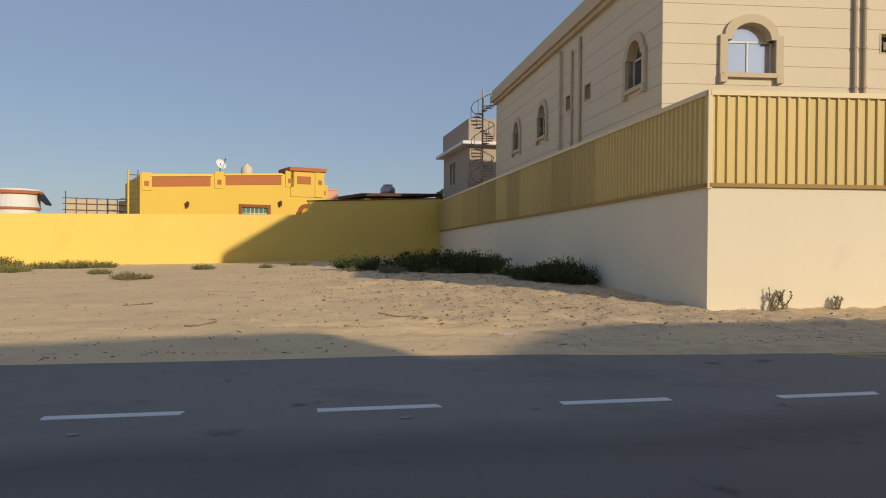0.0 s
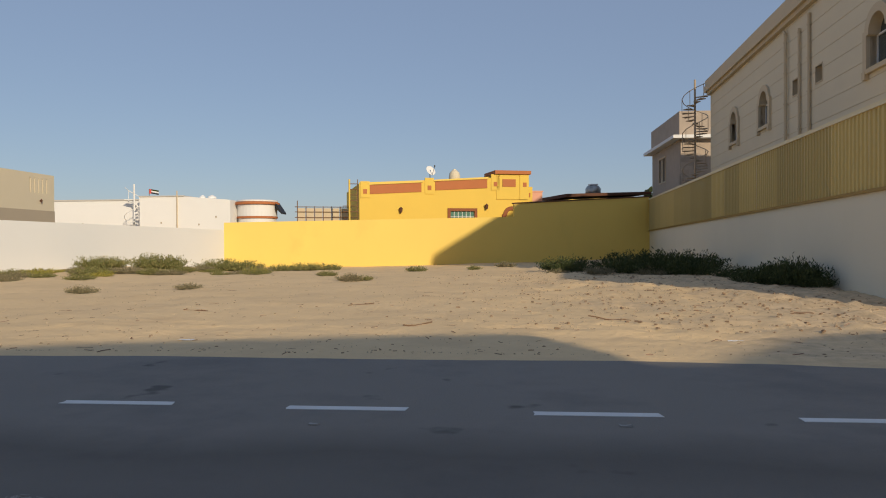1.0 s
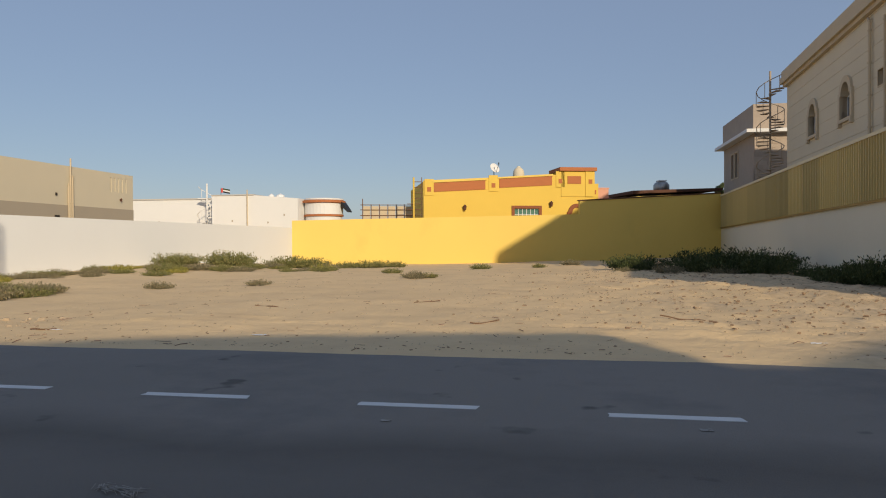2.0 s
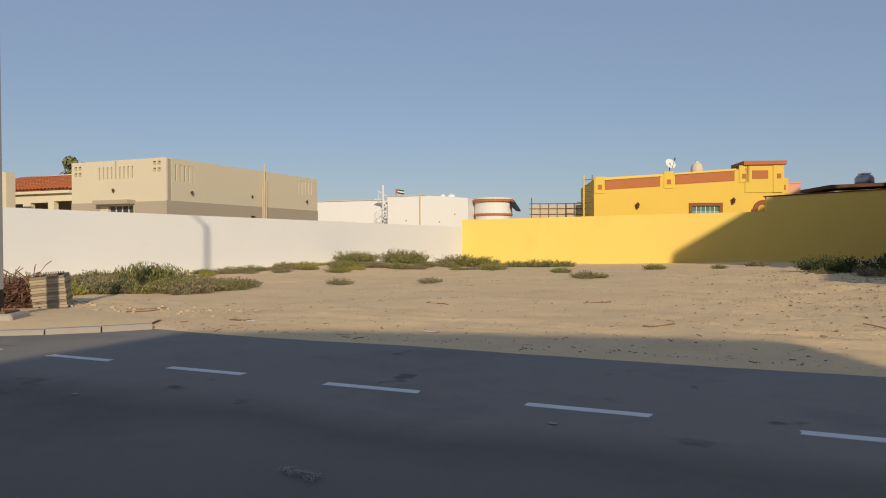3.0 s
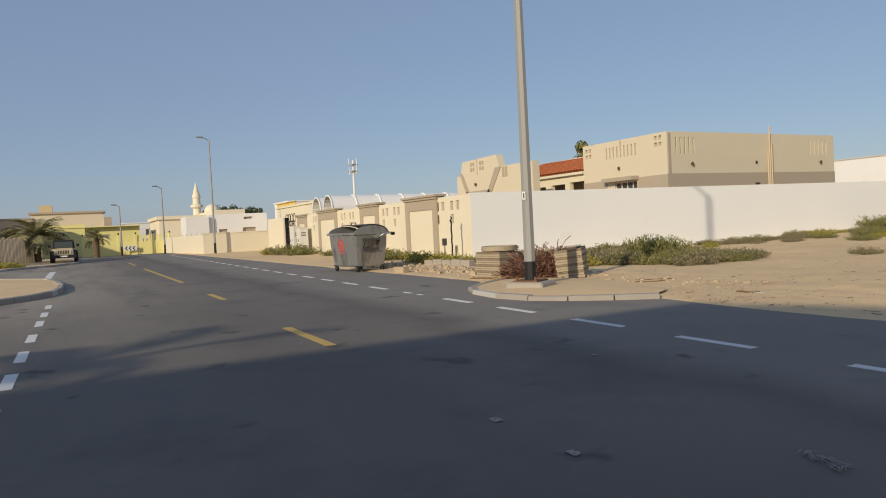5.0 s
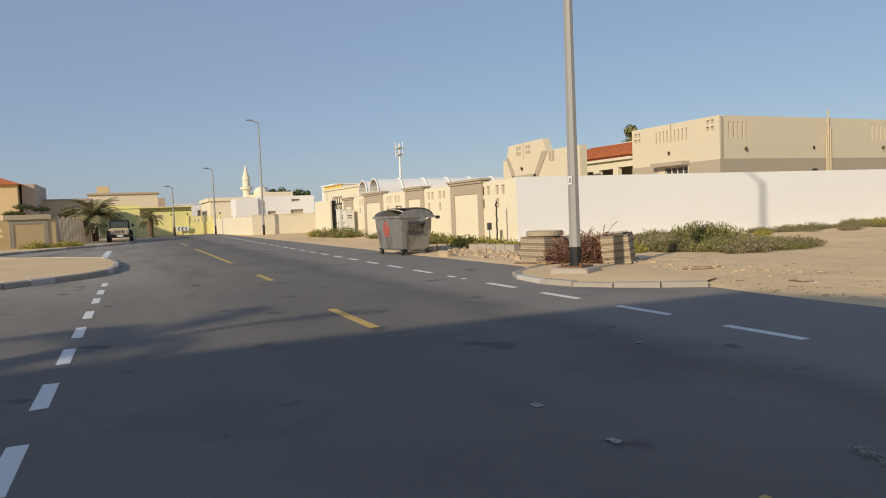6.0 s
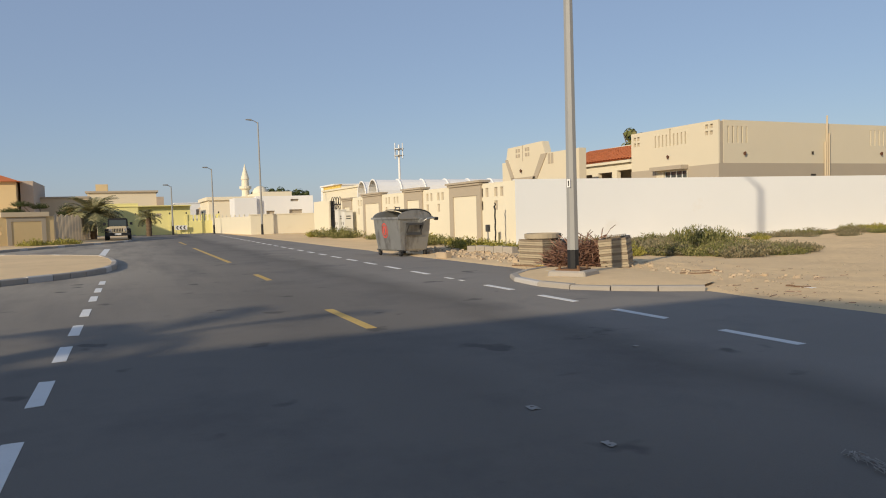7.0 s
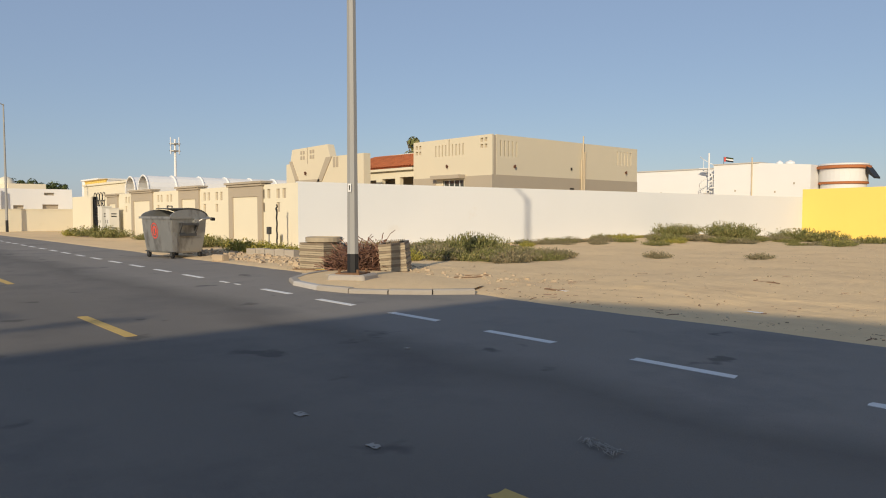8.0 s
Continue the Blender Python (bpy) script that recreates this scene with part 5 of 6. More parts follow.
# ---------------------------------------------------------------- discarded wicker planters, twigs
def wicker_box(m, w, d, h, label, open_top, tray):
    th = thing("wicker_planter", m, label, "planter", "wicker planters")
    rows = 13
    for k in range(rows):
        z0, z1 = h * k / rows, h * (k + 1) / rows
        e = 0.012 if k % 2 else 0.0
        bm = bmesh.new()
        if open_top:
            loops = [[bm.verts.new((sx * (w / 2 + g), sy * (d / 2 + g), z)) for sx, sy in ((-1, -1), (1, -1), (1, 1), (-1, 1))] for g, z in ((e, z0 + 0.003), (e, z1 - 0.003), (-0.05, z1 - 0.003), (-0.05, z0 + 0.003))]
            for a, b in zip(loops, loops[1:] + loops[:1]):
                for i in range(4):
                    bm.faces.new((a[i], a[(i + 1) % 4], b[(i + 1) % 4], b[i]))
        else:
            bx(bm, -w / 2 - e, w / 2 + e, -d / 2 - e, d / 2 + e, z0 + 0.003, z1 - 0.003)
        part("woven_band", bm, WICKER_A if k % 3 else WICKER_B, th)
    if open_top:
        for i in range(10):
            x = -w / 2 + 0.1 + i * (w - 0.2) / 9
            bm = bmesh.new()
            rod(bm, (x, d / 2 - 0.08, 0.05), (x, d / 2 - 0.08, h + 0.04), 0.014, None, 5)
            part("stake", bm, WICKER_B, th)
        boxpart("bottom", (-w / 2 + 0.05, w / 2 - 0.05, -d / 2 + 0.05, d / 2 - 0.05, 0.01, 0.04), WICKER_B, th)
    if tray:
        bm = bmesh.new()
        lathe(bm, [(0.40, h + 0.005), (0.46, h + 0.02), (0.46, h + 0.13), (0.42, h + 0.14), (0.40, h + 0.05), (0.02, h + 0.05)], 24, (0.05, 0.05))
        part("tray", bm, WICKER_A, th, "round woven tray lying on top")
    return th


wicker_box(pose(-15.3, 9.42, gz(-15.3, 9.42) - 0.01, 0, 0, 12), 0.86, 0.66, 0.68, "grey-brown woven planter box with a round tray on top", False, True)
wicker_box(pose(-13.35, 10.3, gz(-13.35, 10.3) - 0.03, 3, -5, 42), 0.62, 0.66, 0.72, "striped woven planter box lying open", True, False)
crate_ = thing("crate", pose(-15.6, 10.3, 0.0, 0, 0, 20), "grey cardboard crate behind the planter", "crate")
boxpart("body", (-0.4, 0.4, -0.35, 0.35, 0, 0.62), TAUPE, crate_)


def twig_pile(x, y, r, h, n, name, label):
    verts, faces = [], []
    rnd = random.Random(5)
    for i in range(n):
        a, q = rnd.uniform(0, 6.28), r * math.sqrt(rnd.random())
        z = h * (1 - (q / r) ** 2) * rnd.random()
        p = Vector((x + q * math.cos(a) * 1.5, y + q * math.sin(a), gz(x, y) + z))
        d = Vector((rnd.uniform(-1, 1), rnd.uniform(-1, 1), rnd.uniform(-0.4, 0.6))).normalized()
        for s in range(3):
            e = p + d * rnd.uniform(0.10, 0.2)
            t = rnd.uniform(0.006, 0.014)
            w = d.orthogonal().normalized() * t
            w2 = d.cross(w).normalized() * t
            k = len(verts)
            verts += [p + w, p - w * 0.5 + w2, p - w * 0.5 - w2, e + w, e - w * 0.5 + w2, e - w * 0.5 - w2]
            faces += [(k, k + 1, k + 4, k + 3), (k + 1, k + 2, k + 5, k + 4), (k + 2, k, k + 3, k + 5)]
            p, d = e, (d + Vector((rnd.uniform(-1, 1), rnd.uniform(-1, 1), rnd.uniform(-0.8, 0.6))) * 0.5).normalized()
    tagged(raw(name, verts, faces, TWIG), label, "brushwood", kind="stuff")


twig_pile(-14.35, 9.75, 0.5, 0.55, 1300, "twig_pile", "heap of dead reddish twigs between the planters")
twig_pile(-14.0, 10.2, 0.33, 0.72, 650, "twig_pile", "heap of dead brown twigs beside the open planter")


# ---------------------------------------------------------------- shrubs
def shrub_mesh(name, seed, n, w, h, leaf, material, spiky=0.5):
    """A shrub of many stems, each carrying small pointed leaves."""
    rnd = random.Random(seed)
    verts, faces = [], []
    stems = max(6, n // 24)
    for s in range(stems):
        a, q = rnd.uniform(0, 6.28), math.sqrt(rnd.random())
        base = Vector((0.55 * w * q * math.cos(a), 0.55 * w * q * math.sin(a), 0))
        top = h * (0.45 + 0.55 * rnd.random()) * (1 - 0.45 * q * q)
        lean = Vector((math.cos(a), math.sin(a), 0)) * q * 0.35 * w + Vector((rnd.uniform(-1, 1), rnd.uniform(-1, 1), 0)) * 0.08
        tip = base + lean + Vector((0, 0, top))
        k = len(verts)
        sw = Vector((0.006, 0.006, 0))
        verts += [base - sw, base + sw, tip]
        faces.append((k, k + 1, k + 2))
        for i in range(24):
            f = 0.12 + 0.88 * rnd.random()
            p = base.lerp(tip, f) + Vector((rnd.gauss(0, 1), rnd.gauss(0, 1), rnd.gauss(0, 0.6))) * 0.05
            d = (Vector((rnd.uniform(-1, 1), rnd.uniform(-1, 1), rnd.uniform(-0.1, 1))).normalized() * (1 - spiky) + Vector((0, 0, spiky))).normalized()
            L = leaf * rnd.uniform(0.6, 1.9)
            sd = d.orthogonal().normalized()
            sd.rotate(Matrix.Rotation(rnd.uniform(0, 6.28), 3, d))
            k = len(verts)
            verts += [p, p + d * L * 0.5 + sd * L * 0.17, p + d * L, p + d * L * 0.5 - sd * L * 0.17]
            faces.append((k, k + 1, k + 2, k + 3))
    me = bpy.data.meshes.new(name)
    me.from_pydata([tuple(v) for v in verts], [], faces)
    me.materials.append(material)
    return me


def shrub(me, x, y, s, label, group, rnd, sz=1.0):
    ob = new("shrub", me)
    ob.matrix_basis = Matrix.Translation((x, y, gz(x, y) - 0.03)) @ Matrix.Rotation(rnd.uniform(0, 6.28), 4, "Z") @ Matrix.Diagonal((s, s, s * sz, 1))
    return tagged(ob, label, "shrub", group)


GREY = [shrub_mesh("grey_scrub", 10 + i, 2800, 1.0, 0.55, 0.06, LEAF_GREY) for i in range(3)]
GREEN = [shrub_mesh("green_scrub", 20 + i, 2800, 1.0, 0.65, 0.06, LEAF, 0.55) for i in range(3)]
DKGR = [shrub_mesh("dark_scrub", 30 + i, 2800, 1.1, 0.8, 0.065, LEAF_DARK, 0.45) for i in range(3)]
LIME = [shrub_mesh("lime_scrub", 40 + i, 1600, 0.8, 0.5, 0.07, LEAF_LIME, 0.5) for i in range(2)]
rs_ = random.Random(3)
for i in range(62):  # scrub bank behind the planters
    f = rs_.random()
    x, y = -22.2 + 8.2 * f + rs_.uniform(-0.3, 0.3), 12.9 + 1.0 * f + rs_.uniform(0, 5.0)
    if x < -24.0 + (y - 13.9) * 0.21 + 0.7 or (x > -15.2 and y < 13.6):
        continue
    me = rs_.choice(GREY + GREY + GREY + GREEN)
    shrub(me, x, y, rs_.uniform(0.55, 1.0), "grey-green desert scrub on the sandy lot", "scrub bank", rs_, rs_.uniform(0.5, 0.85))
for x, y, s in ((-17.0, 16.2, 1.0), (-17.6, 16.6, 1.05), (-17.0, 17.0, 0.95)):
    shrub(GREEN[0], x, y, s, "fresh green shrub standing above the scrub", "scrub bank", rs_, 1.15)
for x, y, s in ((-16.9, 13.3, 0.75), (-16.4, 13.0, 0.7), (-16.0, 12.9, 0.55), (-17.5, 13.2, 0.7)):
    shrub(LIME[0], x, y, s, "yellow-green shrub by the open planter", "scrub bank", rs_)
for i in range(26):  # second bank towards the corner of the walls
    f = rs_.random()
    x, y = -20.3 + 9.0 * f + rs_.uniform(-0.8, 0.8), 23.5 + 9.0 * f + rs_.uniform(-1.5, 6.5) * (1 - 0.4 * f)
    if x < -24.0 + (y - 13.9) * 0.21 + 0.8 or x > -11.5:
        continue
    me = rs_.choice(GREY + GREEN + LIME)
    shrub(me, x, y, rs_.uniform(0.6, 1.1), "low desert scrub on a sandy mound", "mound scrub", rs_, 0.6)
for x, y, s in ((-19.2, 32.0, 1.25), (-18.8, 32.6, 1.2), (-17.2, 33.6, 1.5), (-16.8, 34.0, 1.4), (-14.9, 35.8, 1.3), (-14.3, 36.4, 1.4), (-13.6, 36.7, 1.2), (-12.2, 38.0, 0.9), (-11.2, 38.8, 0.9), (-10.4, 39.2, 0.9), (-9.6, 39.4, 0.7)):
    shrub(rs_.choice(GREEN), x, y, s, "green desert shrub near the boundary walls", "mound scrub", rs_, 0.85)
for i in range(9):
    shrub(rs_.choice(GREY), -14.5 + rs_.uniform(-2.5, 2.5), 17.5 + rs_.uniform(-2, 2.2), rs_.uniform(0.3, 0.6), "small grey scrub plant in the sand", "scattered scrub", rs_)
for i in range(16):  # sparse plants along the white wall between the banks
    y = 19.5 + 11.0 * rs_.random()
    shrub(rs_.choice(GREY + GREEN[:1] + LIME[:1]), -24.2 + (y - 13.9) * 0.21 + rs_.uniform(1.2, 4.2), y, rs_.uniform(0.35, 0.75), "sparse low scrub along the white wall", "scattered scrub", rs_, rs_.uniform(0.6, 0.9))
# dark shrubs in the shade of the cream wall
for x, y, s in ((8.94, 21.86, 1.15), (8.67, 22.65, 1.3), (8.35, 23.54, 1.1), (8.73, 24.15, 1), (8.36, 26.44, 0.9), (7.39, 29.12, 1.3), (6.58, 29.60, 1.6), (6.05, 30.48, 1.9), (8.03, 31.24, 1.7), (7.01, 32.01, 1.8), (5.69, 32.57, 1.7), (3.26, 33.60, 1.4), (2.75, 33.99, 1.2), (9.01, 21.16, 0.6), (9.03, 34.87, 1.5)):
    shrub(rs_.choice(DKGR), x, y, s, "dark green shrub in the shade of the wall", "shaded shrubs", rs_, 0.78)
for x, y, s in ((8.73, 22.15, 0.9), (8.57, 22.55, 0.8)):
    shrub(DKGR[1], x, y, s, "tall dark green shrub in the shade of the wall", "shaded shrubs", rs_, 1.35)
for x, y, s in ((-4.4, 36.0, 0.7), (-5.7, 26.2, 0.7), (-5.3, 26.5, 0.5), (-7.9, 31.5, 0.6), (0.2, 41.0, 0.8), (-9.6, 21.0, 0.5), (-1.5, 38.0, 0.5), (2.4, 31.0, 0.6), (6.0, 29.0, 0.9), (4.0, 29.6, 0.8)):
    shrub(rs_.choice(GREY + GREEN), x, y, s, "small lone shrub on open sand", "scattered scrub", rs_, 0.8)
for x, y, s in ((-29.5, 11.9, 1.5), (-30.8, 12.2, 1.4), (-28.2, 12.0, 1.2), (-24.0, 11.7, 1.4), (-23.5, 11.9, 1.2), (-26.8, 12.4, 0.9), (-22.6, 12.4, 1.0), (-34, 12.6, 1.2), (-38, 12.8, 1.0), (-43, 12.4, 1.4), (-45, 12.0, 1.6), (-47, 11.6, 1.4)):
    shrub(rs_.choice(GREEN + LIME), x, y, s, "green shrub at the foot of the beige wall", "wall shrubs", rs_, 0.7)
for x, y, s in ((-50.2, -5.6, 1.3), (-50.6, -4.9, 1.0), (-51.2, -3.7, 1.3), (-50.9, -4.3, 0.9)):
    shrub(LIME[1], x, y, s, "yellow-green shrub on the far pavement", "pavement shrubs", rs_)


def weed(x, y, h, seed):
    rnd = random.Random(seed)
    bm = bmesh.new()
    for i in range(6):
        p = Vector((x + rnd.uniform(-0.1, 0.1), y, gz(x, y)))
        d = Vector((rnd.uniform(-0.7, 0.7), rnd.uniform(-0.3, 0.3), 1)).normalized()
        for k in range(5):
            e = p + d * h * rnd.uniform(0.12, 0.28)
            rod(bm, p, e, 0.008, 0.006, 4)
            for q in range(4):
                l0 = p.lerp(e, rnd.random())
                rod(bm, l0, l0 + Vector((rnd.uniform(-1, 1), rnd.uniform(-0.5, 0.5), rnd.uniform(0, 1))).normalized() * 0.06, 0.012, 0.002, 4)
            p, d = e, (d + Vector((rnd.uniform(-0.5, 0.5), 0, rnd.uniform(-0.1, 0.5)))).normalized()
    tagged(part("weed", bm, LEAF_GREY), "spindly dry weed at the foot of the cream wall", "weed", "wall weeds")


weed(10.95, 14.42, 0.5, 1)
weed(11.15, 14.4, 0.42, 2)
weed(12.5, 14.25, 0.3, 3)


# ---------------------------------------------------------------- stones, rubble and litter
def scatter(name, label, n, where, size, material, flat=0.6, seed=1):
    rnd = random.Random(seed)
    verts, faces = [], []
    for i in range(n):
        x, y = where(rnd)
        s = size[0] + (size[1] - size[0]) * rnd.random() ** 3
        rot = Matrix.Rotation(rnd.uniform(0, 6.28), 3, "Z") @ Matrix.Rotation(rnd.uniform(-0.4, 0.4), 3, "X")
        c = Vector((x, y, gz(x, y) + s * flat * 0.25))
        k = len(verts)
        sx, sy = s * rnd.uniform(0.7, 1.5), s * rnd.uniform(0.5, 1.0)
        for dx, dy, dz in ((-1, -1, -1), (1, -1, -1), (1, 1, -1), (-1, 1, -1), (-0.7, -0.8, 1), (0.8, -0.6, 1), (0.6, 0.8, 1), (-0.8, 0.6, 1)):
            verts.append(c + rot @ Vector((dx * sx / 2 * rnd.uniform(0.7, 1), dy * sy / 2 * rnd.uniform(0.7, 1), dz * s * flat / 2 * rnd.uniform(0.7, 1))))
        faces += [(k + 3, k + 2, k + 1, k), (k + 4, k + 5, k + 6, k + 7), (k, k + 1, k + 5, k + 4), (k + 1, k + 2, k + 6, k + 5), (k + 2, k + 3, k + 7, k + 6), (k + 3, k, k + 4, k + 7)]
    return tagged(raw(name, verts, faces, material), label, name, kind="stuff")


def lot(rnd):
    y = 8.7 + 26 * rnd.random() ** 1.8
    return rnd.uniform(-9 - 0.35 * (y - 9), 9.5 + 0.05 * y), y


def rough_lot(rnd):
    y = 11 + 22 * rnd.random()
    return rnd.gauss(5.0, 3.2), y


DARK_CLOD = mat("dark_clods", (0.30, 0.20, 0.125), 0.95, 0.3, 2.0, 0.4, 20.0)
scatter("pebbles", "scattered pale pebbles on the sand", 2200, lot, (0.008, 0.03), RUBBLE, 0.6, 1)
scatter("clods", "dark clods and twig bits on the sand", 1300, lot, (0.008, 0.045), DARK_CLOD, 0.35, 2)
scatter("broken_stones", "broken stones on the rough side of the lot", 4200, rough_lot, (0.006, 0.045), RUBBLE, 0.6, 3)
scatter("clods", "dark clods on the rough side of the lot", 5200, rough_lot, (0.008, 0.08), DARK_CLOD, 0.4, 4)
scatter("rubble", "broken blocks and bricks by the street wall", 900, lambda r: (lambda f: (-25.0 + 9.5 * f, 9.2 + r.random() * (2.4 - 0.8 * f)))(r.random()), (0.02, 0.2), RUBBLE, 0.6, 5)
scatter("pebbles", "grit and pebbles round the street lamp", 350, lambda r: (r.uniform(-16, -9), r.uniform(8.6, 11.5)), (0.015, 0.12), RUBBLE, 0.5, 6)


def twig_litter(n, where, seed):
    """Short dry twigs strewn flat on the sand."""
    rnd = random.Random(seed)
    verts, faces = [], []
    for i in range(n):
        x, y = where(rnd)
        a, length, r = rnd.uniform(0, 6.28), 0.04 + 0.22 * rnd.random() ** 4, rnd.uniform(0.002, 0.005)
        d, w = Vector((math.cos(a), math.sin(a), 0)), Vector((-math.sin(a), math.cos(a), 0))
        k = len(verts)
        bend = rnd.uniform(-0.15, 0.15) * length
        for f, off in ((-0.5, 0.0), (0.0, bend), (0.5, 0.0)):
            q = Vector((x, y, 0)) + d * length * f + w * off
            z = gz(q.x, q.y) + 0.004
            verts += [q + w * r + Vector((0, 0, z)), q - w * r + Vector((0, 0, z)), q + Vector((0, 0, z + r * 1.7))]
        for s in (0, 3):
            faces += [(k + s, k + s + 3, k + s + 5, k + s + 2), (k + s + 2, k + s + 5, k + s + 4, k + s + 1), (k + s + 1, k + s + 4, k + s + 3, k + s)]
    tagged(raw("twig_litter", verts, faces, TWIG), "dry twig bits strewn over the sand", "twigs", kind="stuff")


twig_litter(520, lot, 11)
twig_litter(600, rough_lot, 12)
twig_litter(90, lambda r: (r.uniform(-14, -7), r.uniform(8.9, 13)), 13)


def ground_stick(x, y, length, ang, r=0.011):
    rnd = random.Random(int(x * 100))
    bm = bmesh.new()
    p = Vector((x, y, 0))
    d = Vector((math.cos(ang), math.sin(ang), 0))
    pts = []
    for k in range(6):
        q = p + d * length * k / 5 + Vector((-d.y, d.x, 0)) * rnd.uniform(-0.03, 0.03)
        pts.append((q.x, q.y, gz(q.x, q.y) + r * 1.2))
    pipe(bm, pts, r, 5)
    tagged(part("stick", bm, RUST), "dry brown stick lying on the sand", "stick", "sticks on the sand")


for x, y, l, a in ((1.6, 12.9, 0.75, -0.25), (-1.6, 11.6, 0.5, 0.3), (-11.1, 10.1, 0.6, 0.8), (-11.6, 10.6, 0.8, 0.5), (-6.5, 14.0, 0.5, 0.1), (-3.4, 15.5, 0.6, 0.4), (5.5, 14.2, 0.6, 0.2), (-15.6, 8.75, 0.9, 0.4), (-8.1, 9.7, 0.25, 0.5), (-8.3, 9.8, 0.2, -0.4)):
    ground_stick(x, y, l, a)


def scrap(name, x, y, z, w, d, material, label, cat, seed):
    """A crumpled flat scrap."""
    rnd = random.Random(seed)
    bm = bmesh.new()
    n = 5
    g = [[bm.verts.new((x + w * (i / n - 0.5) + rnd.uniform(-1, 1) * w * 0.06, y + d * (j / n - 0.5) + rnd.uniform(-1, 1) * d * 0.06, z + 0.006 + 0.035 * rnd.random() * w)) for j in range(n + 1)] for i in range(n + 1)]
    for i in range(n):
        for j in range(n):
            if rnd.random() > 0.12:
                bm.faces.new((g[i][j], g[i + 1][j], g[i + 1][j + 1], g[i][j + 1]))
    ob = part(name, bm, material)
    ob.modifiers.new("thick", "SOLIDIFY").thickness = 0.003
    tagged(ob, label, cat, "litter")


PAPER = mat("grey_paper", (0.36, 0.34, 0.31), 0.8, 0.15, 8.0, 0.1)
for x, y, w, d in ((-4.29, 2.55, 0.1, 0.07), (-3.4, 2.54, 0.1, 0.06), (-5.7, 4.6, 0.06, 0.05), (1.0, 5.4, 0.09, 0.05), (-1.4, 5.3, 0.08, 0.05)):
    scrap("paper_scrap", x, y, 0.0, w, d, PAPER, "small pale paper scrap on the asphalt", "litter", int(abs(x) * 37))


def palm_husk(x, y, length, seed):
    """A flattened tangle of pale palm fibres."""
    rnd = random.Random(seed)
    bm = bmesh.new()
    for i in range(46):
        f, a = rnd.random(), rnd.gauss(0.5, 0.5)
        p = Vector((x - length / 2 + length * f, y + rnd.gauss(0, 0.035) - 0.1 * (f - 0.5), 0.006 + 0.02 * rnd.random()))
        d = Vector((math.cos(a), -math.sin(a), rnd.uniform(-0.04, 0.08))) * rnd.uniform(0.04, 0.13)
        rod(bm, p, p + d, rnd.uniform(0.002, 0.006), 0.001, 4)
    tagged(part("palm_husk", bm, PAPER), "flattened pale palm husk on the asphalt", "litter", "litter")


palm_husk(-2.5, 3.54, 0.3, 9)
for x, y in ((-4.5, 9.8), (-7.9, 9.8), (10.9, 12.6), (3.4, 10.4), (-12.9, 8.0), (-13.1, 8.3)):
    scrap("plastic_scrap", x, y, gz(x, y) + (0.1 if x < -12 else 0), 0.22, 0.1, WHITE if x > -12 else CREAM, "pale plastic scrap lying on the sand", "litter", int(abs(x) * 53))
scrap("yellow_bag", -14.6, 9.0, gz(-14.6, 9.0) + 0.03, 0.22, 0.2, YELLOW, "yellow plastic bag beside the planter", "litter", 4)


# ---------------------------------------------------------------- small street furniture by the beige wall
for x, y, w, h in ((-47.1, 13.2, 0.85, 1.8), (-45.9, 13.3, 0.75, 1.7)):
    cb = thing("meter_cabinet", pose(x, y, 0), "pale street meter cabinet with louvred doors", "cabinet", "street cabinets")
    boxpart("body", (-w / 2, w / 2, -0.25, 0.3, 0.08, h), PALE_PLASTIC, cb)
    boxpart("plinth", (-w / 2 - 0.05, w / 2 + 0.05, -0.3, 0.35, -0.1, 0.08), CONCRETE, cb)
    boxpart("cap", (-w / 2 - 0.04, w / 2 + 0.04, -0.29, 0.34, h, h + 0.05), PALE_PLASTIC, cb)
    for sx in (-w / 2 + 0.03, 0.02):
        d = boxpart("door", (sx, sx + w / 2 - 0.06, -0.27, -0.25, 0.15, h - 0.08), PALE_PLASTIC, cb)
        boxpart("handle", (sx + 0.04, sx + 0.07, -0.29, -0.27, 0.8, 1.0), BLACK, d)
    for z in (0.5, 1.2, 1.35):
        boxpart("louvre", (w / 2, w / 2 + 0.012, -0.15, 0.15, z, z + 0.06), BLACK, cb)
mp_ = thing("marker_post", pose(-25.2, 13.1, 0), "small grey meter box on a post", "post")
bm = bmesh.new()
rod(bm, (0, 0, 0), (0, 0, 0.62), 0.03)
part("post", bm, STEEL, mp_)
boxpart("box", (-0.09, 0.09, -0.06, 0.06, 0.6, 0.88), STEEL_DARK, mp_)
sp = thing("stand_pipe", pose(-24.75, 13.2, 0), "dark twisted pipe with a tap at the wall", "pipe")
bm = bmesh.new()
pipe(bm, [(0.02 * math.sin(k * 1.7), 0, k * 0.12) for k in range(14)], 0.035, 6)
part("pipe", bm, BLACK, sp)
bm = bmesh.new()
pipe(bm, [(0, 0, 1.5), (-0.07, 0, 1.58), (0.05, 0, 1.66), (0, 0, 1.74)], 0.03, 6)
part("tap", bm, BLACK, sp)
st = thing("marker_post", pose(-24.45, 13.2, 0), "short dry stump post at the wall", "post")
bm = bmesh.new()
rod(bm, (0, 0, 0), (0, 0, 0.55), 0.04, 0.03)
part("post", bm, LEAF_GREY, st)
lg = thing("block_ledge", facing((-22.8, 11.0), (-20.6, 11.6)), "low ledge of pale concrete blocks in the rubble", "ledge")
for i in range(5):
    boxpart("block", (i * 0.46, i * 0.46 + 0.44, 0, 0.25, -0.05, 0.2 + 0.02 * (i % 2)), CONCRETE, lg)
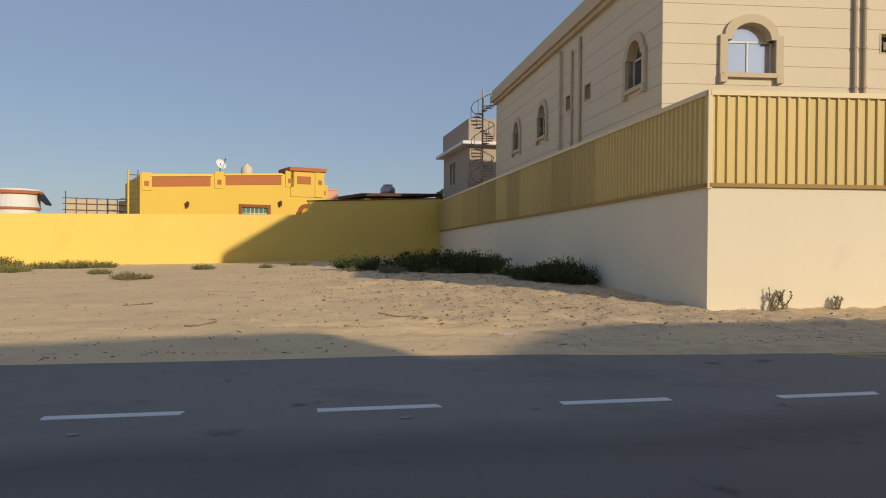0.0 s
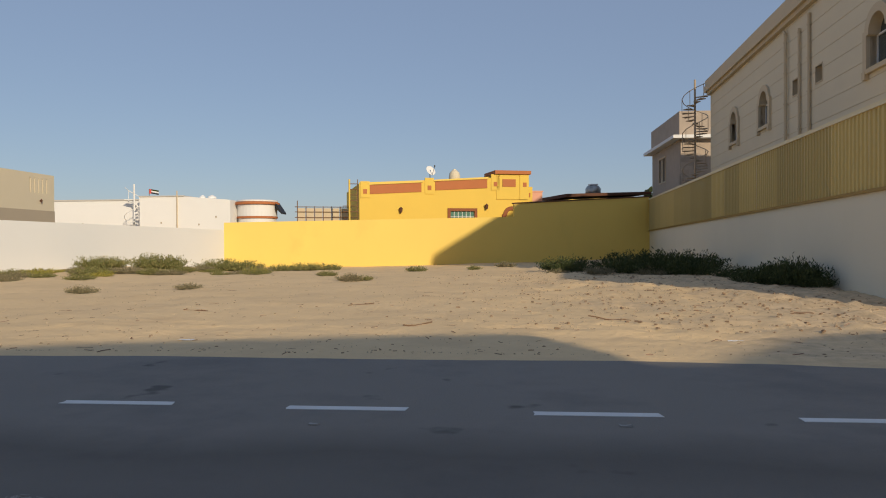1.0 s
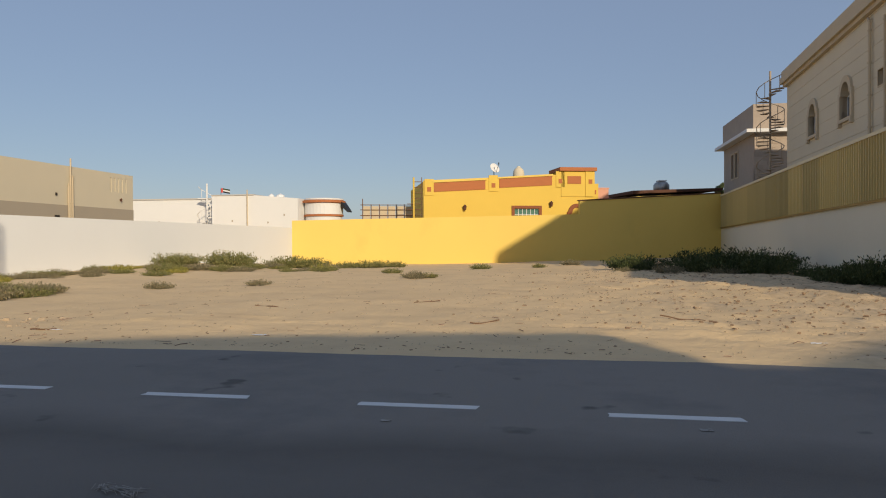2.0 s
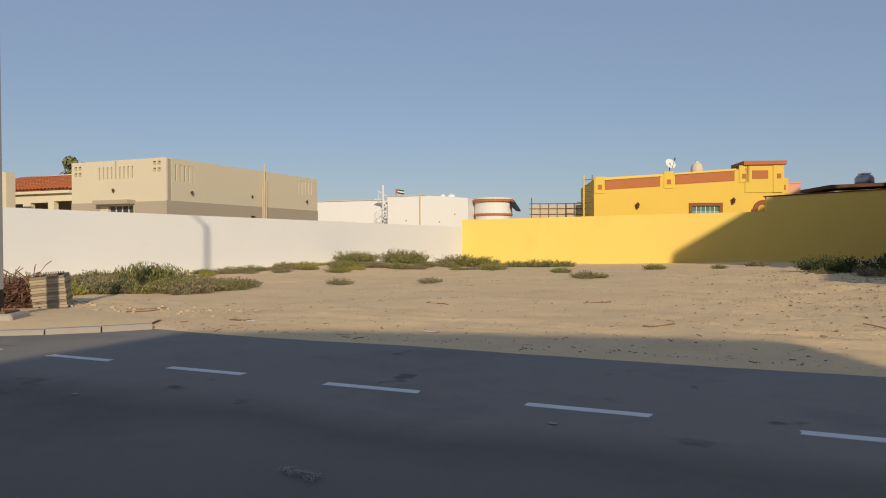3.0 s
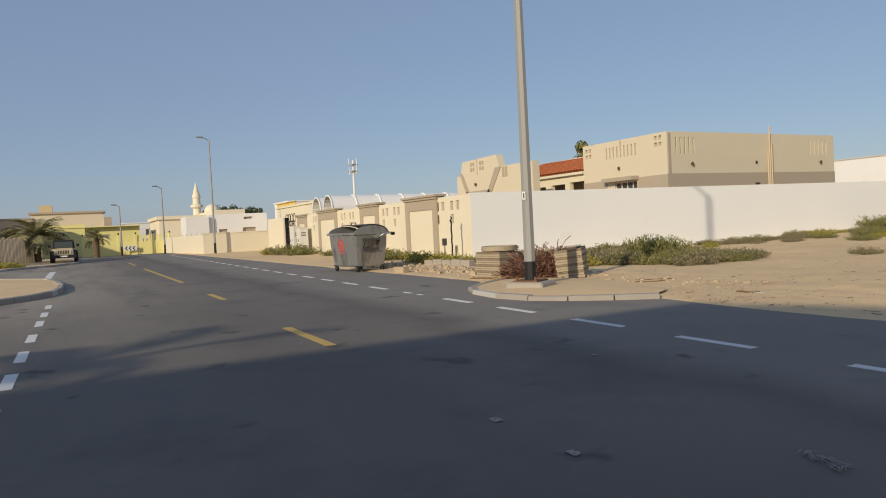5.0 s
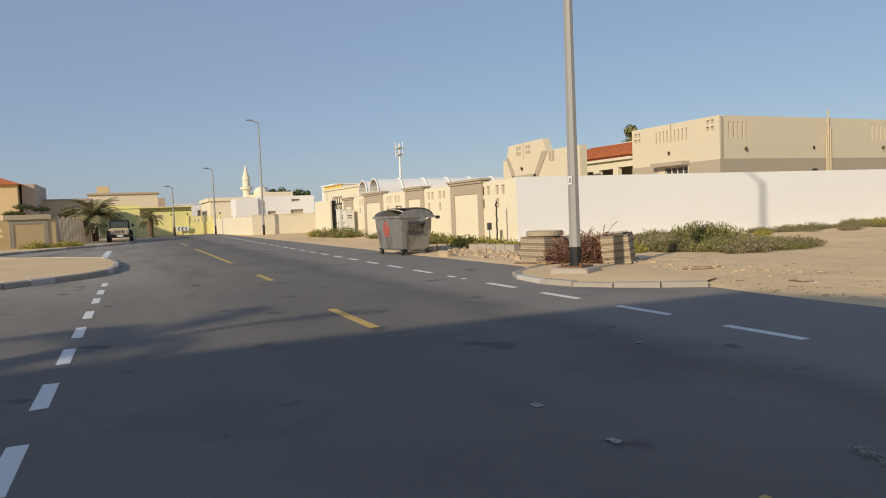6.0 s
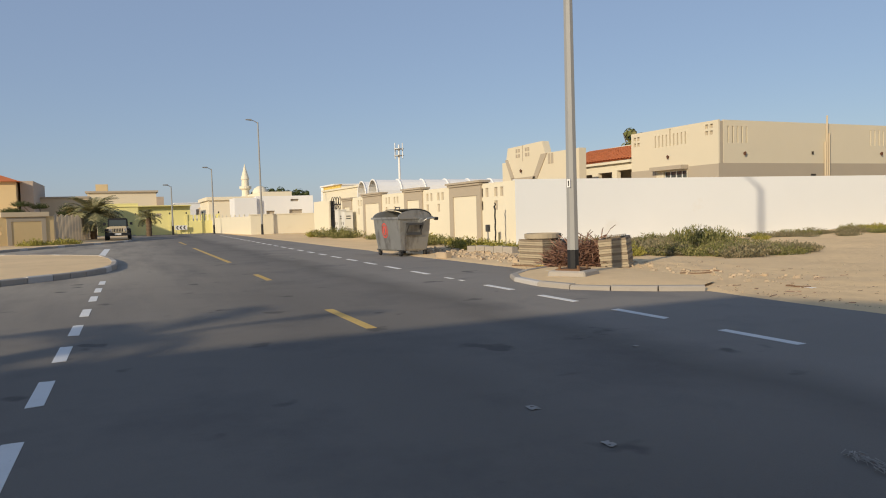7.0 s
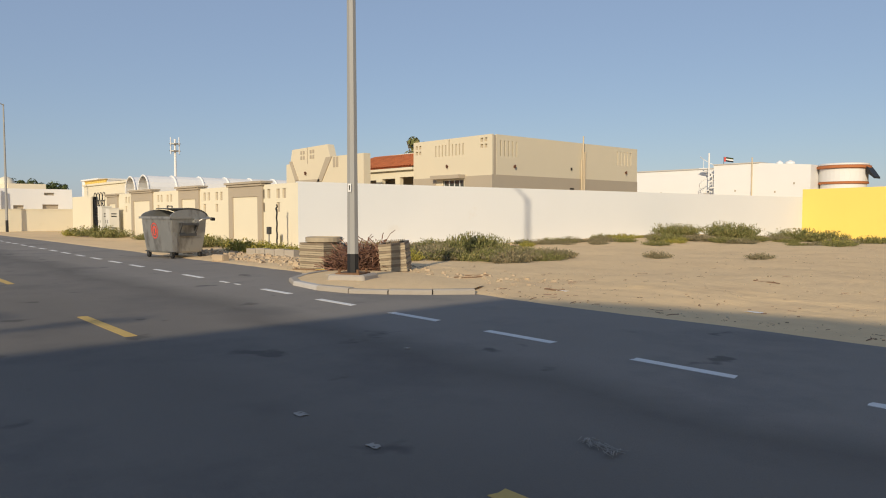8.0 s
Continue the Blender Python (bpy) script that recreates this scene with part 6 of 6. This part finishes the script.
nb = thing("block", pose(-19.9, 8.8, 0.0, 0, 0, 15), "loose concrete block on the road edge", "block")
boxpart("body", (-0.25, 0.25, -0.12, 0.12, 0, 0.2), RUBBLE, nb, bevel=0.02)


# ---------------------------------------------------------------- palms
def palm(x, y, trunk, r, fronds, label, seed):
    rnd = random.Random(seed)
    th = thing("palm_tree", pose(x, y, 0), label, "palm tree", "palm trees")
    bm = bmesh.new()
    lathe(bm, [(0.30, -0.1)] + [(0.24 + (0.03 if k % 2 else 0.0), trunk * (k + 1) / 10) for k in range(10)] + [(0.16, trunk + 0.1)], 12)
    part("trunk", bm, BARK, th)
    verts, faces = [], []
    for f in range(fronds):
        a = 6.283 * f / fronds + rnd.uniform(-0.15, 0.15)
        el = rnd.uniform(0.05, 1.25)
        out = Vector((math.cos(a), math.sin(a), 0))
        p, prev = Vector((0, 0, trunk)), None
        n = 9
        for k in range(n):
            ang = el - 1.5 * (k / n) ** 1.3 * (1.25 - 0.3 * el)
            e = p + (out * math.cos(ang) + Vector((0, 0, math.sin(ang)))) * r / n
            d = (e - p).normalized()
            sd = d.cross(Vector((0, 0, 1))).normalized()
            for side in (-1, 1):
                for q in range(3):
                    b0 = p.lerp(e, q / 3)
                    L = r * 0.30 * math.sin(math.pi * (0.12 + 0.85 * (k + q / 3) / n)) + 0.08
                    tip = b0 + sd * side * L * 0.8 + d * L * 0.55 + Vector((0, 0, -0.12 * L + rnd.uniform(-0.05, 0.05)))
                    i = len(verts)
                    verts += [b0, b0 + d * r * 0.035, tip]
                    faces.append((i, i + 1, i + 2))
            i = len(verts)
            verts += [p - Vector((0, 0, 0.02)), e, p + Vector((0, 0, 0.02))]
            faces.append((i, i + 1, i + 2))
            p = e
    cr = raw("crown", verts, faces, PALM)
    cr.parent = th
    return th


palm(-63.5, -2.65, 2.0, 2.6, 60, "bushy date palm behind the parked car", 1)
palm(-75.0, 1.75, 1.7, 1.5, 26, "young palm before the yellow wall", 2)
palm(-2.6, -10.9, 4.3, 2.3, 12, "tall palm beside the house across the street", 3)


# ---------------------------------------------------------------- parked off-road car
def car():
    th = thing("off_road_car", pose(-59.0, -0.78, 0.02, 0, 0, 90), "sand-coloured boxy off-road car parked at the kerb", "car")
    # x across, y back from the nose, built nose at y = -2.1 facing -y
    bm = bmesh.new()
    bx(bm, -0.78, 0.78, -1.6, 2.0, 0.55, 1.08, 0.02)
    bx(bm, -0.62, 0.62, -2.0, -1.55, 0.6, 1.05, 0.02)
    bmesh.ops.bevel(bm, geom=bm.edges[:], offset=0.04, segments=2, affect="EDGES")
    part("body", bm, CAR_PAINT, th)
    bm = bmesh.new()
    bx(bm, -0.72, 0.72, -0.75, 1.95, 1.06, 1.72, 0.07)
    bmesh.ops.bevel(bm, geom=bm.edges[:], offset=0.05, segments=2, affect="EDGES")
    part("cabin", bm, BLACK, th, "black hard top")
    boxpart("windscreen", (-0.58, 0.58, -0.765, -0.74, 1.14, 1.58), GLASS, th)
    boxpart("bonnet", (-0.58, 0.58, -1.95, -0.8, 1.05, 1.12), CAR_PAINT, th, bevel=0.02)
    boxpart("grille", (-0.46, 0.46, -2.03, -2.0, 0.68, 1.0), CAR_PAINT, th)
    for i in range(7):
        boxpart("grille_slot", (-0.36 + i * 0.105, -0.30 + i * 0.105, -2.04, -2.03, 0.72, 0.96), BLACK, th)
    for sx in (-0.52, 0.52):
        bm = bmesh.new()
        rod(bm, (sx, -2.05, 0.86), (sx, -2.0, 0.86), 0.1, None, 14)
        part("headlight", bm, GLASS_BRIGHT, th, "round headlight")
        bm = bmesh.new()
        prism(bm, [(sx * 1.3 - 0.22, 0.78), (sx * 1.3 + 0.22, 0.78), (sx * 1.3 + 0.18, 0.95), (sx * 1.3 - 0.18, 0.95)], -1.85, -0.95)
        part("wing", bm, BLACK, th)
        boxpart("mirror", (sx * 1.75 - 0.1, sx * 1.75 + 0.1, -0.6, -0.5, 1.2, 1.4), BLACK, th)
        for y in (-1.4, 1.3):
            bm = bmesh.new()
            rod(bm, (sx * 1.2, y, 0.38), (sx * 1.7, y, 0.38), 0.38, None, 20)
            w = part("wheel", bm, RUBBER, th)
            bm = bmesh.new()
            rod(bm, (sx * 1.7, y, 0.38), (sx * 1.72, y, 0.38), 0.2, None, 14)
            part("rim", bm, STEEL_DARK, w)
    boxpart("bumper", (-0.85, 0.85, -2.2, -2.0, 0.42, 0.64), BLACK, th, "black front bumper", bevel=0.03)
    boxpart("plate", (-0.22, 0.22, -2.21, -2.2, 0.5, 0.6), WHITE, th)


car()

# ---------------------------------------------------------------- far end of the street
lw = thing("garden_wall", facing((-49.6, -14.2), (-52.7, -4.5)), "ochre garden wall with a blank brown-framed panel", "boundary wall", kind="structure")
bm = bmesh.new()
holed(bm, 0, 10.18, -0.2, 1.95, 0, 0.25, [(6.9, 7.2, 1.2, 1.4), (6.9, 7.2, 0.85, 1.05)])
part("wall", bm, YELLOW_PALE := mat("dusty_ochre_paint", (0.66, 0.50, 0.27), 0.9, 0.08, 0.6, 0.2), lw)
boxpart("cap", (7.2, 9.9, -0.15, 0.4, 1.95, 2.25), CREAM_TRIM, lw)
for a, b, c, d in ((7.5, 7.75, -0.1, 1.9), (9.45, 9.7, -0.1, 1.9), (7.75, 9.45, 1.65, 1.9)):
    boxpart("panel_frame", (a, b, -0.06, 0.0, c, d), TAUPE, lw)
boxpart("blank_panel", (7.75, 9.45, -0.03, 0.0, -0.1, 1.65), YELLOW_PALE, lw)
bt = thing("utility_box", pose(-50.3, -8.2, 0.1, 0, 0, 105), "pale utility box by the garden wall", "cabinet")
boxpart("body", (-0.5, 0.5, -0.25, 0.25, 0, 1.4), PALE_PLASTIC, bt, bevel=0.03)
sf = thing("slat_fence", facing((-52.9, -4.5), (-65.5, -2.9)), "weathered timber slat fence", "fence")
for i in range(34):
    boxpart("slat", (i * 0.36, i * 0.36 + 0.26, 0, 0.05, 0, 2.0 + 0.1 * math.sin(i * 1.3)), TAUPE if i % 3 else CREAM_TRIM, sf)
sg = thing("street_sign", pose(-44.6, -6.6, 0.1), "small blue street sign on a steel post", "sign")
bm = bmesh.new()
rod(bm, (0, 0, 0), (0, 0, 2.5), 0.05)
part("post", bm, STEEL, sg)
boxpart("plate", (-0.03, 0.03, -0.9, -0.05, 1.9, 2.25), STEEL_DARK, sg)
# red-roofed house on the corner
rh = thing("house", pose(-80, -17, 0), "ochre two-storey house with a red hipped roof", "house")
OCHRE = mat("warm_ochre_render", (0.66, 0.50, 0.28), 0.9, 0.05, 0.5, 0.2)
bm = bmesh.new()
holed(bm, 0, 8.0, 0, 5.2, 0, 0.3, [(3.2, 4.8, 3.2, 4.4), (0.8, 2.2, 3.2, 4.4)])
fw = part("wall", bm, OCHRE, rh)
fw.matrix_basis = pose(9, 0.2, 0, 0, 0, 90)
for h in ((3.2, 4.8, 3.2, 4.4), (0.8, 2.2, 3.2, 4.4)):
    rect_window(fw, *h, WHITE, GLASS, 2, 1, 0.1)
boxpart("rear_wall", (0.3, 8.7, 0.0, 8.2, 0, 5.15), OCHRE, rh)
bm = bmesh.new()
b4 = [bm.verts.new(p) for p in ((-0.4, -0.4, 5.2), (9.4, -0.4, 5.2), (9.4, 8.6, 5.2), (-0.4, 8.6, 5.2))]
t2 = [bm.verts.new(p) for p in ((3.5, 4.1, 6.9), (5.5, 4.1, 6.9))]
for f in ((b4[0], b4[1], t2[1], t2[0]), (b4[1], b4[2], t2[1]), (b4[2], b4[3], t2[0], t2[1]), (b4[3], b4[0], t2[0]), b4[::-1]):
    bm.faces.new(f)
part("roof", bm, ROOF_TILE, rh, "red hipped tile roof")
boxpart("annex", (-1.5, 8.0, 8.4, 9.4, 0, 5.3), STONE, rh)
# yellow compound and beige villa closing the street
yw = thing("compound_wall", facing((-80, -0.4), (-80, 9.0)), "bright yellow compound wall at the end of the street", "boundary wall", kind="structure")
LEMON = mat("lemon_paint", (0.82, 0.74, 0.32), 0.9, 0.06, 0.5, 0.2)
bm = bmesh.new()
holed(bm, 0, 9.4, -0.2, 1.35, 0, 0.2, [(-0.1, 1.1, -0.3, 1.2)])
part("wall", bm, LEMON, yw)
for i in range(22):
    boxpart("railing_slat", (1.2 + i * 0.37, 1.2 + i * 0.37 + 0.25, 0.05, 0.1, 1.35, 2.0), LEMON, yw)
for i in range(6):
    boxpart("pier", (0.95 + i * 1.65, 1.15 + i * 1.65, -0.06, 0.26, -0.2, 2.1), LEMON, yw)
    bm = bmesh.new()
    lathe(bm, [(0.04, 2.1), (0.07, 2.16), (0.08, 2.24), (0.02, 2.32)], 8, (1.05 + i * 1.65, 0.1))
    part("gate_lamp", bm, BLACK, yw)
cv = thing("chevron_sign", facing((-79.6, 4.4), (-79.6, 6.2)) @ Matrix.Diagonal((0.5, 1, 0.8, 1)), "white chevron board with black arrows", "sign")
boxpart("board", (-0.1, 2.4, 0, 0.04, 0.55, 1.15), WHITE, cv)
for i in range(3):
    bm = bmesh.new()
    x = 0.15 + i * 0.72
    prism(bm, [(x, 0.85), (x + 0.3, 0.6), (x + 0.55, 0.6), (x + 0.25, 0.85), (x + 0.55, 1.1), (x + 0.3, 1.1)], -0.008, 0.0)
    part("arrow", bm, BLACK, cv)
for x in (0.2, 2.1):
    bm = bmesh.new()
    rod(bm, (x, 0.08, 0), (x, 0.08, 1.0), 0.04)
    part("post", bm, STEEL, cv)
yh = thing("house", facing((-86, -3.2), (-86, 6.5)), "lemon yellow low house behind the compound wall", "house")
bm = bmesh.new()
holed(bm, 0, 4.2, 0, 3.5, 0, 0.3, [(1.2, 2.2, 1.4, 2.6)])
holed(bm, 4.2, 9.7, 0, 3.1, 0.6, 0.9, [(6.0, 6.6, 1.8, 2.3)])
part("wall", bm, LEMON, yh)
boxpart("roof", (-0.1, 9.8, -0.1, 5, 3.1, 3.2), LEMON, yh)
boxpart("door", (1.2, 2.2, 0.1, 0.15, 0.0, 2.6), DARK, yh)
bv2 = thing("villa", facing((-112, -5.2), (-112, 3.9)), "beige flat-roofed villa with a dark cornice", "house")
bm = bmesh.new()
holed(bm, 0, 9.0, 0, 5.7, 0, 0.3, [(5.4, 6.0, 3.3, 4.0), (2.2, 2.5, 3.4, 3.8)])
part("wall", bm, BEIGE, bv2)
boxpart("rear_wall", (0.2, 8.8, 0.3, 8, 0, 5.6), BEIGE, bv2)
boxpart("cornice", (-0.3, 9.3, -0.3, 8.2, 5.7, 5.95), TAUPE, bv2)
boxpart("roof_room", (1.0, 2.6, 2, 4, 5.95, 7.0), OCHRE, bv2)
boxpart("annex", (9.0, 10.0, -0.5, 5, 0, 5.0), STONE, bv2)
rect_window(bv2, 5.4, 6.0, 3.3, 4.0, BEIGE, DARK, 1, 1, 0.1)
# a bare tree with dark seed pods by the corner house
rnd = random.Random(8)
pt = thing("tree", pose(-66, -6.4, 0), "thin tree with dark clustered crowns", "tree")
bm = bmesh.new()
rod(bm, (0, 0, 0), (0, 0, 1.6), 0.12, 0.07)
part("trunk", bm, BARK, pt)
for i in range(7):
    e = Vector((rnd.uniform(-0.6, 0.6), rnd.uniform(-2.4, 2.4), rnd.uniform(2.2, 3.6)))
    bm = bmesh.new()
    rod(bm, (0, 0, 1.4), e, 0.05, 0.02)
    part("limb", bm, BARK, pt)
    cl = new("leaf_clump", rs_.choice(DKGR))
    cl.parent = pt
    cl.matrix_basis = Matrix.Translation(e - Vector((0, 0, 0.2))) @ Matrix.Diagonal((0.8, 0.8, 0.7, 1))
hw = thing("house", pose(-84, -13, 0), "long low grey-beige house behind the slat fence", "house")
boxpart("wall", (0, 7, 5.2, 9.5, 0, 3.9), CREAM_TRIM, hw)
boxpart("roof", (-0.1, 7.1, 5.1, 9.6, 3.9, 4.05), TAUPE, hw)

# white walls and houses on the far right side of the street
sw = thing("side_street_wall", facing((-62, 9.5), (-62, 16.4)), "cream side street wall on a kerb", "boundary wall", kind="structure")
boxpart("wall", (0, 6.9, 0, 0.25, -0.2, 1.68), BEIGE_PALE, sw)
boxpart("cap", (-0.04, 6.94, -0.04, 0.29, 1.68, 1.76), BEIGE_PALE, sw)
s2 = thing("side_street_wall", facing((-80, 8.2), (-62.1, 9.5)), "cream street wall with round finials", "boundary wall", kind="structure")
boxpart("wall", (0, 17.9, 0, 0.25, -0.2, 1.6), BEIGE_PALE, s2)
for i in range(9):
    bm = bmesh.new()
    lathe(bm, [(0.04, 1.6), (0.07, 1.68), (0.07, 1.76), (0.02, 1.84)], 8, (1.0 + 2.0 * i, 0.12))
    part("finial", bm, BEIGE_PALE, s2)
wh = thing("house", pose(-88, 14.2, 0), "white modern house with shaded balconies", "house")
bm = bmesh.new()
holed(bm, 0, 7.0, 0, 4.1, 0, 0.3, [(1.2, 2.2, 1.6, 2.3), (4.0, 5.6, 1.5, 2.4), (4.2, 5.2, 3.4, 3.7)])
fw = part("wall", bm, WHITE, wh)
fw.matrix_basis = pose(0, 0, 0, 0, 0, 90)
boxpart("rear_wall", (-6, -0.3, 0, 7, 0, 4.0), WHITE, wh)
# thin taupe sheet behind the openings, coloured as the shade inside the balconies
boxpart("balcony_recess", (-0.28, -0.27, 1.0, 5.8, 1.4, 3.8), TAUPE, wh)
boxpart("wing", (-4, 0.6, -2.6, -0.02, 0, 3.9), WHITE, wh)
mo = thing("mosque", pose(-125, 14, 0), "cream mosque hall with a slender minaret and small dome", "mosque")
boxpart("hall", (0, 14, -3.0, 4.5, 0, 4.3), CREAM, mo)
boxpart("cornice", (-0.3, 14.3, -3.3, 4.8, 4.3, 4.8), CREAM, mo)
boxpart("wing", (2, 16, 4.5, 9, 0, 5.4), CREAM, mo)
bm = bmesh.new()
lathe(bm, [(0.7, 0), (0.7, 5.0), (0.88, 5.1), (0.64, 5.3), (0.62, 6.2), (1.0, 6.5), (1.0, 6.85), (0.62, 6.95), (0.58, 7.9), (0.7, 8.1), (0.36, 9.3), (0.12, 10.2), (0.04, 10.6)], 16, (2.0, 4.2))
part("minaret", bm, CREAM, mo)
bm = bmesh.new()
lathe(bm, [(1.3, 5.4), (1.25, 5.9), (0.95, 6.4), (0.5, 6.7), (0.1, 6.85)], 20, (4.5, 6.2))
part("dome", bm, CREAM, mo, smooth=True)
ms = thing("phone_mast", pose(-140.5, 52.5, 0), "slim white phone mast with antenna panels", "mast")
bm = bmesh.new()
rod(bm, (0, 0, 0), (0, 0, 16.0), 0.3, 0.2, 12)
part("pole", bm, WHITE, ms)
for z in (13.6, 15.0):
    bm = bmesh.new()
    lathe(bm, [(0.9, z), (1.1, z + 0.05), (1.1, z + 0.15), (0.9, z + 0.2)], 12)
    part("ring", bm, STEEL, ms)
    for k in range(4):
        a = 0.4 + 1.57 * k
        bm = bmesh.new()
        rod(bm, (1.1 * math.cos(a), 1.1 * math.sin(a), z - 0.5), (1.1 * math.cos(a), 1.1 * math.sin(a), z + 1.3), 0.09)
        part("antenna", bm, WHITE, ms)


def far_tree(x, y, h, w, seed, n=900):
    rnd = random.Random(seed)
    th = thing("tree", pose(x, y, 0), "dark leafy tree beyond the houses", "tree", "far trees")
    bm = bmesh.new()
    rod(bm, (0, 0, 0), (0, 0, h * 0.6), 0.3, 0.15)
    part("trunk", bm, BARK, th)
    for i in range(5):
        a = rnd.uniform(0, 6.28)
        bm = bmesh.new()
        rod(bm, (0, 0, h * 0.4), (w * 0.35 * math.cos(a), w * 0.35 * math.sin(a), h * rnd.uniform(0.65, 0.85)), 0.12, 0.04)
        part("limb", bm, BARK, th)
    verts, faces = [], []
    blobs = [(Vector((rnd.uniform(-1, 1) * w * 0.38, rnd.uniform(-1, 1) * w * 0.38, h * rnd.uniform(0.6, 0.88))), w * rnd.uniform(0.13, 0.24)) for i in range(14)]
    for i in range(n):
        c, r = rnd.choice(blobs)
        d = Vector((rnd.gauss(0, 1), rnd.gauss(0, 1), rnd.gauss(0, 1))).normalized()
        p = c + d * r * rnd.uniform(0.6, 1.05)
        s = 0.28 * rnd.uniform(0.6, 1.3)
        u = d.orthogonal().normalized() * s
        v = d.cross(u).normalized() * s * 0.6
        k = len(verts)
        verts += [p - u, p - v, p + u, p + v]
        faces.append((k, k + 1, k + 2, k + 3))
    cr = raw("crown", verts, faces, LEAF if h > 8 else LEAF_DARK)
    cr.parent = th


for i in range(7):
    far_tree(-140, 22.9 + i * 1.35, 7.2 + 0.7 * math.sin(i * 2.1), 4.2, 60 + i, 700)
for x, y, h in ((-88, 33.5, 5.2), (-55.6, 45.6, 10.2), (17.0, 75.0, 7.6), (19.5, 77.0, 7.0)):
    far_tree(x, y, h, 4.6, int(abs(x)))
# more roofs on the skyline behind the street end
for i, (x, y, w, h, m_) in enumerate(((-150, 4.5, 6, 4.2, BEIGE), (-160, 9, 7, 5.0, WHITE), (-140, 12.5, 4, 3.6, CREAM_TRIM), (-170, 1.5, 6, 4.4, BEIGE))):
    sk = thing("house", facing((x, y), (x, y + w)), "distant pale flat-roofed house", "house", "distant houses")
    bm = bmesh.new()
    holed(bm, 0, w, 0, h, 0, 0.3, [(w * 0.2, w * 0.35, h * 0.5, h * 0.75), (w * 0.6, w * 0.75, h * 0.5, h * 0.75)])
    part("wall", bm, m_, sk)
    boxpart("rear_wall", (0.1, w - 0.1, 0.5, 6, 0, h - 0.1), TAUPE, sk)
    boxpart("roof", (-0.15, w + 0.15, -0.15, 6.2, h, h + 0.2), m_, sk)
